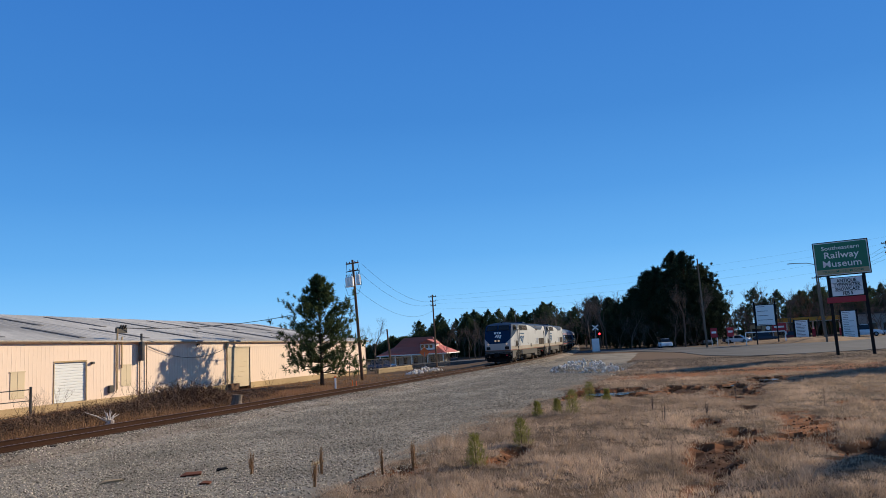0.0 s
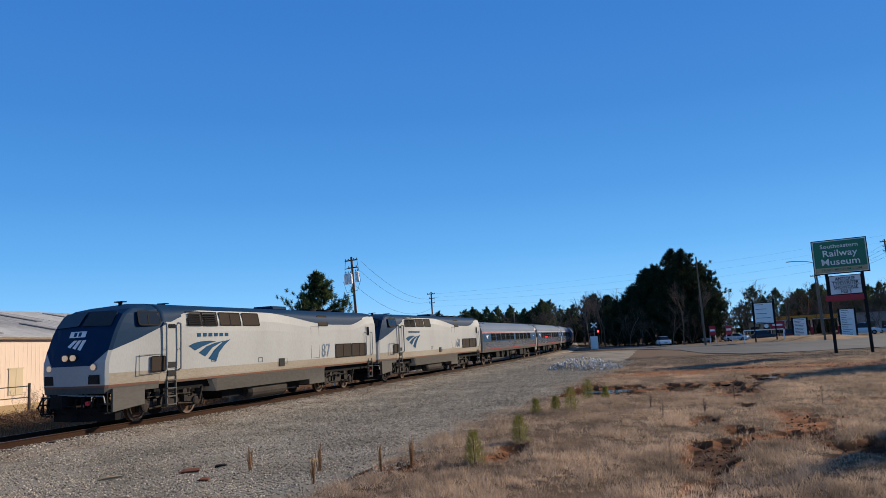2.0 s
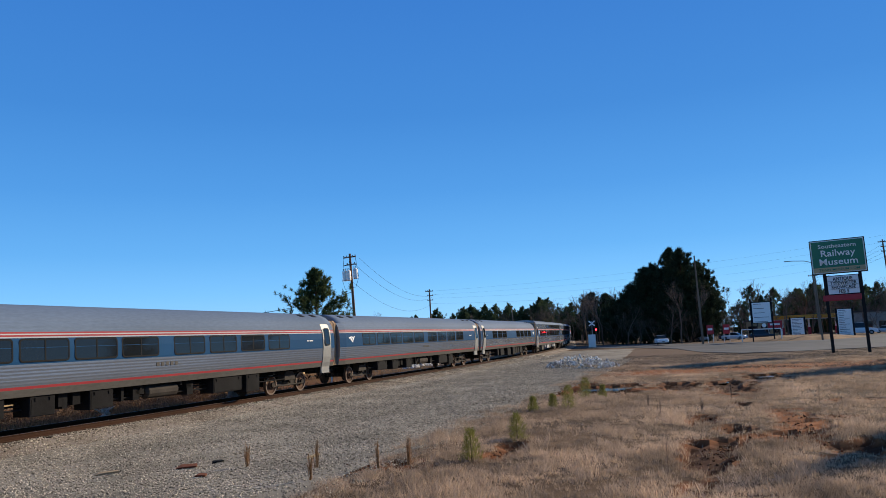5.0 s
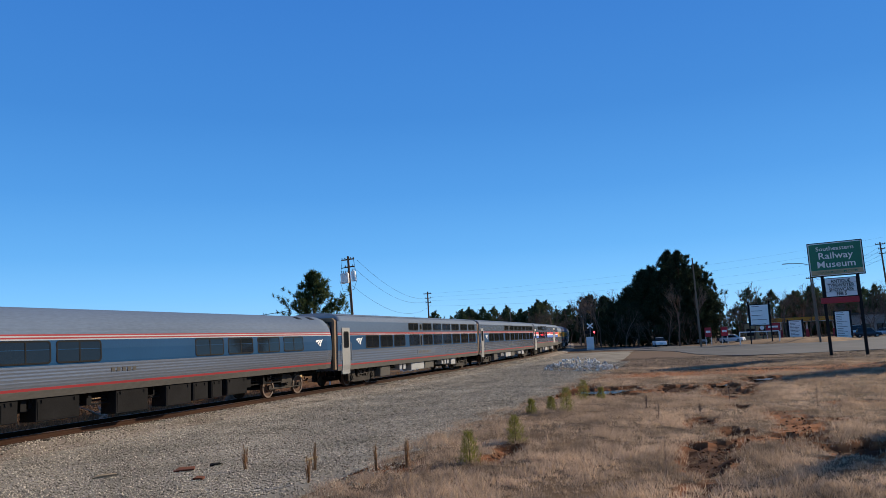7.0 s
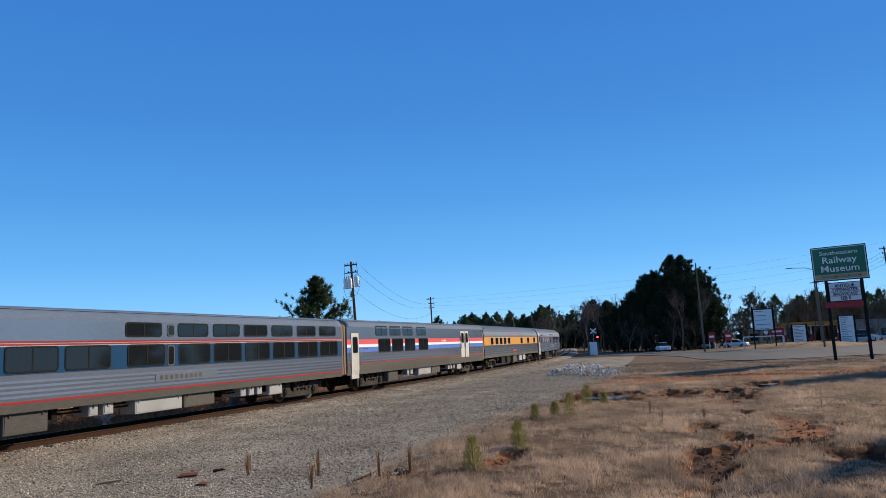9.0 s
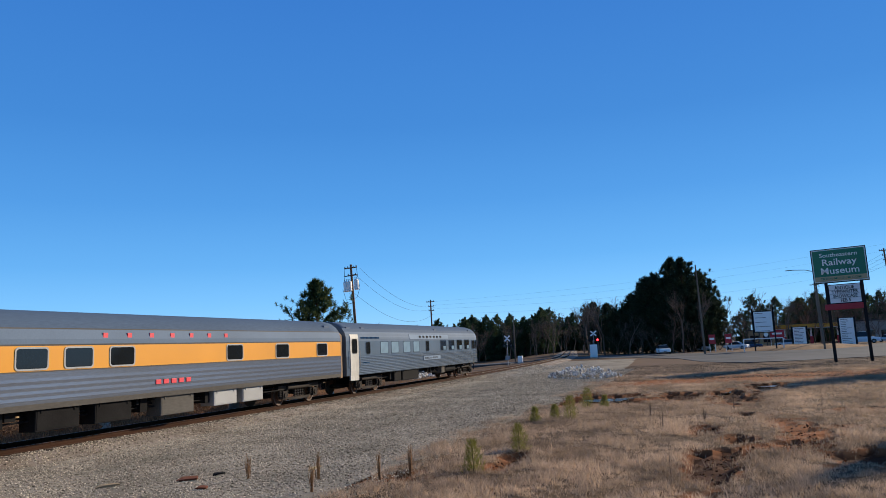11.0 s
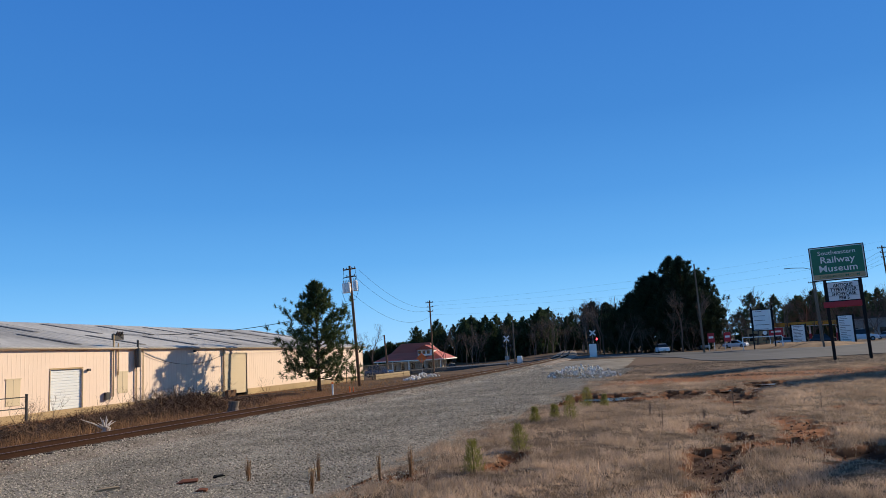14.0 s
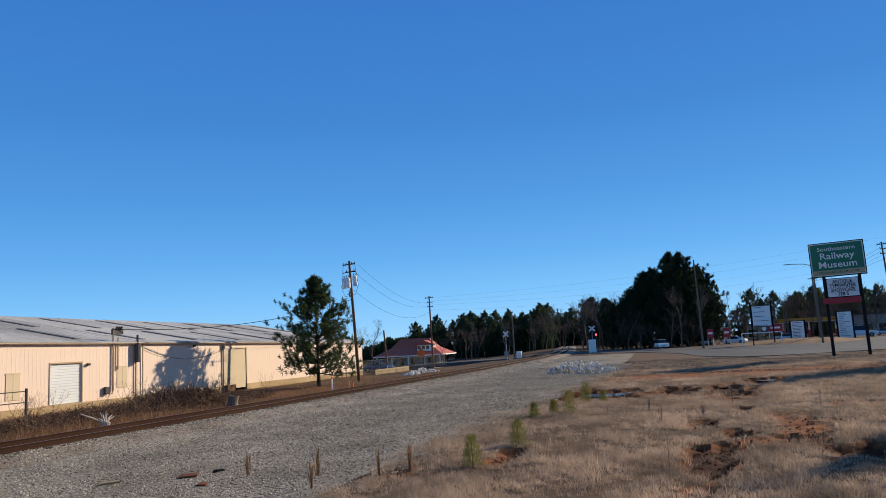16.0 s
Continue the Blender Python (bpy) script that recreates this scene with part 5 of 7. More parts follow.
for a, b, c, e in ((y0 - 0.14, y0, z0, z1), (y1, y1 + 0.1, z0, z1), (y0 - 0.6, y1 + 0.1, z1, z1 + 0.13)):
    part("frame", bbox(WALL_X - 0.1, WALL_X + 0.025, a, b, c, e), "trim", d)
part("loading_bumper", bbox(WALL_X + 0.06, WALL_X + 0.4, 54.0, 55.3, -0.8, -0.2, 0.05), "pole", warehouse)
for y0, y1, z0, z1 in ((32.9, 33.9, 0.3, 1.9), (41.75, 42.75, 0.45, 1.95)):
    bm = bbox(WALL_X - 0.01, WALL_X + 0.035, y0, y1, z0, z1, 0.01)
    box(bm, WALL_X + 0.03, WALL_X + 0.045, (y0 + y1) / 2 - 0.01, (y0 + y1) / 2 + 0.01, z0, z1)
    box(bm, WALL_X + 0.03, WALL_X + 0.05, y0 - 0.05, y1 + 0.05, z1 - 0.02, z1 + 0.05)
    part("shutter", bm, "tandoor", warehouse)
bm = bmesh.new()
tube(bm, [(WALL_X + 0.1, 41.3, 4.7), (WALL_X + 0.1, 41.3, 0.3), (WALL_X + 0.1, 41.2, 0.1)], 0.06, 8)
tube(bm, [(WALL_X + 0.1, 41.75, 4.0), (WALL_X + 0.1, 41.75, 1.75)], 0.05, 8)
part("conduit", bm, "base", warehouse)
for y, z0, z1, r in ((43.5, -0.6, 3.5, 0.05), (44.2, -0.6, 3.5, 0.04), (53.9, -0.6, 3.4, 0.07)):
    bm = bmesh.new()
    tube(bm, [(WALL_X + 0.1, y, z1), (WALL_X + 0.1, y, z0)], r, 8)
    part("downspout", bm, "base", warehouse)
bm = bmesh.new()
tube(bm, [(WALL_X + 0.25, 43.5, 3.6), (WALL_X + 0.25, 43.5, 2.2)], 0.2, 12)
tube(bm, [(WALL_X + 0.25, 43.5, 4.2), (WALL_X + 0.25, 43.5, 3.6)], 0.08, 8)
part("vent_stack", bm, "grime", warehouse)
bm = bmesh.new()
for k in range(3):
    tube(bm, [(WALL_X + 0.05, 41.5 + 0.22 * k, 4.5), (WALL_X + 0.3, 41.5 + 0.22 * k, 4.8)], 0.07, 8)
box(bm, WALL_X, WALL_X + 0.15, 41.2, 42.2, 4.25, 4.65)
part("service_head", bm, "grime", warehouse)
part("meter_box", bbox(WALL_X + 0.02, WALL_X + 0.25, 40.5, 40.9, 0.1, 0.6, 0.02), "grime", warehouse)
for y, z in ((39.1, 2.15), (50.1, 3.2)):
    bm = bbox(WALL_X, WALL_X + 0.2, y - 0.12, y + 0.12, z, z + 0.16, 0.03)
    part("wall_lamp", bm, "grime", warehouse)


# ---- trees ----
def pine(height, crown_r, crown_z, seed, clumps=500, needles=34, size=0.34, leaf="leaf", label="", shape=0.75, droop=0.0, cone=False, narrow=(1, 0), tight=1.0, limb_count=0):
    """narrow: how far the crown is pressed together along a heading in degrees; tight: how close the clumps keep to their limbs."""
    rnd = random.Random(seed)
    tree = empty("pine_tree")
    bm = bmesh.new()
    lean = (rnd.uniform(-0.02, 0.02) * height, rnd.uniform(-0.02, 0.02) * height)
    spine = [(lean[0] * (k / 8) ** 2, lean[1] * (k / 8) ** 2, height * 0.97 * k / 8) for k in range(9)]
    r0 = height * 0.017
    tube(bm, spine, [r0 * (1.25 if k == 0 else 1) * (1 - 0.93 * k / 8) for k in range(9)], 9)
    tips = []
    limbs = limb_count or int(30 + clumps * 0.07)
    for k in range(limbs):
        f = (k + rnd.random()) / limbs
        z = crown_z + (height * 0.96 - crown_z) * f
        env = crown_r * (math.sin(math.pi * min(1, (f * 0.82 + 0.18)) ** shape)) ** 0.8 * rnd.uniform(0.65, 1.08)
        if cone:
            env = crown_r * (1 - f) ** 0.8 * min(1, 0.62 + 2.2 * f) * rnd.uniform(0.6, 1.2)
        env = max(env, 0.3)
        a = k * 2.4 + rnd.uniform(-0.4, 0.4)
        env *= math.hypot(math.sin(a - radians(narrow[1])), narrow[0] * math.cos(a - radians(narrow[1])))
        up = env * (0.05 + 0.75 * f - droop)
        c = Vector((lean[0] * (z / height) ** 2, lean[1] * (z / height) ** 2, z - env * 0.1))
        e = c + Vector((math.cos(a) * env, math.sin(a) * env, up + rnd.uniform(-0.1, 0.25) * env))
        mid = (c + e) / 2 + Vector((0, 0, -0.08 * env))
        tube(bm, [c, mid, e], [r0 * 0.30 * (1.1 - f), r0 * 0.2 * (1.1 - f), r0 * 0.06], 5)
        m = max(2, int(clumps / limbs * (0.5 + env / crown_r)))
        for j in range(m):
            t = 0.35 + 0.65 * (j + rnd.random()) / m
            p = c.lerp(e, t) + Vector((rnd.gauss(0, 1), rnd.gauss(0, 1), rnd.gauss(0.2, 0.8))) * (0.16 * env * t + 0.08) * tight
            tips.append((p, (e - c).normalized()))
    tips.append((Vector(spine[-1]), Vector((0, 0, 1))))
    part("trunk", bm, "bark", tree)
    verts, faces = [], []
    for p, d in tips:
        s = size * rnd.uniform(0.7, 1.25)
        ax = (d * 0.5 + Vector((0, 0, 0.75))).normalized()
        for _ in range(needles):
            v = Vector((rnd.gauss(0, 1), rnd.gauss(0, 1), rnd.gauss(0, 1))).normalized()
            v = (v + ax * 0.7).normalized()
            w = v.cross(Vector((rnd.gauss(0, 1), rnd.gauss(0, 1), rnd.gauss(0, 1)))).normalized() * s * 0.085
            b = p + v * s * 0.08 + ax * s * rnd.uniform(-0.5, 0.5)
            i = len(verts)
            verts += [b - w, b + w, b + v * s * rnd.uniform(0.7, 1.1)]
            faces.append((i, i + 1, i + 2))
    mesh_part("crown", verts, faces, leaf, tree)
    return tagged(tree, label, "tree")


def bare_tree(height, seed, label, spread=0.5, depth=5, mat="twig", stems=1, name="bare_tree"):
    rnd = random.Random(seed)
    tree = empty(name)
    bm = bmesh.new()
    twv, twf = [], []

    def grow(p, d, ln, r, lev):
        bend = Vector((rnd.gauss(0, 0.12), rnd.gauss(0, 0.12), 0.05))
        m = p + d * ln * 0.5
        d2 = (d + bend).normalized()
        e = m + d2 * ln * 0.5
        if lev <= 2:
            tube(bm, [p, m, e], [r, r * 0.85, r * 0.68], 6 if lev == 0 else 4, caps=False)
        else:
            for a, b, ra, rb in ((p, m, r, r * 0.8), (m, e, r * 0.8, r * 0.5)):
                s = (b - a).cross(Vector((rnd.gauss(0, 1), rnd.gauss(0, 1), rnd.gauss(0, 1)))).normalized()
                i = len(twv)
                twv.extend([a - s * ra, a + s * ra, b + s * rb, b - s * rb])
                twf.append((i, i + 1, i + 2, i + 3))
        if lev >= depth:
            return
        n = rnd.choice((2, 3, 3)) + (1 if lev > 2 else 0)
        for k in range(n):
            v = Vector((rnd.gauss(0, 1), rnd.gauss(0, 1), rnd.gauss(0, 1)))
            v = (v - d2 * v.dot(d2)).normalized()
            nd = (d2 + v * spread * rnd.uniform(0.5, 1.3) + Vector((0, 0, 0.12))).normalized()
            q = p.lerp(e, rnd.uniform(0.55, 1.0)) if k else e
            grow(q, nd, ln * rnd.uniform(0.6, 0.85), r * (0.68 if k == 0 else 0.5), lev + 1)
    for s in range(stems):
        d = Vector((rnd.gauss(0, 0.12 if stems == 1 else 0.4), rnd.gauss(0, 0.12 if stems == 1 else 0.4), 1)).normalized()
        grow(Vector((0, 0, 0)), d, height * 0.32, height * 0.013 / stems ** 0.5, 0)
    part("trunk", bm, mat, tree)
    mesh_part("twig_spray", twv, twf, mat, tree)
    return tagged(tree, label, "tree")


main_pine = pine(9.9, 5.2, 1.3, 4, 1250, 30, 0.36, "leaf", "young green pine with a full uneven crown beside the tracks", 0.8, cone=True, narrow=(0.74, 120), tight=0.72, limb_count=84)
main_pine.matrix_basis = pose(-32.86, 57.95, ground_z(-32.86, 57.95) - 0.05)


def place(x, y):
    return pose(x, y, ground_z(x, y) - 0.1, 0, 0, (x * 37 + y * 11) % 360)


def grove(kinds, spots, group):
    for k, (x, y, which, *size) in enumerate(spots):
        src = kinds[which]
        m = place(x, y) @ Matrix.Scale(size[0] if size else 0.92 + 0.16 * ((k * 0.618) % 1), 4)
        if "used" not in src:
            src["used"] = 1
            src.matrix_basis = place(x, y)
            tagged(src, group=group)
        else:
            copy_thing(src, place(x, y)).scale = m.to_scale()


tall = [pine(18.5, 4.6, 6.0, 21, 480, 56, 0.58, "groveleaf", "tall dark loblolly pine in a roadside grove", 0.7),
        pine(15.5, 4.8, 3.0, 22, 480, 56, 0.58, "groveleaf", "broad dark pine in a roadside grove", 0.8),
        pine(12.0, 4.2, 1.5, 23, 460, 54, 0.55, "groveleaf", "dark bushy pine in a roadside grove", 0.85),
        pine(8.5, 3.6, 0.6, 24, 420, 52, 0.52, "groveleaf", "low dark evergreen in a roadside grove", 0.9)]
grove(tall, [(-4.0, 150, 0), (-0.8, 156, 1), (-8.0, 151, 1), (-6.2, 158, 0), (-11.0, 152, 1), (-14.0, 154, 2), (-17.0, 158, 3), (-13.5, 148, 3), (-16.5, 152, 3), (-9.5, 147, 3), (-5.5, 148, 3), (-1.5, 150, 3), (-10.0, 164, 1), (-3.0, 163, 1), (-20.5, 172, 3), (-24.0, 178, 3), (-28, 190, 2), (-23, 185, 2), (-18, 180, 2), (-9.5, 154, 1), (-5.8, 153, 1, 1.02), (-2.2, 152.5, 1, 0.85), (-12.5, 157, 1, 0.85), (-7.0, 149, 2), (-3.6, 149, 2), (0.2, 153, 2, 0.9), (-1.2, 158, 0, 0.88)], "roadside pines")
bare = [bare_tree(11.5, 31, "tall bare winter tree with grey branches", 0.45, 6),
        bare_tree(8.5, 32, "bare winter tree with a rounded grey crown", 0.55, 6),
        bare_tree(6.0, 33, "small bare multi-stemmed winter tree", 0.5, 5, stems=4),
        bare_tree(12.5, 34, "slender bare winter tree", 0.35, 6)]
grove(bare, [(-19.5, 146, 0), (-24.5, 158, 0), (-6.5, 141, 1), (-3.2, 140, 2), (-1.2, 142, 0), (-9.0, 140, 2), (-4.6, 138, 0), (1.5, 150, 2), (-24, 170, 3), (-27, 175, 3), (-20.5, 160, 1), (-22.5, 163, 0), (-19, 165, 3), (-25.5, 168, 1), (-27.5, 180, 0), (-29.5, 184, 1), (-17, 146, 2), (-14.5, 143, 1), (-12, 142, 2)] +
      [(3 + 2.3 * k, 172 + (k * 7) % 17, (0, 1, 1, 3, 1, 2)[k % 6]) for k in range(34)], "bare roadside trees")
# pines right of the view, added only to cast shade on the field
shade_pine = pine(10.5, 3.6, 1.5, 27, 420, 30, 0.6, "leaf", "unseen green pine added to shade the dry field", 0.8, cone=True)
# bare trees out of view, added to dapple the field's near corner with shade
grove(bare, [(17.0, 36.0, 0, 1.0), (19.3, 38.8, 1, 1.2), (21.0, 35.0, 0, 0.95), (16.2, 33.0, 1, 1.2), (22.5, 42.0, 0, 1.0), (14.8, 31.5, 1, 1.25), (18.0, 34.6, 1, 1.3), (20.0, 37.0, 0, 1.0)], "bare trees beside the field")
grove([shade_pine], [(17.0, 58.5, 0), (15.2, 33.4, 0, 0.9), (18.8, 33.2, 0, 0.95)], "pines beside the field")
woods = [pine(12.5, 4.2, 0.5, 41, 380, 44, 0.55, "farleaf", "distant dark pine in the wood edge", 0.75),
         pine(14.8, 4.6, 0.7, 42, 400, 44, 0.57, "farleaf", "taller distant dark pine in the wood edge", 0.75),
         pine(9.6, 4.2, 0.2, 43, 380, 44, 0.55, "farleaf", "low distant evergreen in the wood edge", 0.9)]
rw = random.Random(8)
spots = []
for k in range(84):
    f = k / 83
    x, y = -124 + 74 * f, 235 + 6 * (k % 2)
    spots.append((x + rw.uniform(-2, 2), y + rw.uniform(-8, 8), rw.choice((0, 0, 1, 2)) if f > 0.42 else 2, 0.5 + 0.45 * smooth(0.1, 0.45, f) + rw.uniform(-0.1, 0.12)))
for k in range(22):
    spots.append((-64 + 1.5 * k + rw.uniform(-1, 1), 262 + rw.uniform(-8, 8), rw.choice((0, 2, 2))))
for k in range(46):
    spots.append((20 + 2.6 * k + rw.uniform(-2, 2), 215 + rw.uniform(-12, 12), rw.choice((0, 2, 2, 0))))
for k in range(28):
    spots.append((-8 + 3.9 * k + rw.uniform(-2, 2), 244 + rw.uniform(-10, 10), rw.choice((0, 0, 2, 1)), rw.uniform(0.75, 1.1)))
grove(woods, spots, "distant pines")
far_bare = [bare_tree(10.5, 51, "distant bare brown tree in the wood edge", 0.5, 6), bare_tree(8.0, 52, "distant low bare tree in the wood edge", 0.6, 6)]
spots = [(-75 + 2.1 * k + rw.uniform(-1, 1), 208 + rw.uniform(-6, 12), k % 2) for k in range(18)] + [(-52 + 1.7 * k, 232 + rw.uniform(-8, 8) - 1.5 * k, k % 2) for k in range(14)] + [(0.5 + 1.25 * k + rw.uniform(-1, 1), 192 + rw.uniform(-8, 16), k % 2, rw.uniform(0.75, 1.1)) for k in range(54)] + [(-46.3, 128, 1, 0.85), (-70.5, 150, 0, 1.0), (-72.5, 152, 1, 1.0), (-63, 120, 0), (-66, 131, 1), (-44, 138, 1), (-45.5, 139, 1)]
grove(far_bare, spots, "distant bare trees")


sapling = [bare_tree(2.1, 71, "bare young sapling against the warehouse wall", 0.5, 4, stems=3, name="sapling"), bare_tree(1.6, 72, "low bare bush against the warehouse wall", 0.7, 4, stems=6, name="sapling")]
grove(sapling, [(-38.6, 33.4, 1), (-38.2, 34.8, 0), (-38.4, 38.8, 0, 0.8), (-38.0, 40.6, 0), (-38.7, 41.9, 0, 1.1), (-38.6, 44.6, 1), (-38.9, 46, 0, 0.9), (-38.4, 51.2, 0, 1.1), (-38.8, 52.6, 1, 1.2), (-37.6, 50.0, 1), (-38.6, 58.5, 0, 0.9), (-36.0, 31.5, 1, 1.2), (-35.2, 29.8, 0, 1.0)], "saplings along the wall")


# ---- brush, grass, gravel: what nobody could count ----
def from_arrays(name, verts, faces_n, idx, mat, label, category):
    me = bpy.data.meshes.new(name)
    nf = len(idx) // faces_n
    me.vertices.add(len(verts))
    me.vertices.foreach_set("co", np.asarray(verts, dtype=np.float32).ravel())
    me.loops.add(len(idx))
    me.loops.foreach_set("vertex_index", np.asarray(idx, dtype=np.int32))
    me.polygons.add(nf)
    me.polygons.foreach_set("loop_start", np.arange(0, len(idx), faces_n, dtype=np.int32))
    me.update(calc_edges=True)
    me.materials.append(M[mat])
    return tagged(new(name, me), label, category, kind="stuff")


OCT = np.array([(1, 0, 0), (-1, 0, 0), (0, 1, 0), (0, -1, 0), (0, 0, 1), (0, 0, -1)], dtype=np.float32)
OCT_F = np.array([(0, 2, 4), (2, 1, 4), (1, 3, 4), (3, 0, 4), (2, 0, 5), (1, 2, 5), (3, 1, 5), (0, 3, 5)])


def stones(name, pts, sizes, mat, label, category, seed):
    rng = np.random.default_rng(seed)
    n = len(pts)
    shape = OCT[None] * rng.uniform(0.55, 1.25, (n, 6, 1)) + rng.normal(0, 0.22, (n, 6, 3))
    shape[:, :, 2] *= 0.7
    a = rng.uniform(0, math.tau, n)
    c, s = np.cos(a)[:, None], np.sin(a)[:, None]
    x, y = shape[:, :, 0] * c - shape[:, :, 1] * s, shape[:, :, 0] * s + shape[:, :, 1] * c
    v = np.stack([x, y, shape[:, :, 2]], -1) * np.asarray(sizes)[:, None, None] + np.asarray(pts)[:, None, :]
    idx = (OCT_F[None] + 6 * np.arange(n)[:, None, None]).reshape(-1)
    return from_arrays(name, v.reshape(-1, 3), 3, idx, mat, label, category)


M["stone"] = material("grey_crushed_stone", (0.41, 0.35, 0.265), 0.9, 0, 3, 0.3, 0.2, 20, island=0.65)
M["ballaststone"] = material("pale_ballast_stone", (0.47, 0.40, 0.305), 0.9, 0, 3, 0.3, 0.2, 20, island=0.65)
M["dirtstone"] = material("dull_brown_stone", (0.16, 0.125, 0.09), 0.9, 0, 3, 0.3, 0.2, 20, island=0.6)
rs = random.Random(12)
pts, sizes = [], []
while len(pts) < 120000:
    s = 4 + 66 * rs.random() ** 1.7
    u = rs.uniform(3.6, 13.6)
    p, _ = on_track(s, u)
    worn = 0.5 + 0.5 * noise.noise((p.x * 0.35, p.y * 0.12, 9)) + 0.3 * noise.noise((p.x * 1.2, p.y * 0.5, 4))
    lane = smooth(1.1, 0.2, abs(u - 5.6)) + smooth(1.0, 0.2, abs(u - 8.0))
    if rs.random() < 0.62 * lane * (1.1 - worn) or (u > 12.2 and rs.random() < 0.5):
        continue
    pts.append((p.x, p.y, ground_z(p.x, p.y) + 0.035))
    sizes.append(rs.uniform(0.011, 0.026) * (1.5 if rs.random() < 0.08 else 1) * (1 + s / 90))
stones("gravel_stones", pts, sizes, "stone", "loose grey crushed stones on the gravel strip", "gravel", 1)
pts, sizes = [], []
for _ in range(75000):
    s = 2 + 88 * rs.random() ** 1.6
    u = rs.choice((rs.uniform(0.9, 4.6), rs.uniform(0.9, 3.4), rs.uniform(-3.0, -0.9), rs.uniform(-0.65, 0.65)))
    z = -0.19 if abs(u) < 1.7 else -0.19 - 0.245 * (abs(u) - 1.7)
    p, _ = on_track(s, u)
    z = max(z, ground_z(p.x, p.y) + 0.02)
    pts.append((p.x, p.y, z + 0.015))
    sizes.append(rs.uniform(0.014, 0.03) * (1 + s / 110))
stones("ballast_stones", pts, sizes, "ballaststone", "pale crushed stones heaped along the track", "ballast", 2)

pts, sizes = [], []
while len(pts) < 16000:
    x, y = rs.uniform(-9, 19), rs.uniform(50, 80)
    if track_offset(x, y) < 12 or rs.random() > 0.35 + 0.9 * noise.noise((x * 0.25, y * 0.5, 3)):
        continue
    pts.append((x, y, ground_z(x, y) + 0.01))
    sizes.append(rs.uniform(0.015, 0.05))
stones("dirt_stones", pts, sizes, "dirtstone", "dull brown stones scattered on the bare dirt", "stones", 8)

M["clod"] = material("wet_red_clay_clod", (0.13, 0.05, 0.022), 0.9, 0, 3, 0.4, 0.2, 20, colour2=(0.045, 0.02, 0.011), island=0.6)
pts, sizes = [], []
while len(pts) < 4000:
    px, py, rx, ry, kind = rs.choice(PATCHES)
    x, y = px + rs.gauss(0, 0.6) * rx, py + rs.gauss(0, 0.6) * ry
    clay, mud, dirt = soil(x, y)
    if rs.random() < max(clay, mud):
        pts.append((x, y, ground_z(x, y) - hollow(x, y)))
        sizes.append((0.007 + 0.04 * rs.random() ** 3) * (1 + y / 80))
stones("clay_clods", pts, sizes, "clod", "wet dark red clay clods in the bare patches", "clay", 6)

M["grass"] = material("dry_straw_grass", (0.64, 0.47, 0.33), 0.9, 0, 3.0, 0.35, 0, 3.5, colour2=(0.22, 0.165, 0.12), island=0.4, through_light=0.35)
M["weed"] = material("reddish_dead_weeds", (0.32, 0.18, 0.09), 0.9, 0, 2, 0.3, 0, 8, island=0.5, through_light=0.3)


def blades(name, tufts, mat, label, category, seed, width=0.006, lean=0.35):
    """tufts: x, y, z, height, spread, number of blades."""
    rng = np.random.default_rng(seed)
    t = np.asarray(tufts, dtype=np.float32)
    rep = np.repeat(t, t[:, 5].astype(int), axis=0)
    n = len(rep)
    base = rep[:, :3] + np.stack([rng.normal(0, 1, n) * rep[:, 4], rng.normal(0, 1, n) * rep[:, 4], np.zeros(n)], -1)
    h = rep[:, 3] * rng.uniform(0.5, 1.15, n)
    tip = base + np.stack([rng.normal(0, lean, n) * h, rng.normal(0, lean, n) * h, h], -1)
    a = rng.uniform(0, math.pi, n)
    w = np.stack([np.cos(a), np.sin(a), np.zeros(n)], -1) * (width * (0.6 + h * 1.2))[:, None]
    v = np.stack([base - w, base + w, tip], 1).reshape(-1, 3)
    return from_arrays(name, v, 3, np.arange(3 * n), mat, label, category)


tufts = []
while len(tufts) < 78000:
    y = 9 + 62 * rs.random() ** 1.75
    x = rs.uniform(-8.5, 0.25 * y + 2.5)
    u = track_offset(x, y)
    edge = 12.6 + 1.2 * noise.noise((y * 0.3, x * 0.3, 7))
    if u < edge:
        continue
    d = 0.5 + 0.55 * noise.noise((x * 0.55, y * 0.4, 2)) + 0.5 * noise.noise((x * 1.9, y * 1.4, 3))
    if rs.random() > d + 0.2:
        continue
    clay, mud, dirt = soil(x, y)
    bare = max(clay * 0.93, mud * 0.985, dirt * 0.94)
    # a clump: a tall heart with shorter tufts round it
    r, h = rs.uniform(0.08, 0.26) * (1 + y / 60), rs.uniform(0.10, 0.30) * (0.5 + 0.75 * max(d, 0))
    for _ in range(rs.randint(3, 9)):
        qx, qy = rs.gauss(0, 0.6), rs.gauss(0, 0.6)
        if rs.random() < bare:
            continue
        px, py = x + qx * r, y + qy * r
        tufts.append((px, py, ground_z(px, py) - hollow(px, py) - 0.02, h * max(0.35, 1 - 0.5 * math.hypot(qx, qy)), 0.03 + y * 0.0012, rs.randint(5, 10)))
blades("dry_grass", tufts, "grass", "dry straw-coloured winter grass in uneven tufts", "grass", 3, 0.0075, 0.5)
tufts = []
for _ in range(12000):
    s = rs.uniform(-2, 75)
    u = -rs.uniform(3.2, 20)
    p, _ = on_track(s, u)
    if p.x < WALL_X + 0.4:
        continue
    if s > 44 and rs.random() < 0.75:
        continue
    tufts.append((p.x, p.y, ground_z(p.x, p.y) - 0.02, rs.uniform(0.15, 0.55) * (1.25 if s < 30 else 0.8), 0.12, rs.randint(5, 9)))
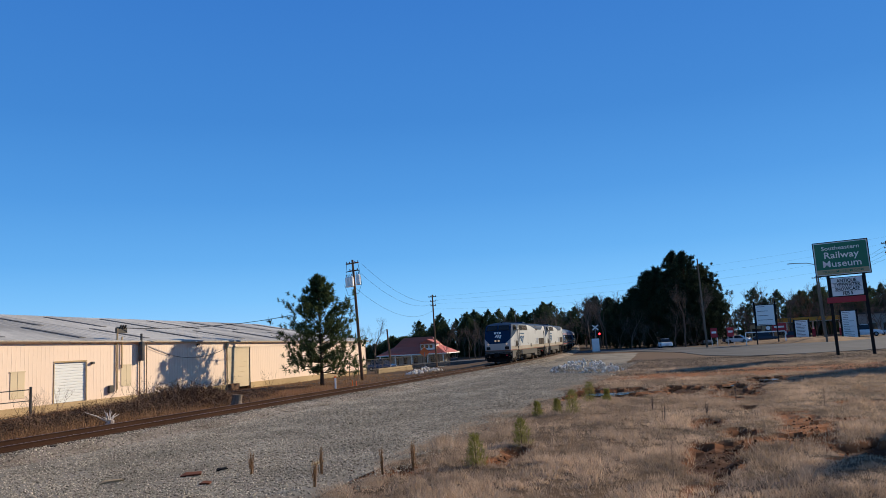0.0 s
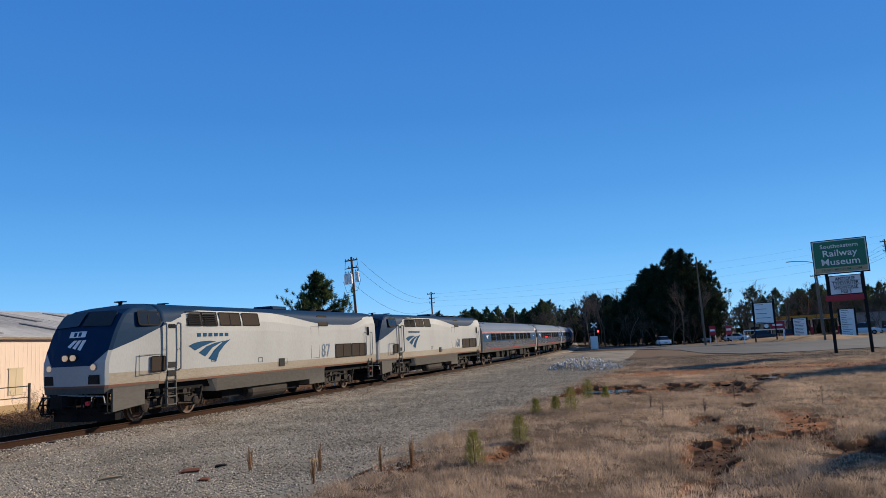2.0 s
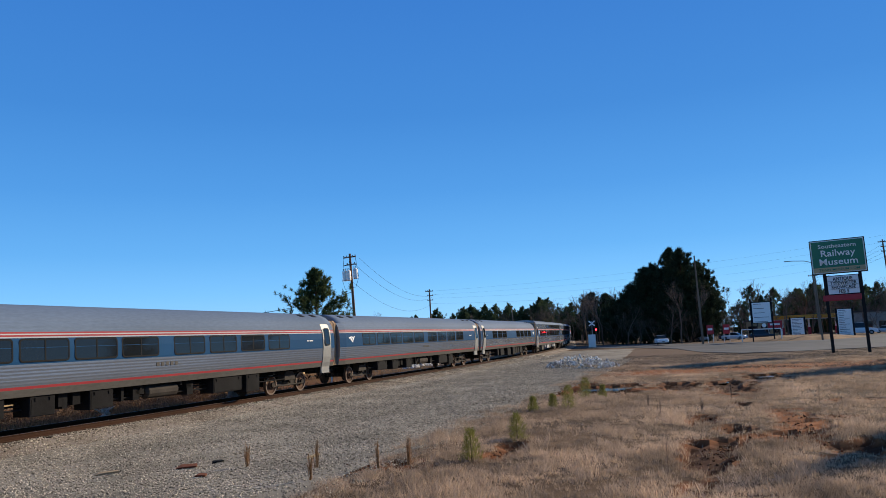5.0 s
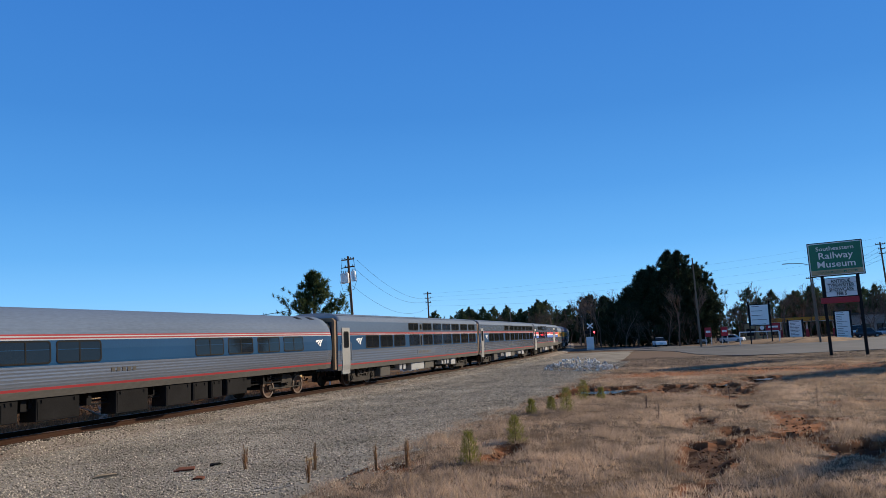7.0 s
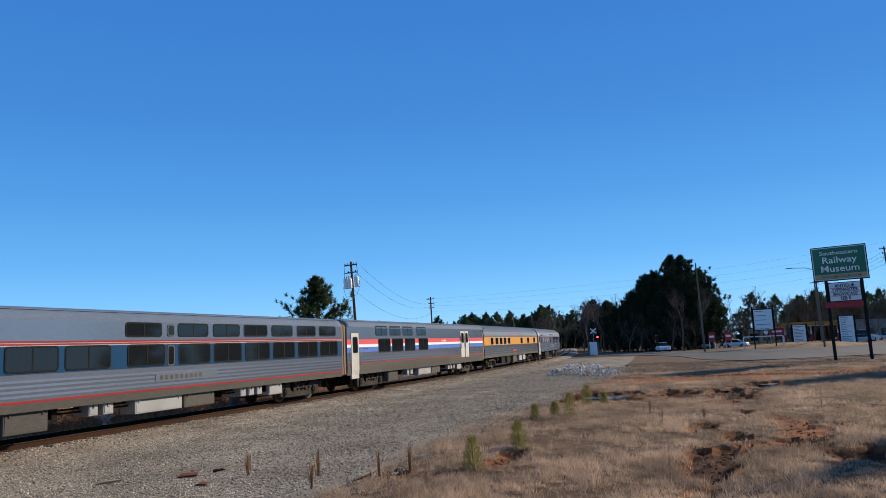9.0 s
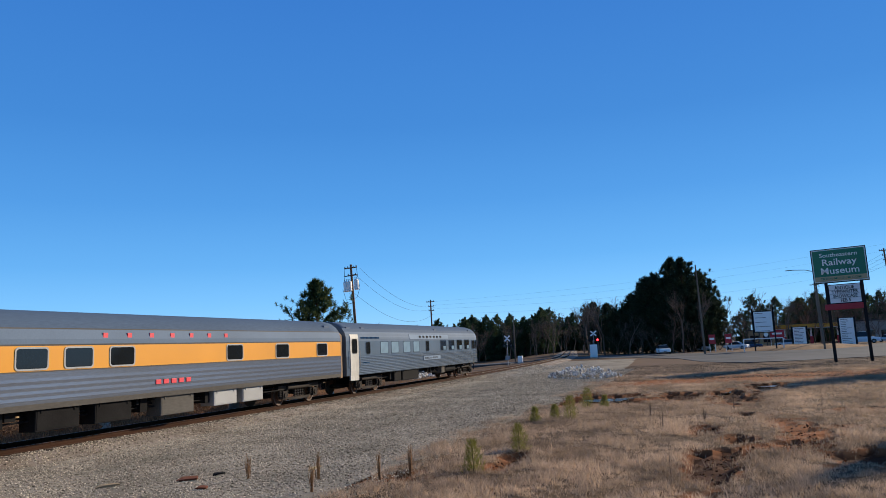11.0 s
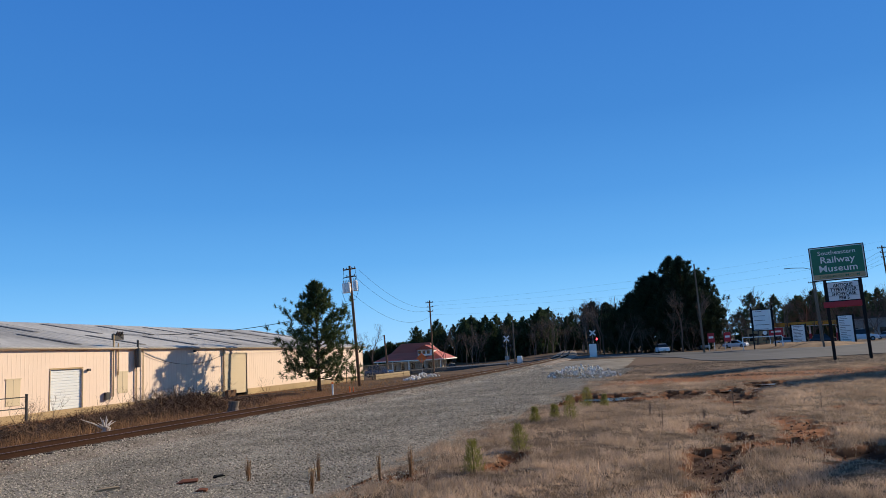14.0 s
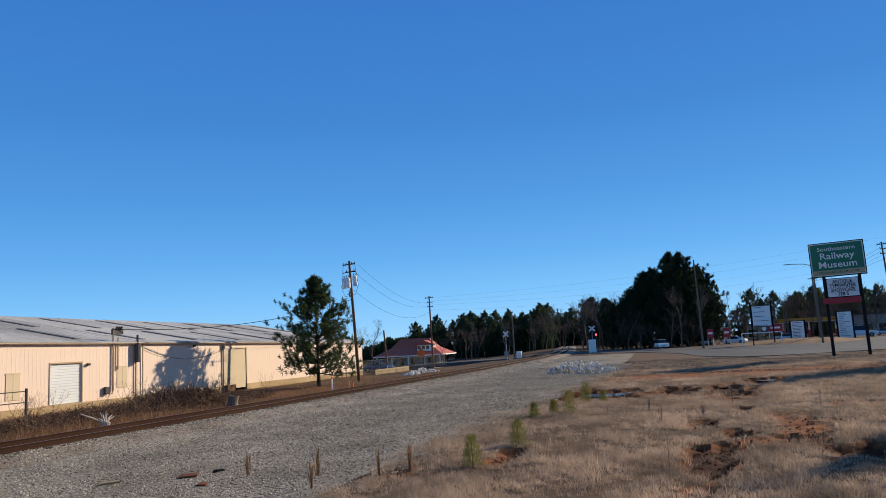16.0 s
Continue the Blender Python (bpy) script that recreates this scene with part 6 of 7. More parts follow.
blades("weedy_verge", tufts, "weed", "dead reddish-brown weeds along the far verge", "weeds", 4, 0.008)

M["bramble"] = material("dark_bramble_stems", (0.165, 0.10, 0.062), 0.85, 0, 2, 0.4, 0, 8, island=0.5)


def thicket(name, spots, label):
    rng = random.Random(77)
    v, f = [], []
    for x, y, r, h, n in spots:
        g = ground_z(x, y)
        for _ in range(n):
            a, q = rng.uniform(0, math.tau), r * rng.random() ** 0.6
            p = Vector((x + q * math.cos(a), y + 1.6 * q * math.sin(a), g))
            top = h * (1 - 0.55 * (q / r) ** 2) * rng.uniform(0.5, 1.1)
            d = Vector((rng.gauss(0, 0.6), rng.gauss(0, 0.6), 1)).normalized()
            pts = [p, p + d * top * 0.6, p + d * top * 0.95 + Vector((rng.gauss(0, 0.3), rng.gauss(0, 0.3), rng.gauss(0, 0.12))), p + d * top * 0.8 + Vector((rng.gauss(0, 0.6), rng.gauss(0, 0.6), rng.gauss(-0.15, 0.2)))]
            w = 0.011
            s = Vector((rng.gauss(0, 1), rng.gauss(0, 1), rng.gauss(0, 0.3))).normalized() * w
            for a3, b3 in zip(pts, pts[1:]):
                i = len(v)
                v += [a3 - s, a3 + s, b3 + s * 0.8, b3 - s * 0.8]
                f.append((i, i + 1, i + 2, i + 3))
            for _k in range(5):
                c = pts[rng.randint(1, 3)] + Vector((rng.gauss(0, 0.12), rng.gauss(0, 0.12), rng.gauss(0, 0.1)))
                e1 = Vector((rng.gauss(0, 1), rng.gauss(0, 1), rng.gauss(0, 1))).normalized() * 0.045
                e2 = Vector((rng.gauss(0, 1), rng.gauss(0, 1), rng.gauss(0, 1))).normalized() * 0.03
                i = len(v)
                v += [c - e1, c + e2, c + e1]
                f.append((i, i + 1, i + 2))
    ob = mesh_part(name, v, f, "bramble")
    return tagged(ob, label, "thicket", kind="stuff")


spots = [(-31.5, 38.0, 2.3, 1.75, 1700), (-30.5, 34, 2.2, 1.15, 1300), (-29.5, 30, 2.4, 1.05, 1300), (-28.5, 26.5, 2.2, 0.95, 1100), (-33, 42, 2.0, 1.0, 600), (-32.0, 46, 1.5, 0.6, 250), (-28, 22.5, 2.2, 0.75, 900), (-27, 18.5, 2.2, 0.7, 700),
         (-32, 26, 2.5, 0.7, 700), (-26.3, 36, 1.0, 0.45, 300), (-36, 34, 2.0, 0.5, 300), (-30, 16, 3.0, 0.6, 500), (-38, 45, 1.4, 0.6, 150), (-26.4, 30, 1.5, 0.5, 400), (-28.0, 41, 1.6, 0.5, 300)]
thicket("bramble_thicket", spots, "tangled dark brown bramble thicket along the warehouse")
# ---- road, crossing and what stands by it ----
bm = bmesh.new()
edge = [(-30, 130), (-21, 124), (-11, 117), (-4, 101), (-1, 84), (3, 77), (8, 77.5), (16.4, 82), (40, 92), (90, 108), (90, 210), (36, 165), (20, 135), (7.6, 128), (-0.8, 128), (-13, 143), (-24, 141), (-30, 142)]
top = [bm.verts.new((x, y, -0.372)) for x, y in edge]
low = [bm.verts.new((x, y, -0.7)) for x, y in edge]
bm.faces.new(top)
for i in range(len(edge)):
    j = (i + 1) % len(edge)
    bm.faces.new((top[i], low[i], low[j], top[j]))
bmesh.ops.recalc_face_normals(bm, faces=bm.faces)
tagged(part("road", bm, "asphalt"), "worn grey asphalt road with a wide apron", "road", kind="structure")
bm = bmesh.new()
loft(bm, [[(-31.5, 119, z), (-31.5, 131, z), (-80, 150, z - 1.4), (-80, 140, z - 1.4)] for z in (-1.2, -0.55)])
tagged(part("side_road", bm, "asphalt"), "grey asphalt road on the far side of the track", "road", kind="structure")
bm = bmesh.new()
loft(bm, [[(-39.6, 48, z), (-35.2, 62, z), (-35.6, 98, z - 0.5), (-39.2, 98, z - 0.5)] for z in (-1.3, -0.74)])
tagged(part("service_lane", bm, "asphalt"), "narrow grey asphalt lane beside the warehouse", "lane", kind="structure")

island = empty("grass_island")
bm = bmesh.new()
rings = []
for f, h in ((1.0, -0.45), (0.85, -0.2), (0.6, 0.12), (0.3, 0.3), (0.05, 0.36)):
    rings.append([(13.5 + 10.5 * f * math.cos(a) * (1 + 0.12 * math.sin(3 * a)), 133 + 9.5 * f * math.sin(a), h + 0.06 * math.sin(5 * a + 9 * f)) for a in [j * math.tau / 40 for j in range(40)]])
loft(bm, rings)
bmesh.ops.recalc_face_normals(bm, faces=bm.faces)
M["drymound"] = material("dry_brown_turf", (0.30, 0.19, 0.105), 0.95, 0, 3, 0.5, 0.6, 6, colour2=(0.14, 0.09, 0.055))
part("turf", bm, "drymound", island)
tagged(island, "low mound of dry brown turf between road and lot", "ground", kind="structure")

# rock pile
rr = random.Random(5)
pile = empty("rock_pile")
rock_meshes = []
for k in range(8):
    bm = bmesh.new()
    bmesh.ops.create_icosphere(bm, subdivisions=1, radius=1)
    for v in bm.verts:
        v.co *= rr.uniform(0.65, 1.15)
        v.co.z *= 0.75
    me = bpy.data.meshes.new("rock")
    bm.to_mesh(me)
    bm.free()
    me.materials.append(M["rock"])
    rock_meshes.append(me)
for k in range(300):
    t, w = rr.uniform(-1, 1), rr.gauss(0, 0.45)
    x, y = -9.4 + 2.75 * t + 0.5 * w, 57.2 - 2.0 * t + 1.6 * w
    h = 0.85 * max(0, 1 - t * t) ** 0.6 * max(0, 1 - w * w)
    r = new("rock", rr.choice(rock_meshes))
    r.parent = pile
    s = rr.uniform(0.07, 0.165)
    r.matrix_basis = pose(x, y, ground_z(x, y) + rr.uniform(0.2, 1.0) * h + 0.05, rr.uniform(0, 360), rr.uniform(0, 360), rr.uniform(0, 360)) @ Matrix.Diagonal((s, s * rr.uniform(0.7, 1.2), s * rr.uniform(0.7, 1.1), 1))
tagged(pile, "low pile of pale broken rock at the edge of the gravel", "rock pile")
mound = empty("rubble_mound")
for k in range(90):
    t, w = rr.uniform(-1, 1), rr.gauss(0, 0.5)
    x, y = -31.0 + 0.6 * w, 78 + 4.5 * t
    r = new("rock", rr.choice(rock_meshes))
    r.parent = mound
    s = rr.uniform(0.12, 0.28)
    r.matrix_basis = pose(x, y, ground_z(x, y) + 0.5 * max(0, 1 - t * t) * max(0, 1 - w * w) * rr.random() + 0.05, rr.uniform(0, 360), rr.uniform(0, 360), 0) @ Matrix.Diagonal((s, s, s * 0.8, 1))
tagged(mound, "small grey rubble mound beside the track", "rubble mound")


# ---- the museum sign ----
def right_of(x, y):
    v = Vector((x, y, 0)).normalized()
    return math.degrees(math.atan2(-v.x, v.y))


M["sign_white"] = material("white_sign_face", (0.86, 0.85, 0.81), 0.5, 0, 2, 0.08, 0)
M["sign_gold"] = material("tan_gold_lettering", (0.50, 0.38, 0.20), 0.5, 0, 2, 0.1, 0)
M["cream"] = material("cream_lettering", (0.86, 0.84, 0.76), 0.5, 0, 2, 0.05, 0)
M["sign_red"] = material("red_sign_rail", (0.42, 0.02, 0.03), 0.5, 0, 2, 0.15, 0)
STAND = Matrix.Rotation(math.pi / 2, 4, "X")     # letters stand upright, read from -y
sign = empty("museum_sign", pose(11.15, 70.7, 0, 0, -0.6, right_of(11.15, 70.7)))
tagged(sign, "large green and cream roadside museum sign on two dark posts", "sign")
for x in (-1.2, 1.5):
    part("post", bbox(x - 0.13, x + 0.13, -0.13, 0.13, -0.75, 6.6, 0.02), "black", sign)
panel = part("cabinet", bbox(-2.13, 2.13, -0.16, 0.16, 6.36, 9.34, 0.03), "black", sign)
part("border", bbox(-2.05, 2.05, -0.20, -0.15, 6.44, 9.26), "cream", panel)
part("face", bbox(-1.98, 1.98, -0.23, -0.19, 6.51, 9.19), "sign_green", panel)
part("band", bbox(-1.98, 1.98, -0.25, -0.22, 6.53, 6.92), "sign_gold", panel)


def sign_text(body, size, z, mat, parent, y, stretch=1.0, x=0.0, bold=0.01):
    return text_part("lettering", body, size, mat, parent, Matrix.Translation((x, y, z)) @ STAND, 0.006, "CENTER", stretch, bold)


sign_text("Southeastern", 0.50, 8.6, "cream", panel, -0.245, 1.1, 0, 0.006)
sign_text("Railway", 0.80, 7.88, "cream", panel, -0.245, 1.1)
sign_text("Museum", 0.80, 7.13, "cream", panel, -0.245, 1.1)
sign_text("TRAIN-MUSEUM.COM", 0.28, 6.62, "sign_green", panel, -0.265, 1.15, 0, 0.004)
part("board", bbox(-1.07, 1.37, -0.10, 0.10, 4.52, 6.2, 0.02), "black", sign)
board = part("message_panel", bbox(-1.03, 1.33, -0.14, -0.09, 4.6, 6.14), "sign_white", sign, "white changeable message panel with black letters")
for body, z in (("ANTIQUE", 5.76), ("TYPEWRITER", 5.40), ("SHOWCASE", 5.03), ("FEB 5", 4.67)):
    sign_text(body, 0.40, z, "black", board, -0.15, 0.86, 0.15, 0.022)
for z in (4.99, 5.36, 5.72):
    part("letter_track", bbox(-1.02, 1.32, -0.155, -0.135, z - 0.01, z + 0.01), "galv", board)
part("red_rail", bbox(-1.5, 1.42, -0.17, 0.17, 4.02, 4.52, 0.03), "sign_red", sign)


def board_sign(x, y, w, z0, z1, rows, label, post_mat="black", arch=False):
    s = empty("notice_sign", pose(x, y, ground_z(x, y), 0, 0, right_of(x, y)))
    for sx in (-w / 2 - 0.1, w / 2 + 0.1):
        part("post", bbox(sx - 0.1, sx + 0.1, -0.1, 0.1, -0.3, z1 + (0.5 if arch else 0.1), 0.02), post_mat, s)
    f = part("frame", bbox(-w / 2, w / 2, -0.12, 0.12, z0, z1, 0.02), post_mat, s)
    p = part("panel", bbox(-w / 2 + 0.12, w / 2 - 0.12, -0.16, -0.11, z0 + 0.12, z1 - 0.12), "sign_white", s)
    rnd = random.Random(int(x * 10))
    for k in range(rows):
        zz = z1 - 0.35 - (z1 - z0 - 0.6) * k / max(1, rows - 1)
        part("text_bar", bbox(-w / 2 + 0.3, -w / 2 + 0.3 + (w - 0.7) * rnd.uniform(0.45, 1), -0.175, -0.15, zz - 0.035, zz + 0.035), "grime", p)
    return tagged(s, label, "sign")


big = board_sign(8.2, 127, 2.9, 2.9, 6.3, 5, "tall white notice sign with black posts by the road", arch=True)
bm = bmesh.new()
disc(bm, (0.2, -0.14, 2.55), 0.32, 0.1, 18, "y")
part("round_emblem", bm, "sign_white", big)
for x in (-3.2, 2.6):
    part("side_post", bbox(x - 0.08, x + 0.08, -0.08, 0.08, -0.3, 1.9), "sign_white", big)
part("top_bar", bbox(-3.2, 2.6, -0.07, 0.07, 1.9, 2.05), "sign_white", big)
board_sign(15.2, 146, 2.3, 0.3, 3.7, 12, "white tenant directory sign in a black frame")
board_sign(23.5, 150, 2.5, 0.0, 5.0, 15, "white tenant directory sign in a tall black frame")
for x, y, w, h in ((0.3, 136, 1.1, 3.0), (3.0, 138, 1.1, 3.0), (12.6, 160, 2.6, 3.4)):
    s = empty("red_sign", pose(x, y, ground_z(x, y), 0, 0, right_of(x, y)))
    for sx in (-w / 2 + 0.1, w / 2 - 0.1):
        part("leg", bbox(sx - 0.05, sx + 0.05, -0.05, 0.05, -0.2, h - 0.2), "sign_white", s)
    p = part("panel", bbox(-w / 2, w / 2, -0.08, 0.08, h - 1.6, h, 0.02), "sign_red", s)
    part("text_bar", bbox(-w * 0.35, w * 0.35, -0.1, -0.07, h - 0.9, h - 0.55), "sign_white", p)
    tagged(s, "small red and white roadside sign on two legs", "sign", "small red signs")


# ---- poles and wires ----
def wire(a, b, sag, r=0.013, name="power_line", n=14):
    bm = bmesh.new()
    a, b = Vector(a), Vector(b)
    tube(bm, [a.lerp(b, k / n) - Vector((0, 0, sag * 4 * (k / n) * (1 - k / n))) for k in range(n + 1)], r, 5)
    return tagged(part(name, bm, "rubber"), "thin black overhead power line between poles", "power line", "overhead lines")


def utility_pole(x, y, h, lean=(0, 0), arms=1, transformers=False, mat="pole", label="brown wooden utility pole with a crossarm"):
    g = ground_z(x, y)
    p = empty("utility_pole", pose(x, y, g, lean[1], lean[0], 0))
    bm = bmesh.new()
    tube(bm, [(0, 0, -0.4), (0, 0, h * 0.5), (0, 0, h)], [0.17, 0.14, 0.11], 10)
    part("shaft", bm, mat, p)
    for k in range(arms):
        z = h - 0.35 - 0.75 * k
        a = part("crossarm", bbox(-0.7 if k == 0 else -0.4, 0.7 if k == 0 else 0.6, -0.14, -0.04, z - 0.06, z + 0.06, 0.01), mat, p)
        for sx in ((-0.62, -0.3, 0.3, 0.62) if k == 0 else (-0.32, 0.5)):
            bm = bmesh.new()
            tube(bm, [(sx, -0.09, z + 0.06), (sx, -0.09, z + 0.14), (sx, -0.09, z + 0.2)], [0.03, 0.06, 0.035], 8)
            part("insulator", bm, "grime", a)
    if transformers:
        for sx, sz in ((-0.55, 0.0), (-0.15, 0.0), (0.62, 0.1)):
            bm = bmesh.new()
            z = h - 2.7 + sz
            tube(bm, [(sx, -0.32, z), (sx, -0.32, z + 0.05), (sx, -0.32, z + 0.95), (sx, -0.32, z + 1.05)], [0.2, 0.24, 0.24, 0.12], 14)
            tr = part("transformer", bm, "sign_white", p, "grey can transformer")
            bm = bmesh.new()
            for d in (-0.1, 0.1):
                tube(bm, [(sx + d, -0.32, z + 1.0), (sx + d, -0.32, z + 1.25)], 0.035, 6)
            part("bushing", bm, "grime", tr)
        bm = bmesh.new()
        tube(bm, [(-0.62, -0.1, h - 0.3), (-0.7, -0.25, h - 1.3), (-0.6, -0.3, h - 1.5)], 0.02, 5)
        tube(bm, [(0.62, -0.1, h - 0.3), (0.95, -0.3, h - 2.5), (0.5, -0.2, h - 3.4), (-0.7, -0.15, h - 3.5), (-0.95, -0.25, h - 2.4)], 0.02, 5)
        tube(bm, [(0.2, -0.12, h - 1.1), (0.7, -0.15, h - 1.15)], 0.04, 6)
        tube(bm, [(-0.2, -0.12, h - 1.1), (-0.7, -0.15, h - 1.15)], 0.04, 6)
        part("jumper_cable", bm, "rubber", p)
    return tagged(p, label, "utility pole")


utility_pole(-32.3, 64.8, 11.85, (-3.0, 0), 2, True, label="leaning brown wooden utility pole with grey transformers")
utility_pole(-43.5, 115, 12.2, (-0.8, 0), 3, label="brown wooden utility pole with short crossarms")
utility_pole(-45.5, 101, 6.2, (-4, 0), 0, label="short leaning grey wooden pole")
utility_pole(-0.9, 122, 14.0, (-1.0, 0), 0, label="tall bare grey wooden pole by the road", mat="greywood")
utility_pole(17.0, 132, 10.6, (-1.5, 0), 1, label="grey wooden utility pole by the road", mat="greywood")
utility_pole(27.5, 131, 15.2, (-2, 0), 3, label="wooden utility pole with wires at the road")
utility_pole(-37.5, 146, 9.0, (0, 0), 0, label="thin grey pole beyond the crossing", mat="greywood")
lp = empty("street_lamp", pose(15.9, 122, ground_z(15.9, 122), 0, -1.2, 0))
bm = bmesh.new()
tube(bm, [(0, 0, -0.3), (0, 0, 12.2)], [0.15, 0.1], 10)
part("pole", bm, "greywood", lp)
bm = bmesh.new()
tube(bm, [(0, 0, 11.6), (-1.2, 0, 12.0), (-3.0, 0, 12.15)], 0.05, 6)
part("arm", bm, "galv", lp)
bm = bmesh.new()
loft(bm, [[(-3.9 + 0.9 * k, y, 12.1 + z) for y, z in ((-0.14, -0.02), (0.14, -0.02), (0.1, 0.1), (-0.1, 0.1))] for k in (0, 1)])
part("lamp_head", bm, "galv", lp)
tagged(lp, "street lamp on a grey wooden pole with a long arm", "street lamp")
top1 = (-32.9, 64.8, 10.55)
for dx, dz, sag in ((1.0, 0.0, 1.6), (0.5, -0.6, 1.8), (0.3, -2.4, 2.0)):
    wire((top1[0] + dx, top1[1], top1[2] + dz), (-43.5 + dx, 115, 9.7 + dz * 0.6), sag)
wire((-32.6, 64.7, 7.25), (WALL_X + 0.2, 41.7, 4.6), 0.9, 0.025, "service_drop")
wire((WALL_X + 0.1, 44.4, 3.2), (WALL_X + 0.1, 53.8, 2.9), 0.8, 0.015, "wall_cable")
for k, (z0, z1) in enumerate(((10.3, 21.5), (9.7, 20.0), (9.1, 18.2), (8.2, 16.5))):
    wire((-43.2, 115, z0), (27.5, 131, z1 * 0.72), 1.0 + 0.2 * k, 0.006)
for k in range(4):
    wire((27.5, 131, 14.6 - 0.7 * k), (70, 118, 15.5 - 0.7 * k), 0.9, 0.011)
    wire((17.0, 132, 9.9 - 0.15 * k), (27.5, 131, 14.4 - 0.7 * k), 0.5, 0.014)


# ---- level crossing signals ----
def crossing_signal(x, y, turn, lit, label):
    g = ground_z(x, y)
    s = empty("crossing_signal", pose(x, y, g, 0, 0, turn))
    bm = bmesh.new()
    tube(bm, [(0, 0, -0.3), (0, 0, 4.6)], 0.07, 8)
    part("mast", bm, "galv", s)
    for a in (40, -40):
        bm = bbox(-0.65, 0.65, -0.11, -0.08, -0.11, 0.11)
        bmesh.ops.transform(bm, matrix=pose(0, 0, 4.2, 0, a, 0), verts=bm.verts)
        part("crossbuck_blade", bm, "sign_white", s)
    part("cross_arm", bbox(-0.75, 0.75, -0.06, 0.0, 3.05, 3.15), "black", s)
    for k, sx in enumerate((-0.65, 0.65)):
        bm = bmesh.new()
        disc(bm, (sx, -0.1, 3.1), 0.3, 0.05, 18, "y")
        r = part("signal_backing", bm, "black", s)
        bm = bmesh.new()
        disc(bm, (sx, -0.15, 3.1), 0.15, 0.05, 14, "y")
        part("signal_lens", bm, "redlamp" if lit and k == 1 else "glass", r)
    bm = bmesh.new()
    box(bm, -0.25, 0.25, -0.2, 0.3, 0.9, 1.5)
    part("gate_motor", bm, "galv", s)
    return tagged(s, label, "crossing signal")


crossing_signal(-19.0, 129, 14, True, "crossing signal with a lit red lamp and crossbuck")
crossing_signal(-30.0, 112, 50, False, "white crossbuck crossing signal beside the far side of the track")
for x, y, w, h in ((-18.9, 127.5, 1.25, 2.3), (-29.0, 116, 0.75, 1.2)):
    c = empty("relay_cabinet", pose(x, y, ground_z(x, y), 0, 0, 8))
    part("case", bbox(-w / 2, w / 2, -0.5, 0.5, 0.12, h, 0.03), "sign_white", c)
    part("plinth", bbox(-w / 2 - 0.1, w / 2 + 0.1, -0.6, 0.6, -0.4, 0.12), "concrete", c)
    part("door", bbox(-w / 2 + 0.1, w / 2 - 0.1, -0.54, -0.49, 0.25, h - 0.15, 0.01), "sign_white", c)
    tagged(c, "pale metal relay cabinet on a concrete plinth by the crossing", "relay cabinet", "crossing cabinets")

# ---- station ----
M["rooftile"] = material("red_metal_roof", (0.46, 0.085, 0.042), 0.6, 0, 2, 0.3, 0.1, 10, stretch=(1, 4, 1))
st = empty("station_house", pose(-57.5, 142, ground_z(-57.5, 142), 0, 0, 6))
tagged(st, "old railway station with a wide red hipped roof", "station")
bm = bmesh.new()
loft(bm, [[(-4.8, -4, -0.3), (4.8, -4, -0.3), (4.8, 4, -0.3), (-4.8, 4, -0.3)], [(-4.8, -4, 3.0), (4.8, -4, 3.0), (4.8, 4, 3.0), (-4.8, 4, 3.0)]])
part("wall", bm, "concrete", st)
bm = bmesh.new()
E0 = [(-7.2, -6), (7.2, -6), (7.2, 6), (-7.2, 6)]
ridge = [(-3.1, 0), (3.1, 0)]
mid = [(-4.6, -2.6), (4.6, -2.6), (4.6, 2.6), (-4.6, 2.6)]
b0 = [bm.verts.new((x, y, 2.85)) for x, y in E0]
b1 = [bm.verts.new((x, y, 3.0)) for x, y in E0]
b2 = [bm.verts.new((x, y, 4.5)) for x, y in mid]
r = [bm.verts.new((x, y, 6.4)) for x, y in ridge]
bm.faces.new(b0[::-1])
for i in range(4):
    j = (i + 1) % 4
    bm.faces.new((b0[i], b0[j], b1[j], b1[i]))
    bm.faces.new((b1[i], b1[j], b2[j], b2[i]))
for f in ((b2[0], b2[1], r[1], r[0]), (b2[1], b2[2], r[1]), (b2[2], b2[3], r[0], r[1]), (b2[3], b2[0], r[0])):
    bm.faces.new(f)
bmesh.ops.recalc_face_normals(bm, faces=bm.faces)
part("roof", bm, "rooftile", st)
bm = bmesh.new()
for a, b in ((0, 1), (1, 2)):
    (xa, ya), (xb, yb) = E0[a], E0[b]
    tube(bm, [(xa, ya, 2.92), (xb, yb, 2.92)], 0.14, 4)
part("eave_trim", bm, "cream", st)
dm = part("dormer", bbox(1.6, 4.6, -4.3, -1.0, 3.6, 5.0, 0.03), "cream", st)
bm = bmesh.new()
loft(bm, [[(1.2, y, 4.95), (3.1, y, 5.9), (5.0, y, 4.95)] for y in (-4.7, -0.6)])
part("dormer_roof", bm, "rooftile", dm)
for x in (2.0, 2.9, 3.8):
    part("window_pane", bbox(x - 0.3, x + 0.3, -4.34, -4.29, 4.1, 4.75), "glass", dm)
for x in (-3.6, -1.8, 0.4, 2.6, 4.0):
    part("window_pane", bbox(x - 0.4, x + 0.4, -4.05, -3.98, 1.0, 2.4), "glass", st)
for x in (-6.6, -3.4, 0, 3.4, 6.6):
    bm = bbox(x - 0.12, x + 0.12, -5.7, -5.46, -0.3, 2.9)
    part("porch_post", bm, "cream", st)

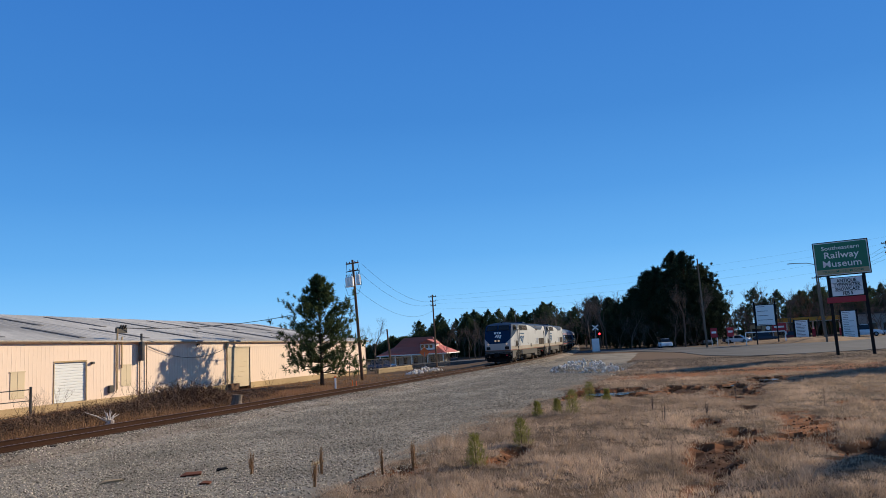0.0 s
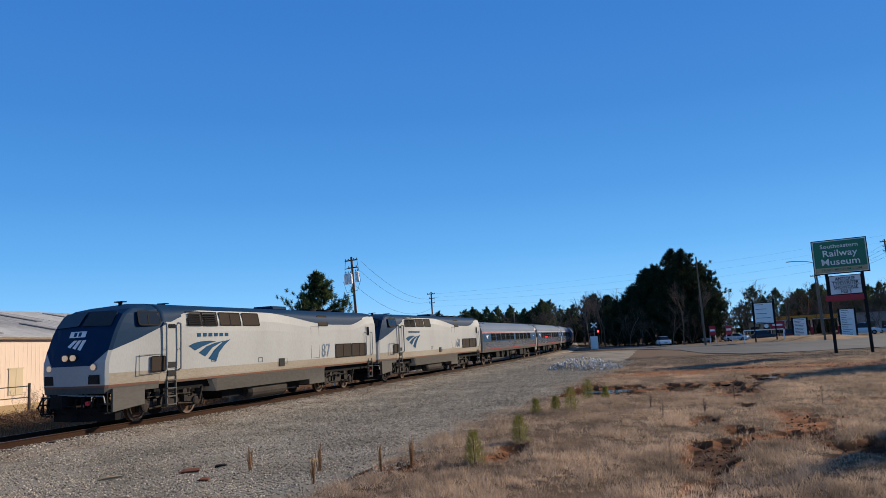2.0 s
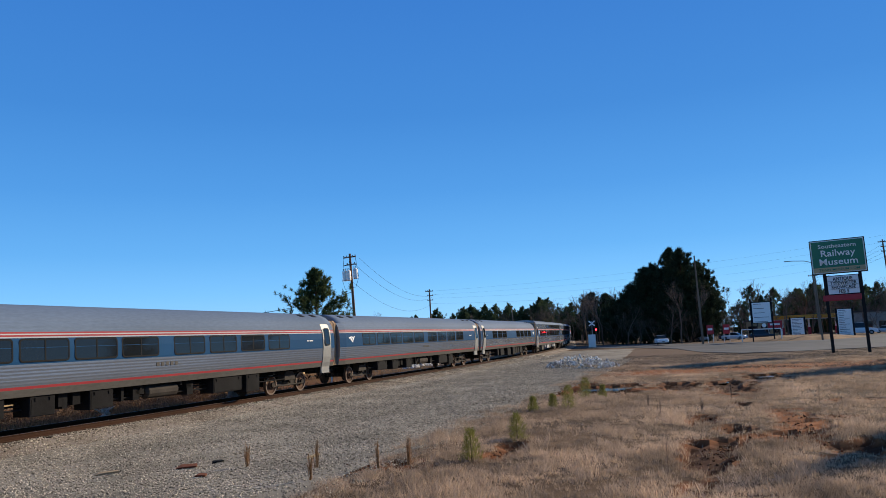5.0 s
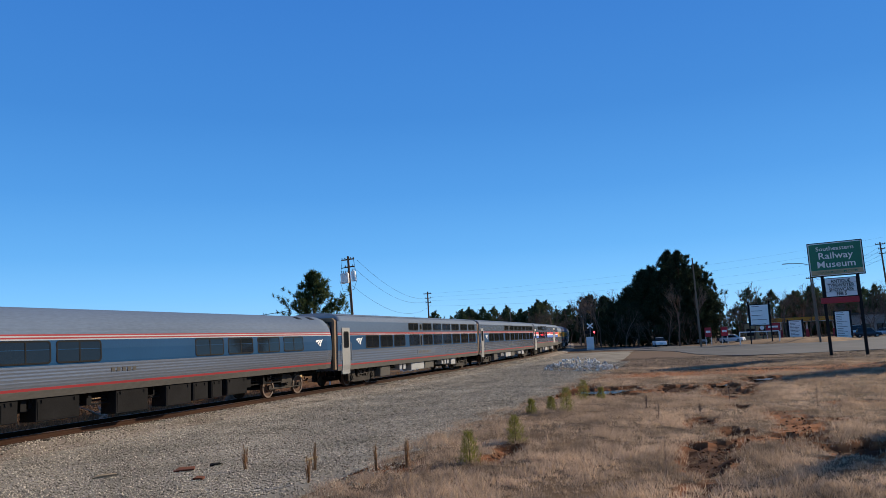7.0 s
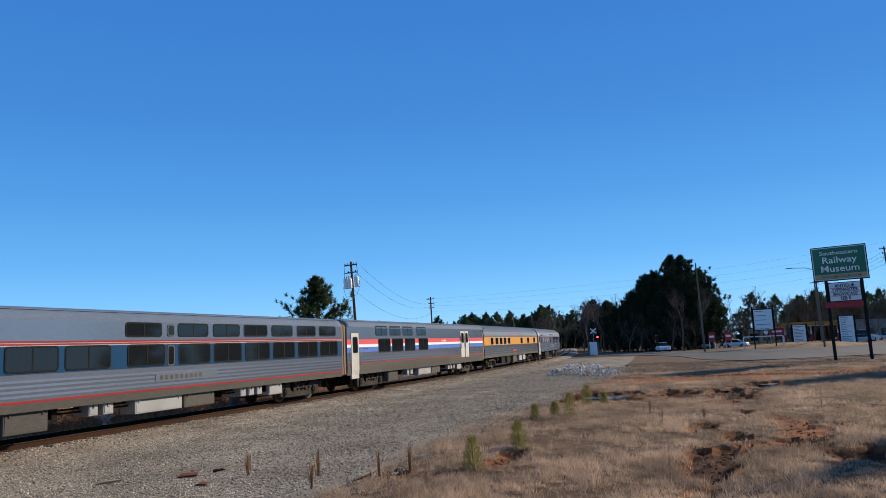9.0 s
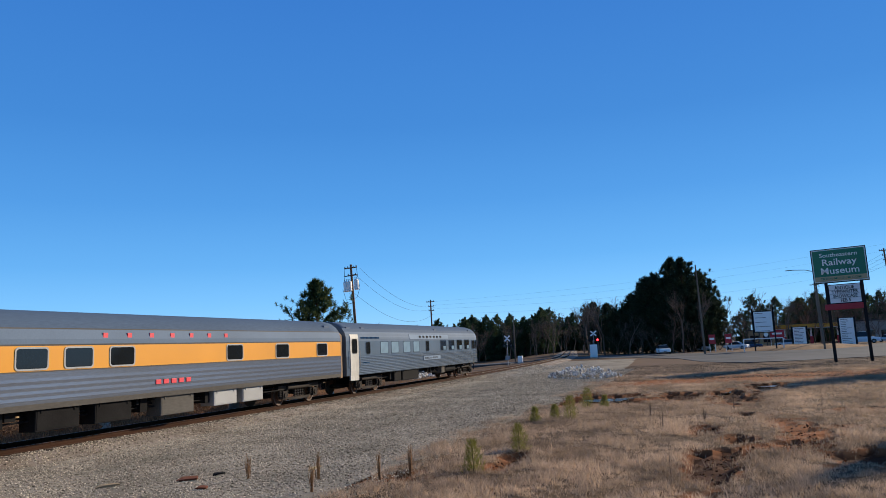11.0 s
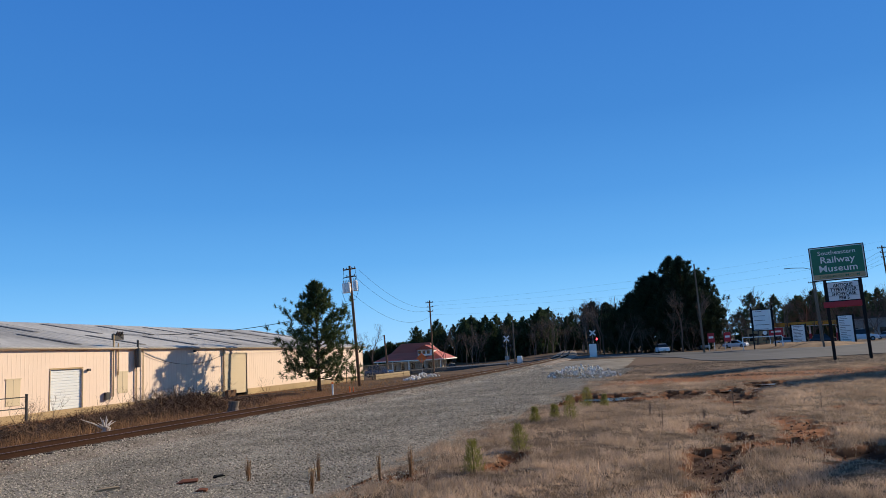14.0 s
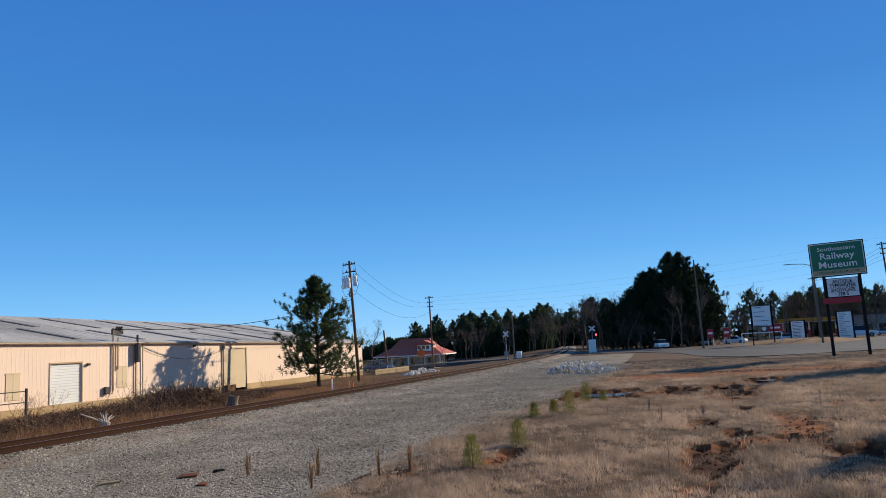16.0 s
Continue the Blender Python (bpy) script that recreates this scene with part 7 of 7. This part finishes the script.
# orange road-work sign, fence, timber edging
ow = empty("warning_sign", pose(-43.6, 110, ground_z(-43.6, 110), 0, 0, 20))
M["orange"] = material("orange_reflective_sheet", (0.85, 0.16, 0.02), 0.5, 0, 2, 0.08, 0)
bm = bbox(-0.6, 0.6, -0.03, 0.03, -0.6, 0.6)
bmesh.ops.transform(bm, matrix=pose(0, 0, 2.6, 0, 45, 0), verts=bm.verts)
part("diamond_panel", bm, "orange", ow)
part("stand", bbox(-0.05, 0.05, -0.05, 0.05, -0.2, 2.6), "galv", ow)
tagged(ow, "orange diamond road-work sign on a thin stand", "sign")
M["timber"] = material("pale_timber_sleeper", (0.36, 0.27, 0.16), 0.85, 0, 3, 0.3, 0.2, 15, stretch=(3, 0.3, 3))
tb = empty("timber_wall")
for k in range(5):
    for j in range(3):
        y = 79.5 + 2.1 * k
        part("timber", bbox(-37.7, -37.45, y, y + 2.06, -1.0 + 0.27 * j, -0.75 + 0.27 * j, 0.02), "timber", tb)
tagged(tb, "low retaining wall of pale timbers by the lane", "timber wall")
fence = empty("chain_link_fence")
for k in range(16):
    y = 73.5 + 2.2 * k
    bm = bmesh.new()
    tube(bm, [(-38.2, y, -1.1), (-38.2, y, 0.95)], 0.04, 6)
    part("post", bm, "grime", fence)
bm = bmesh.new()
for z in (0.9, -0.3):
    tube(bm, [(-38.2, 73.5, z), (-38.2, 106.5, z)], 0.03, 5)
part("rail", bm, "grime", fence)
mv, mf = [], []
for k in range(220):
    y = 73.5 + 0.15 * k
    for d in (1, -1):
        i = len(mv)
        mv += [(-38.21, y, -0.75 if d > 0 else 0.9), (-38.21, y + 0.012, -0.75 if d > 0 else 0.9), (-38.21, y + 0.842, 0.9 if d > 0 else -0.75), (-38.21, y + 0.83, 0.9 if d > 0 else -0.75)]
        mf.append((i, i + 1, i + 2, i + 3))
tagged(mesh_part("mesh", mv, mf, "grime", fence), kind="stuff")
tagged(fence, "grey chain-link fence along the lane by the station", "fence")
gate = empty("yard_gate")
for y in (27.5, 30.5):
    bm = bmesh.new()
    tube(bm, [(-35.5, y, -1.1), (-35.5, y, 1.1)], 0.07, 8)
    part("post", bm, "grime", gate)
bm = bmesh.new()
for z in (0.95, 0.35, -0.5):
    tube(bm, [(-35.5, 20, z), (-35.5, 30.5, z)], 0.03, 5)
part("rail", bm, "grime", gate)
tagged(gate, "grey pipe gate with chain-link posts near the warehouse", "gate")

# things in the verge
M["rust"] = material("red_brown_rust", (0.20, 0.075, 0.04), 0.85, 0, 4, 0.4, 0.2, 20)
stump = empty("tree_stump", pose(-23.6, 32.6, ground_z(-23.6, 32.6)))
bm = bmesh.new()
tube(bm, [(0, 0, -0.2), (0, 0, 0.05), (0.02, 0, 0.3), (0.03, 0.02, 0.62)], [0.42, 0.34, 0.27, 0.26], 12)
for v in bm.verts:
    v.co += Vector((noise.noise(v.co * 3), noise.noise(v.co * 3 + Vector((5, 0, 0))), 0)) * 0.08
part("wood", bm, "greywood", stump)
tagged(stump, "short weathered grey tree stump beside the track", "stump")
M["driftwood"] = material("bleached_dead_wood", (0.52, 0.46, 0.40), 0.9, 0, 4, 0.3, 0.2, 20)
dead = empty("dead_branch", pose(-24.2, 24.6, ground_z(-24.2, 24.6)))
bm = bmesh.new()
rb = random.Random(3)
tube(bm, [(0, 0, -0.1), (0.1, 0.05, 0.25)], [0.22, 0.12], 8)
for k in range(11):
    d = Vector((rb.uniform(-0.3, 0.3), rb.uniform(-1.2, 0.6), rb.uniform(0.25, 0.75)))
    tube(bm, [(0, 0, 0.15), tuple(d * 0.5 + Vector((0, 0, 0.12))), tuple(d)], [0.05, 0.03, 0.01], 5)
part("wood", bm, "driftwood", dead)
tagged(dead, "bleached dead root and branches beside the rail", "dead branch")
mk = empty("marker_post", pose(-23.4, 43.0, ground_z(-23.4, 43.0)))
part("stake", bbox(-0.05, 0.05, -0.03, 0.03, -0.2, 0.85, 0.01), "sign_white", mk)
part("tip", bbox(-0.053, 0.053, -0.033, 0.033, 0.85, 0.98), "orange", mk)
tagged(mk, "white marker stake with an orange tip by the track", "marker")
for x, y in ((-25.5, 49.5), (-22.9, 45.0)):
    st2 = empty("survey_stake", pose(x, y, ground_z(x, y)))
    part("stake", bbox(-0.03, 0.03, -0.02, 0.02, -0.2, 0.5), "orange", st2)
    tagged(st2, "thin orange survey stake by the track", "stake", "survey stakes")
for k, (x, y, a, w, d, mt) in enumerate(((-11.3, 13.9, 20, 0.5, 0.28, "rust"), (-11.0, 14.6, 60, 0.3, 0.1, "under"), (-10.2, 13.0, 5, 0.24, 0.16, "rust"), (-12.6, 12.9, 40, 0.5, 0.12, "timber"), (-9.0, 15.5, 80, 0.5, 0.1, "timber"))):
    sc = empty("scrap_piece", pose(x, y, ground_z(x, y) + 0.04, 4, -6, a))
    bm = bmesh.new()
    loft(bm, [[(-w / 2, -d / 2, z), (-w * 0.1, -d * 0.62, z + 0.02), (w / 2, -d * 0.3, z - 0.01), (w * 0.4, d / 2, z), (-w * 0.3, d * 0.45, z + 0.03)] for z in (0, 0.035)])
    part("sheet", bm, mt, sc)
    tagged(sc, "flat scrap of rusty or weathered litter on the gravel", "scrap", "scraps on the gravel")


def seedling(h, seed):
    rnd = random.Random(seed)
    t = empty("pine_seedling")
    bm = bmesh.new()
    tube(bm, [(0, 0, -0.05), (0, 0, h * 0.9)], [0.015, 0.005], 5)
    part("stem", bm, "bark", t)
    v, f = [], []
    for k in range(900):
        q = rnd.random()
        a = rnd.uniform(0, math.tau)
        lump = 0.75 + 0.5 * noise.noise((math.cos(a) * 1.6, math.sin(a) * 1.6, q * 5 + seed))
        r = 0.36 * h * (1 - q) ** 0.45 * rnd.uniform(0.2, 1.1) * lump + 0.02
        p = Vector((r * math.cos(a), r * math.sin(a), h * (0.05 + 0.9 * q)))
        d = Vector((math.cos(a) * 0.5 + rnd.gauss(0, 0.3), math.sin(a) * 0.5 + rnd.gauss(0, 0.3), 0.8)).normalized()
        w = d.cross(Vector((rnd.gauss(0, 1), rnd.gauss(0, 1), rnd.gauss(0, 1)))).normalized() * 0.006
        i = len(v)
        v += [p - w, p + w, p + d * 0.11]
        f.append((i, i + 1, i + 2))
    mesh_part("needle_crown", v, f, "seedling", t)
    return tagged(t, "small yellow-green pine seedling in the dry grass", "seedling", "pine seedlings")


M["seedling"] = material("yellow_green_needles", (0.25, 0.24, 0.065), 0.8, 0, 4, 0.4, 0, 20, island=0.4, through_light=0.35)
kinds = [seedling(0.78, 61), seedling(0.6, 62), seedling(0.95, 63)]
for k, (x, y, w) in enumerate(((-5.1, 15.6, 0), (-4.85, 18.7, 0), (-4.9, 26.4, 2), (-4.95, 30.6, 2), (-5.5, 26.6, 1), (-4.3, 31, 1), (-6.0, 25.6, 1))):
    if k < 3 and w == (0, 0, 2)[k] and k != 1:
        kinds[w].matrix_basis = place(x, y)
    elif k == 4:
        kinds[1].matrix_basis = place(x, y)
    else:
        copy_thing(kinds[w], place(x, y))


def stalk(x, y, h, n, seed, mat="grass"):
    rnd = random.Random(seed)
    g = ground_z(x, y)
    t = empty("dry_stalk", pose(x, y, g))
    v, f = [], []
    for _ in range(n):
        b = Vector((rnd.gauss(0, 0.016), rnd.gauss(0, 0.016), 0))
        e = b + Vector((rnd.gauss(0, 0.025), rnd.gauss(0, 0.025), h * rnd.uniform(0.5, 1.05)))
        w = Vector((rnd.gauss(0, 1), rnd.gauss(0, 1), 0)).normalized() * 0.006
        i = len(v)
        v += [b - w, b + w, e + w * 0.5, e - w * 0.5]
        f.append((i, i + 1, i + 2, i + 3))
        for _k in range(4):
            p = b.lerp(e, rnd.uniform(0.3, 1))
            q = p + Vector((rnd.gauss(0, 0.025), rnd.gauss(0, 0.025), 0.06))
            i = len(v)
            v += [p - w, p + w, q]
            f.append((i, i + 1, i + 2))
    mesh_part("stem_tuft", v, f, mat, t)
    return tagged(t, "upright clump of dry golden broomsedge stalks", "dry weed", "dry weed clumps")


for k, (x, y, h, n, mt) in enumerate(((-9.9, 14.2, 0.55, 26, "weed"), (-8.2, 14.3, 0.6, 24, "weed"), (-6.75, 14.3, 0.6, 24, "weed"), (-6.3, 14.9, 0.65, 30, "weed"), (-7.6, 13.0, 0.5, 30, "weed"), (-1.6, 23.5, 0.55, 14, "twig"), (-2.2, 27, 0.5, 30, "twig"), (0.6, 29.5, 0.7, 16, "twig"), (3.2, 27, 0.9, 12, "twig"), (-0.9, 14.2, 0.8, 14, "twig"), (5.6, 25, 0.9, 16, "twig"), (-0.4, 25.0, 0.5, 30, "twig"))):
    stalk(x, y, h, n // 3 if mt == "twig" else n, 90 + k, mt)

# puddles in the mud
M["water"] = material("still_puddle_water", (0.05, 0.045, 0.04), 0.06, 0, 2, 0.2, 0.02, 3, spec=0.8)
for k, (x, y, a, b) in enumerate(((-4.9, 35.7, 1.0, 0.8), (-3.7, 36.6, 0.8, 0.5), (0.4, 39.4, 0.4, 0.9), (2.6, 43.0, 0.5, 0.7))):
    bm = bmesh.new()
    z = ground_z(x, y) - 0.10
    ring = [(x + a * math.cos(t) * (1 + 0.3 * noise.noise((math.cos(t) * 2, math.sin(t) * 2, k))), y + b * math.sin(t) * (1 + 0.3 * noise.noise((math.sin(t) * 2, k, math.cos(t)))), z) for t in [j * math.tau / 28 for j in range(28)]]
    loft(bm, [ring, [(px, py, pz + 0.012) for px, py, pz in ring]])
    tagged(part("puddle", bm, "water"), "shallow muddy puddle reflecting the sky", "puddle", kind="structure")


# ---- vehicles ----
M["carglass"] = M["glass"]


def road_car(paint, label, suv=False, lamps=False):
    c = empty("car")
    h1, h2 = (1.0, 1.72) if suv else (0.92, 1.44)
    bm = bmesh.new()
    rings = []
    for y, za, zb, w in ((-2.25, 0.45, 0.72, 0.78), (-2.1, 0.3, 0.86, 0.86), (-1.2, 0.25, h1, 0.9), (1.3, 0.25, h1 + 0.03, 0.9), (2.1, 0.3, h1 - 0.05, 0.86), (2.25, 0.45, 0.8, 0.78)):
        rings.append([(-w, y, za), (-w - 0.02, y, (za + zb) / 2), (-w + 0.06, y, zb), (w - 0.06, y, zb), (w + 0.02, y, (za + zb) / 2), (w, y, za)])
    loft(bm, rings)
    bmesh.ops.recalc_face_normals(bm, faces=bm.faces)
    part("body", bm, paint, c)
    bm = bmesh.new()
    loft(bm, [[(-0.8, y0, h1 - 0.02), (-0.62, y1, h2), (0.62, y1, h2), (0.8, y0, h1 - 0.02)] for y0, y1 in ((-1.25, -0.5), (1.75 if suv else 1.35, 1.5 if suv else 0.8))])
    bmesh.ops.recalc_face_normals(bm, faces=bm.faces)
    g = part("cabin", bm, "glass", c)
    part("roof", bbox(-0.63, 0.63, -0.5, 1.45 if suv else 0.78, h2 - 0.01, h2 + 0.04, 0.015), paint, c)
    for y in (-1.4, 1.4):
        for sx in (-0.82, 0.82):
            bm = bmesh.new()
            disc(bm, (sx, y, 0.33), 0.33, 0.2, 18, "x")
            w = part("wheel", bm, "rubber", c)
            bm = bmesh.new()
            disc(bm, (sx * 1.02, y, 0.33), 0.19, 0.2, 12, "x")
            part("rim", bm, "galv", w)
    for sx in (-0.62, 0.62):
        part("headlight", bbox(sx - 0.18, sx + 0.18, -2.24, -2.1, 0.62, 0.76, 0.02), "sign_white", c)
        part("tail_light", bbox(sx - 0.14, sx + 0.14, 2.12, 2.24, 0.7, 0.85, 0.02), "sign_red", c)
    part("bumper", bbox(-0.84, 0.84, -2.32, -2.15, 0.32, 0.5, 0.03), paint, c)
    part("number_plate", bbox(-0.25, 0.25, -2.34, -2.31, 0.42, 0.52), "grime", c)
    return tagged(c, label, "car")


M["carwhite"] = material("white_car_paint", (0.75, 0.75, 0.75), 0.25, 0, 2, 0.05, 0)
M["carblack"] = material("dark_car_paint", (0.02, 0.022, 0.03), 0.2, 0, 2, 0.05, 0)
M["carblue"] = material("dark_blue_car_paint", (0.02, 0.04, 0.09), 0.25, 0, 2, 0.05, 0)
M["carsilver"] = material("silver_car_paint", (0.42, 0.43, 0.45), 0.3, 0.4, 2, 0.05, 0)
c1 = road_car("carwhite", "white car waiting on the road near the crossing")
c1.matrix_basis = pose(-7.4, 126, -0.2, 0, 0, 12)
c2 = road_car("carsilver", "silver car on the road beyond the station")
c2.matrix_basis = pose(-49.5, 141, ground_z(-49.5, 141) + 0.25, 0, 0, 15)
c3 = road_car("carblue", "dark blue vehicle parked by the lane", True)
c3.matrix_basis = pose(-46.5, 100, ground_z(-46.5, 100), 0, 0, 75)
for x, y, a, pt, lab in ((-1.5, 150, 20, "carsilver", "silver car parked beyond the road"), (4.6, 152, 70, "carwhite", "white car parked beyond the road"), (27.6, 160.5, 80, "carwhite", "white van parked at the lot"), (33.5, 168, 80, "carsilver", "silver car parked at the lot")):
    c = road_car(pt, lab, "van" in lab)
    c.matrix_basis = pose(x, y, ground_z(x, y), 0, 0, a)
    if "van" in lab:
        c.scale = (1.2, 1.3, 1.3)
# cars wait behind the crossing and drive off one by one; one comes the other way
M["carred"] = material("dark_red_car_paint", (0.16, 0.012, 0.015), 0.25, 0, 2, 0.05, 0)
TRAFFIC = []
for pt, suv, lab, x0, t0 in (("carred", True, "dark red utility vehicle driving along the road", 15.0, 3.1), ("carblack", True, "dark utility vehicle driving along the road", 9.5, 5.2),
                             ("carblue", False, "dark blue car driving past the lot", 4.0, 10.7), ("carblack", True, "black utility vehicle driving past the lot", -1.5, 11.9)):
    c = road_car(pt, lab, suv)
    TRAFFIC.append((c, [(k * 0.5, pose(x0 + 10.2 * max(0, k * 0.5 - t0), 153.5, ground_z(10, 153.5), 0, 0, 90)) for k in range(33)]))
c = road_car("carsilver", "silver car driving along the far lane")
TRAFFIC.append((c, [(k * 0.5, pose(max(14.0, 30.5 - 7.8 * (k * 0.5 - 8.5)), 156.8, ground_z(10, 156.8), 0, 0, -90)) for k in range(33)]))

# ---- filling station and shops across the road ----
gs = empty("filling_station", pose(22, 188, ground_z(22, 188), 0, 0, -6))
part("canopy", bbox(-7.5, 7.5, -3, 3, 3.6, 4.5, 0.05), "yellow", gs)
part("canopy_soffit", bbox(-7.4, 7.4, -2.9, 2.9, 3.5, 3.6), "sign_white", gs)
for x in (-5.5, 0, 5.5):
    part("column", bbox(x - 0.2, x + 0.2, -0.2, 0.2, -0.2, 3.6), "sign_white", gs)
    part("pump", bbox(x - 0.35, x + 0.35, -1.2, -0.8, 0, 1.7, 0.04), "sign_red", gs)
tagged(gs, "filling station with a long yellow canopy", "filling station")
for x, y, w, d, h, mt, lab in ((44, 200, 26, 10, 4.6, "concrete", "low grey shop building across the road"), (14, 205, 9, 8, 3.6, "base", "low brick-coloured shop across the road"), (62, 178, 14, 8, 3.2, "wall", "small tan shop building at the lot")):
    b = empty("shop_building", pose(x, y, ground_z(x, y), 0, 0, -6))
    part("wall", bbox(-w / 2, w / 2, -d / 2, d / 2, -0.5, h, 0.03), mt, b)
    part("roof_edge", bbox(-w / 2 - 0.3, w / 2 + 0.3, -d / 2 - 0.3, d / 2 + 0.3, h, h + 0.35, 0.03), "grime", b)
    n = int(w / 3)
    for k in range(n):
        xx = -w / 2 + (k + 0.5) * w / n
        part("shop_window", bbox(xx - 1.0, xx + 1.0, -d / 2 - 0.04, -d / 2 + 0.02, 0.6, 2.4), "glass", b)
    tagged(b, lab, "shop")
# ---- what moves ----
JOINT_AT_3S, SPEED = 61.2, 26.03
# small slips of the train against an even pace: seconds -> metres
SLIP = {0: 0.1, 0.5: -0.3, 1: 0, 1.5: -0.2, 2: -0.5, 2.5: 0.1, 3: 0.2, 3.5: -1.25, 4: -0.4, 6.5: -0.4, 7: -0.45, 7.5: -0.95, 8: -0.15, 8.5: -0.15, 9: 0.3, 11.5: 0.25, 12: 0.4, 12.5: 0.3}


def motions():
    for car, back, ln in CARS:
        rows = []
        for k in range(33):
            t = k * 0.5
            s = JOINT_AT_3S + back - SPEED * (t - 3) + SLIP.get(t, -0.4 if t < 6.5 else 0.3)
            pa, _ = on_track(s + 3.9)
            pb, _ = on_track(s + ln - 3.9)
            d = (pb - pa).normalized()
            at = pa - d * 3.9
            rows.append((t, pose(at.x, at.y, 0, 0, 0, math.degrees(math.atan2(-d.x, d.y)))))
        walk(car, rows)
    for car, rows in TRAFFIC:
        walk(car, rows)


motions()
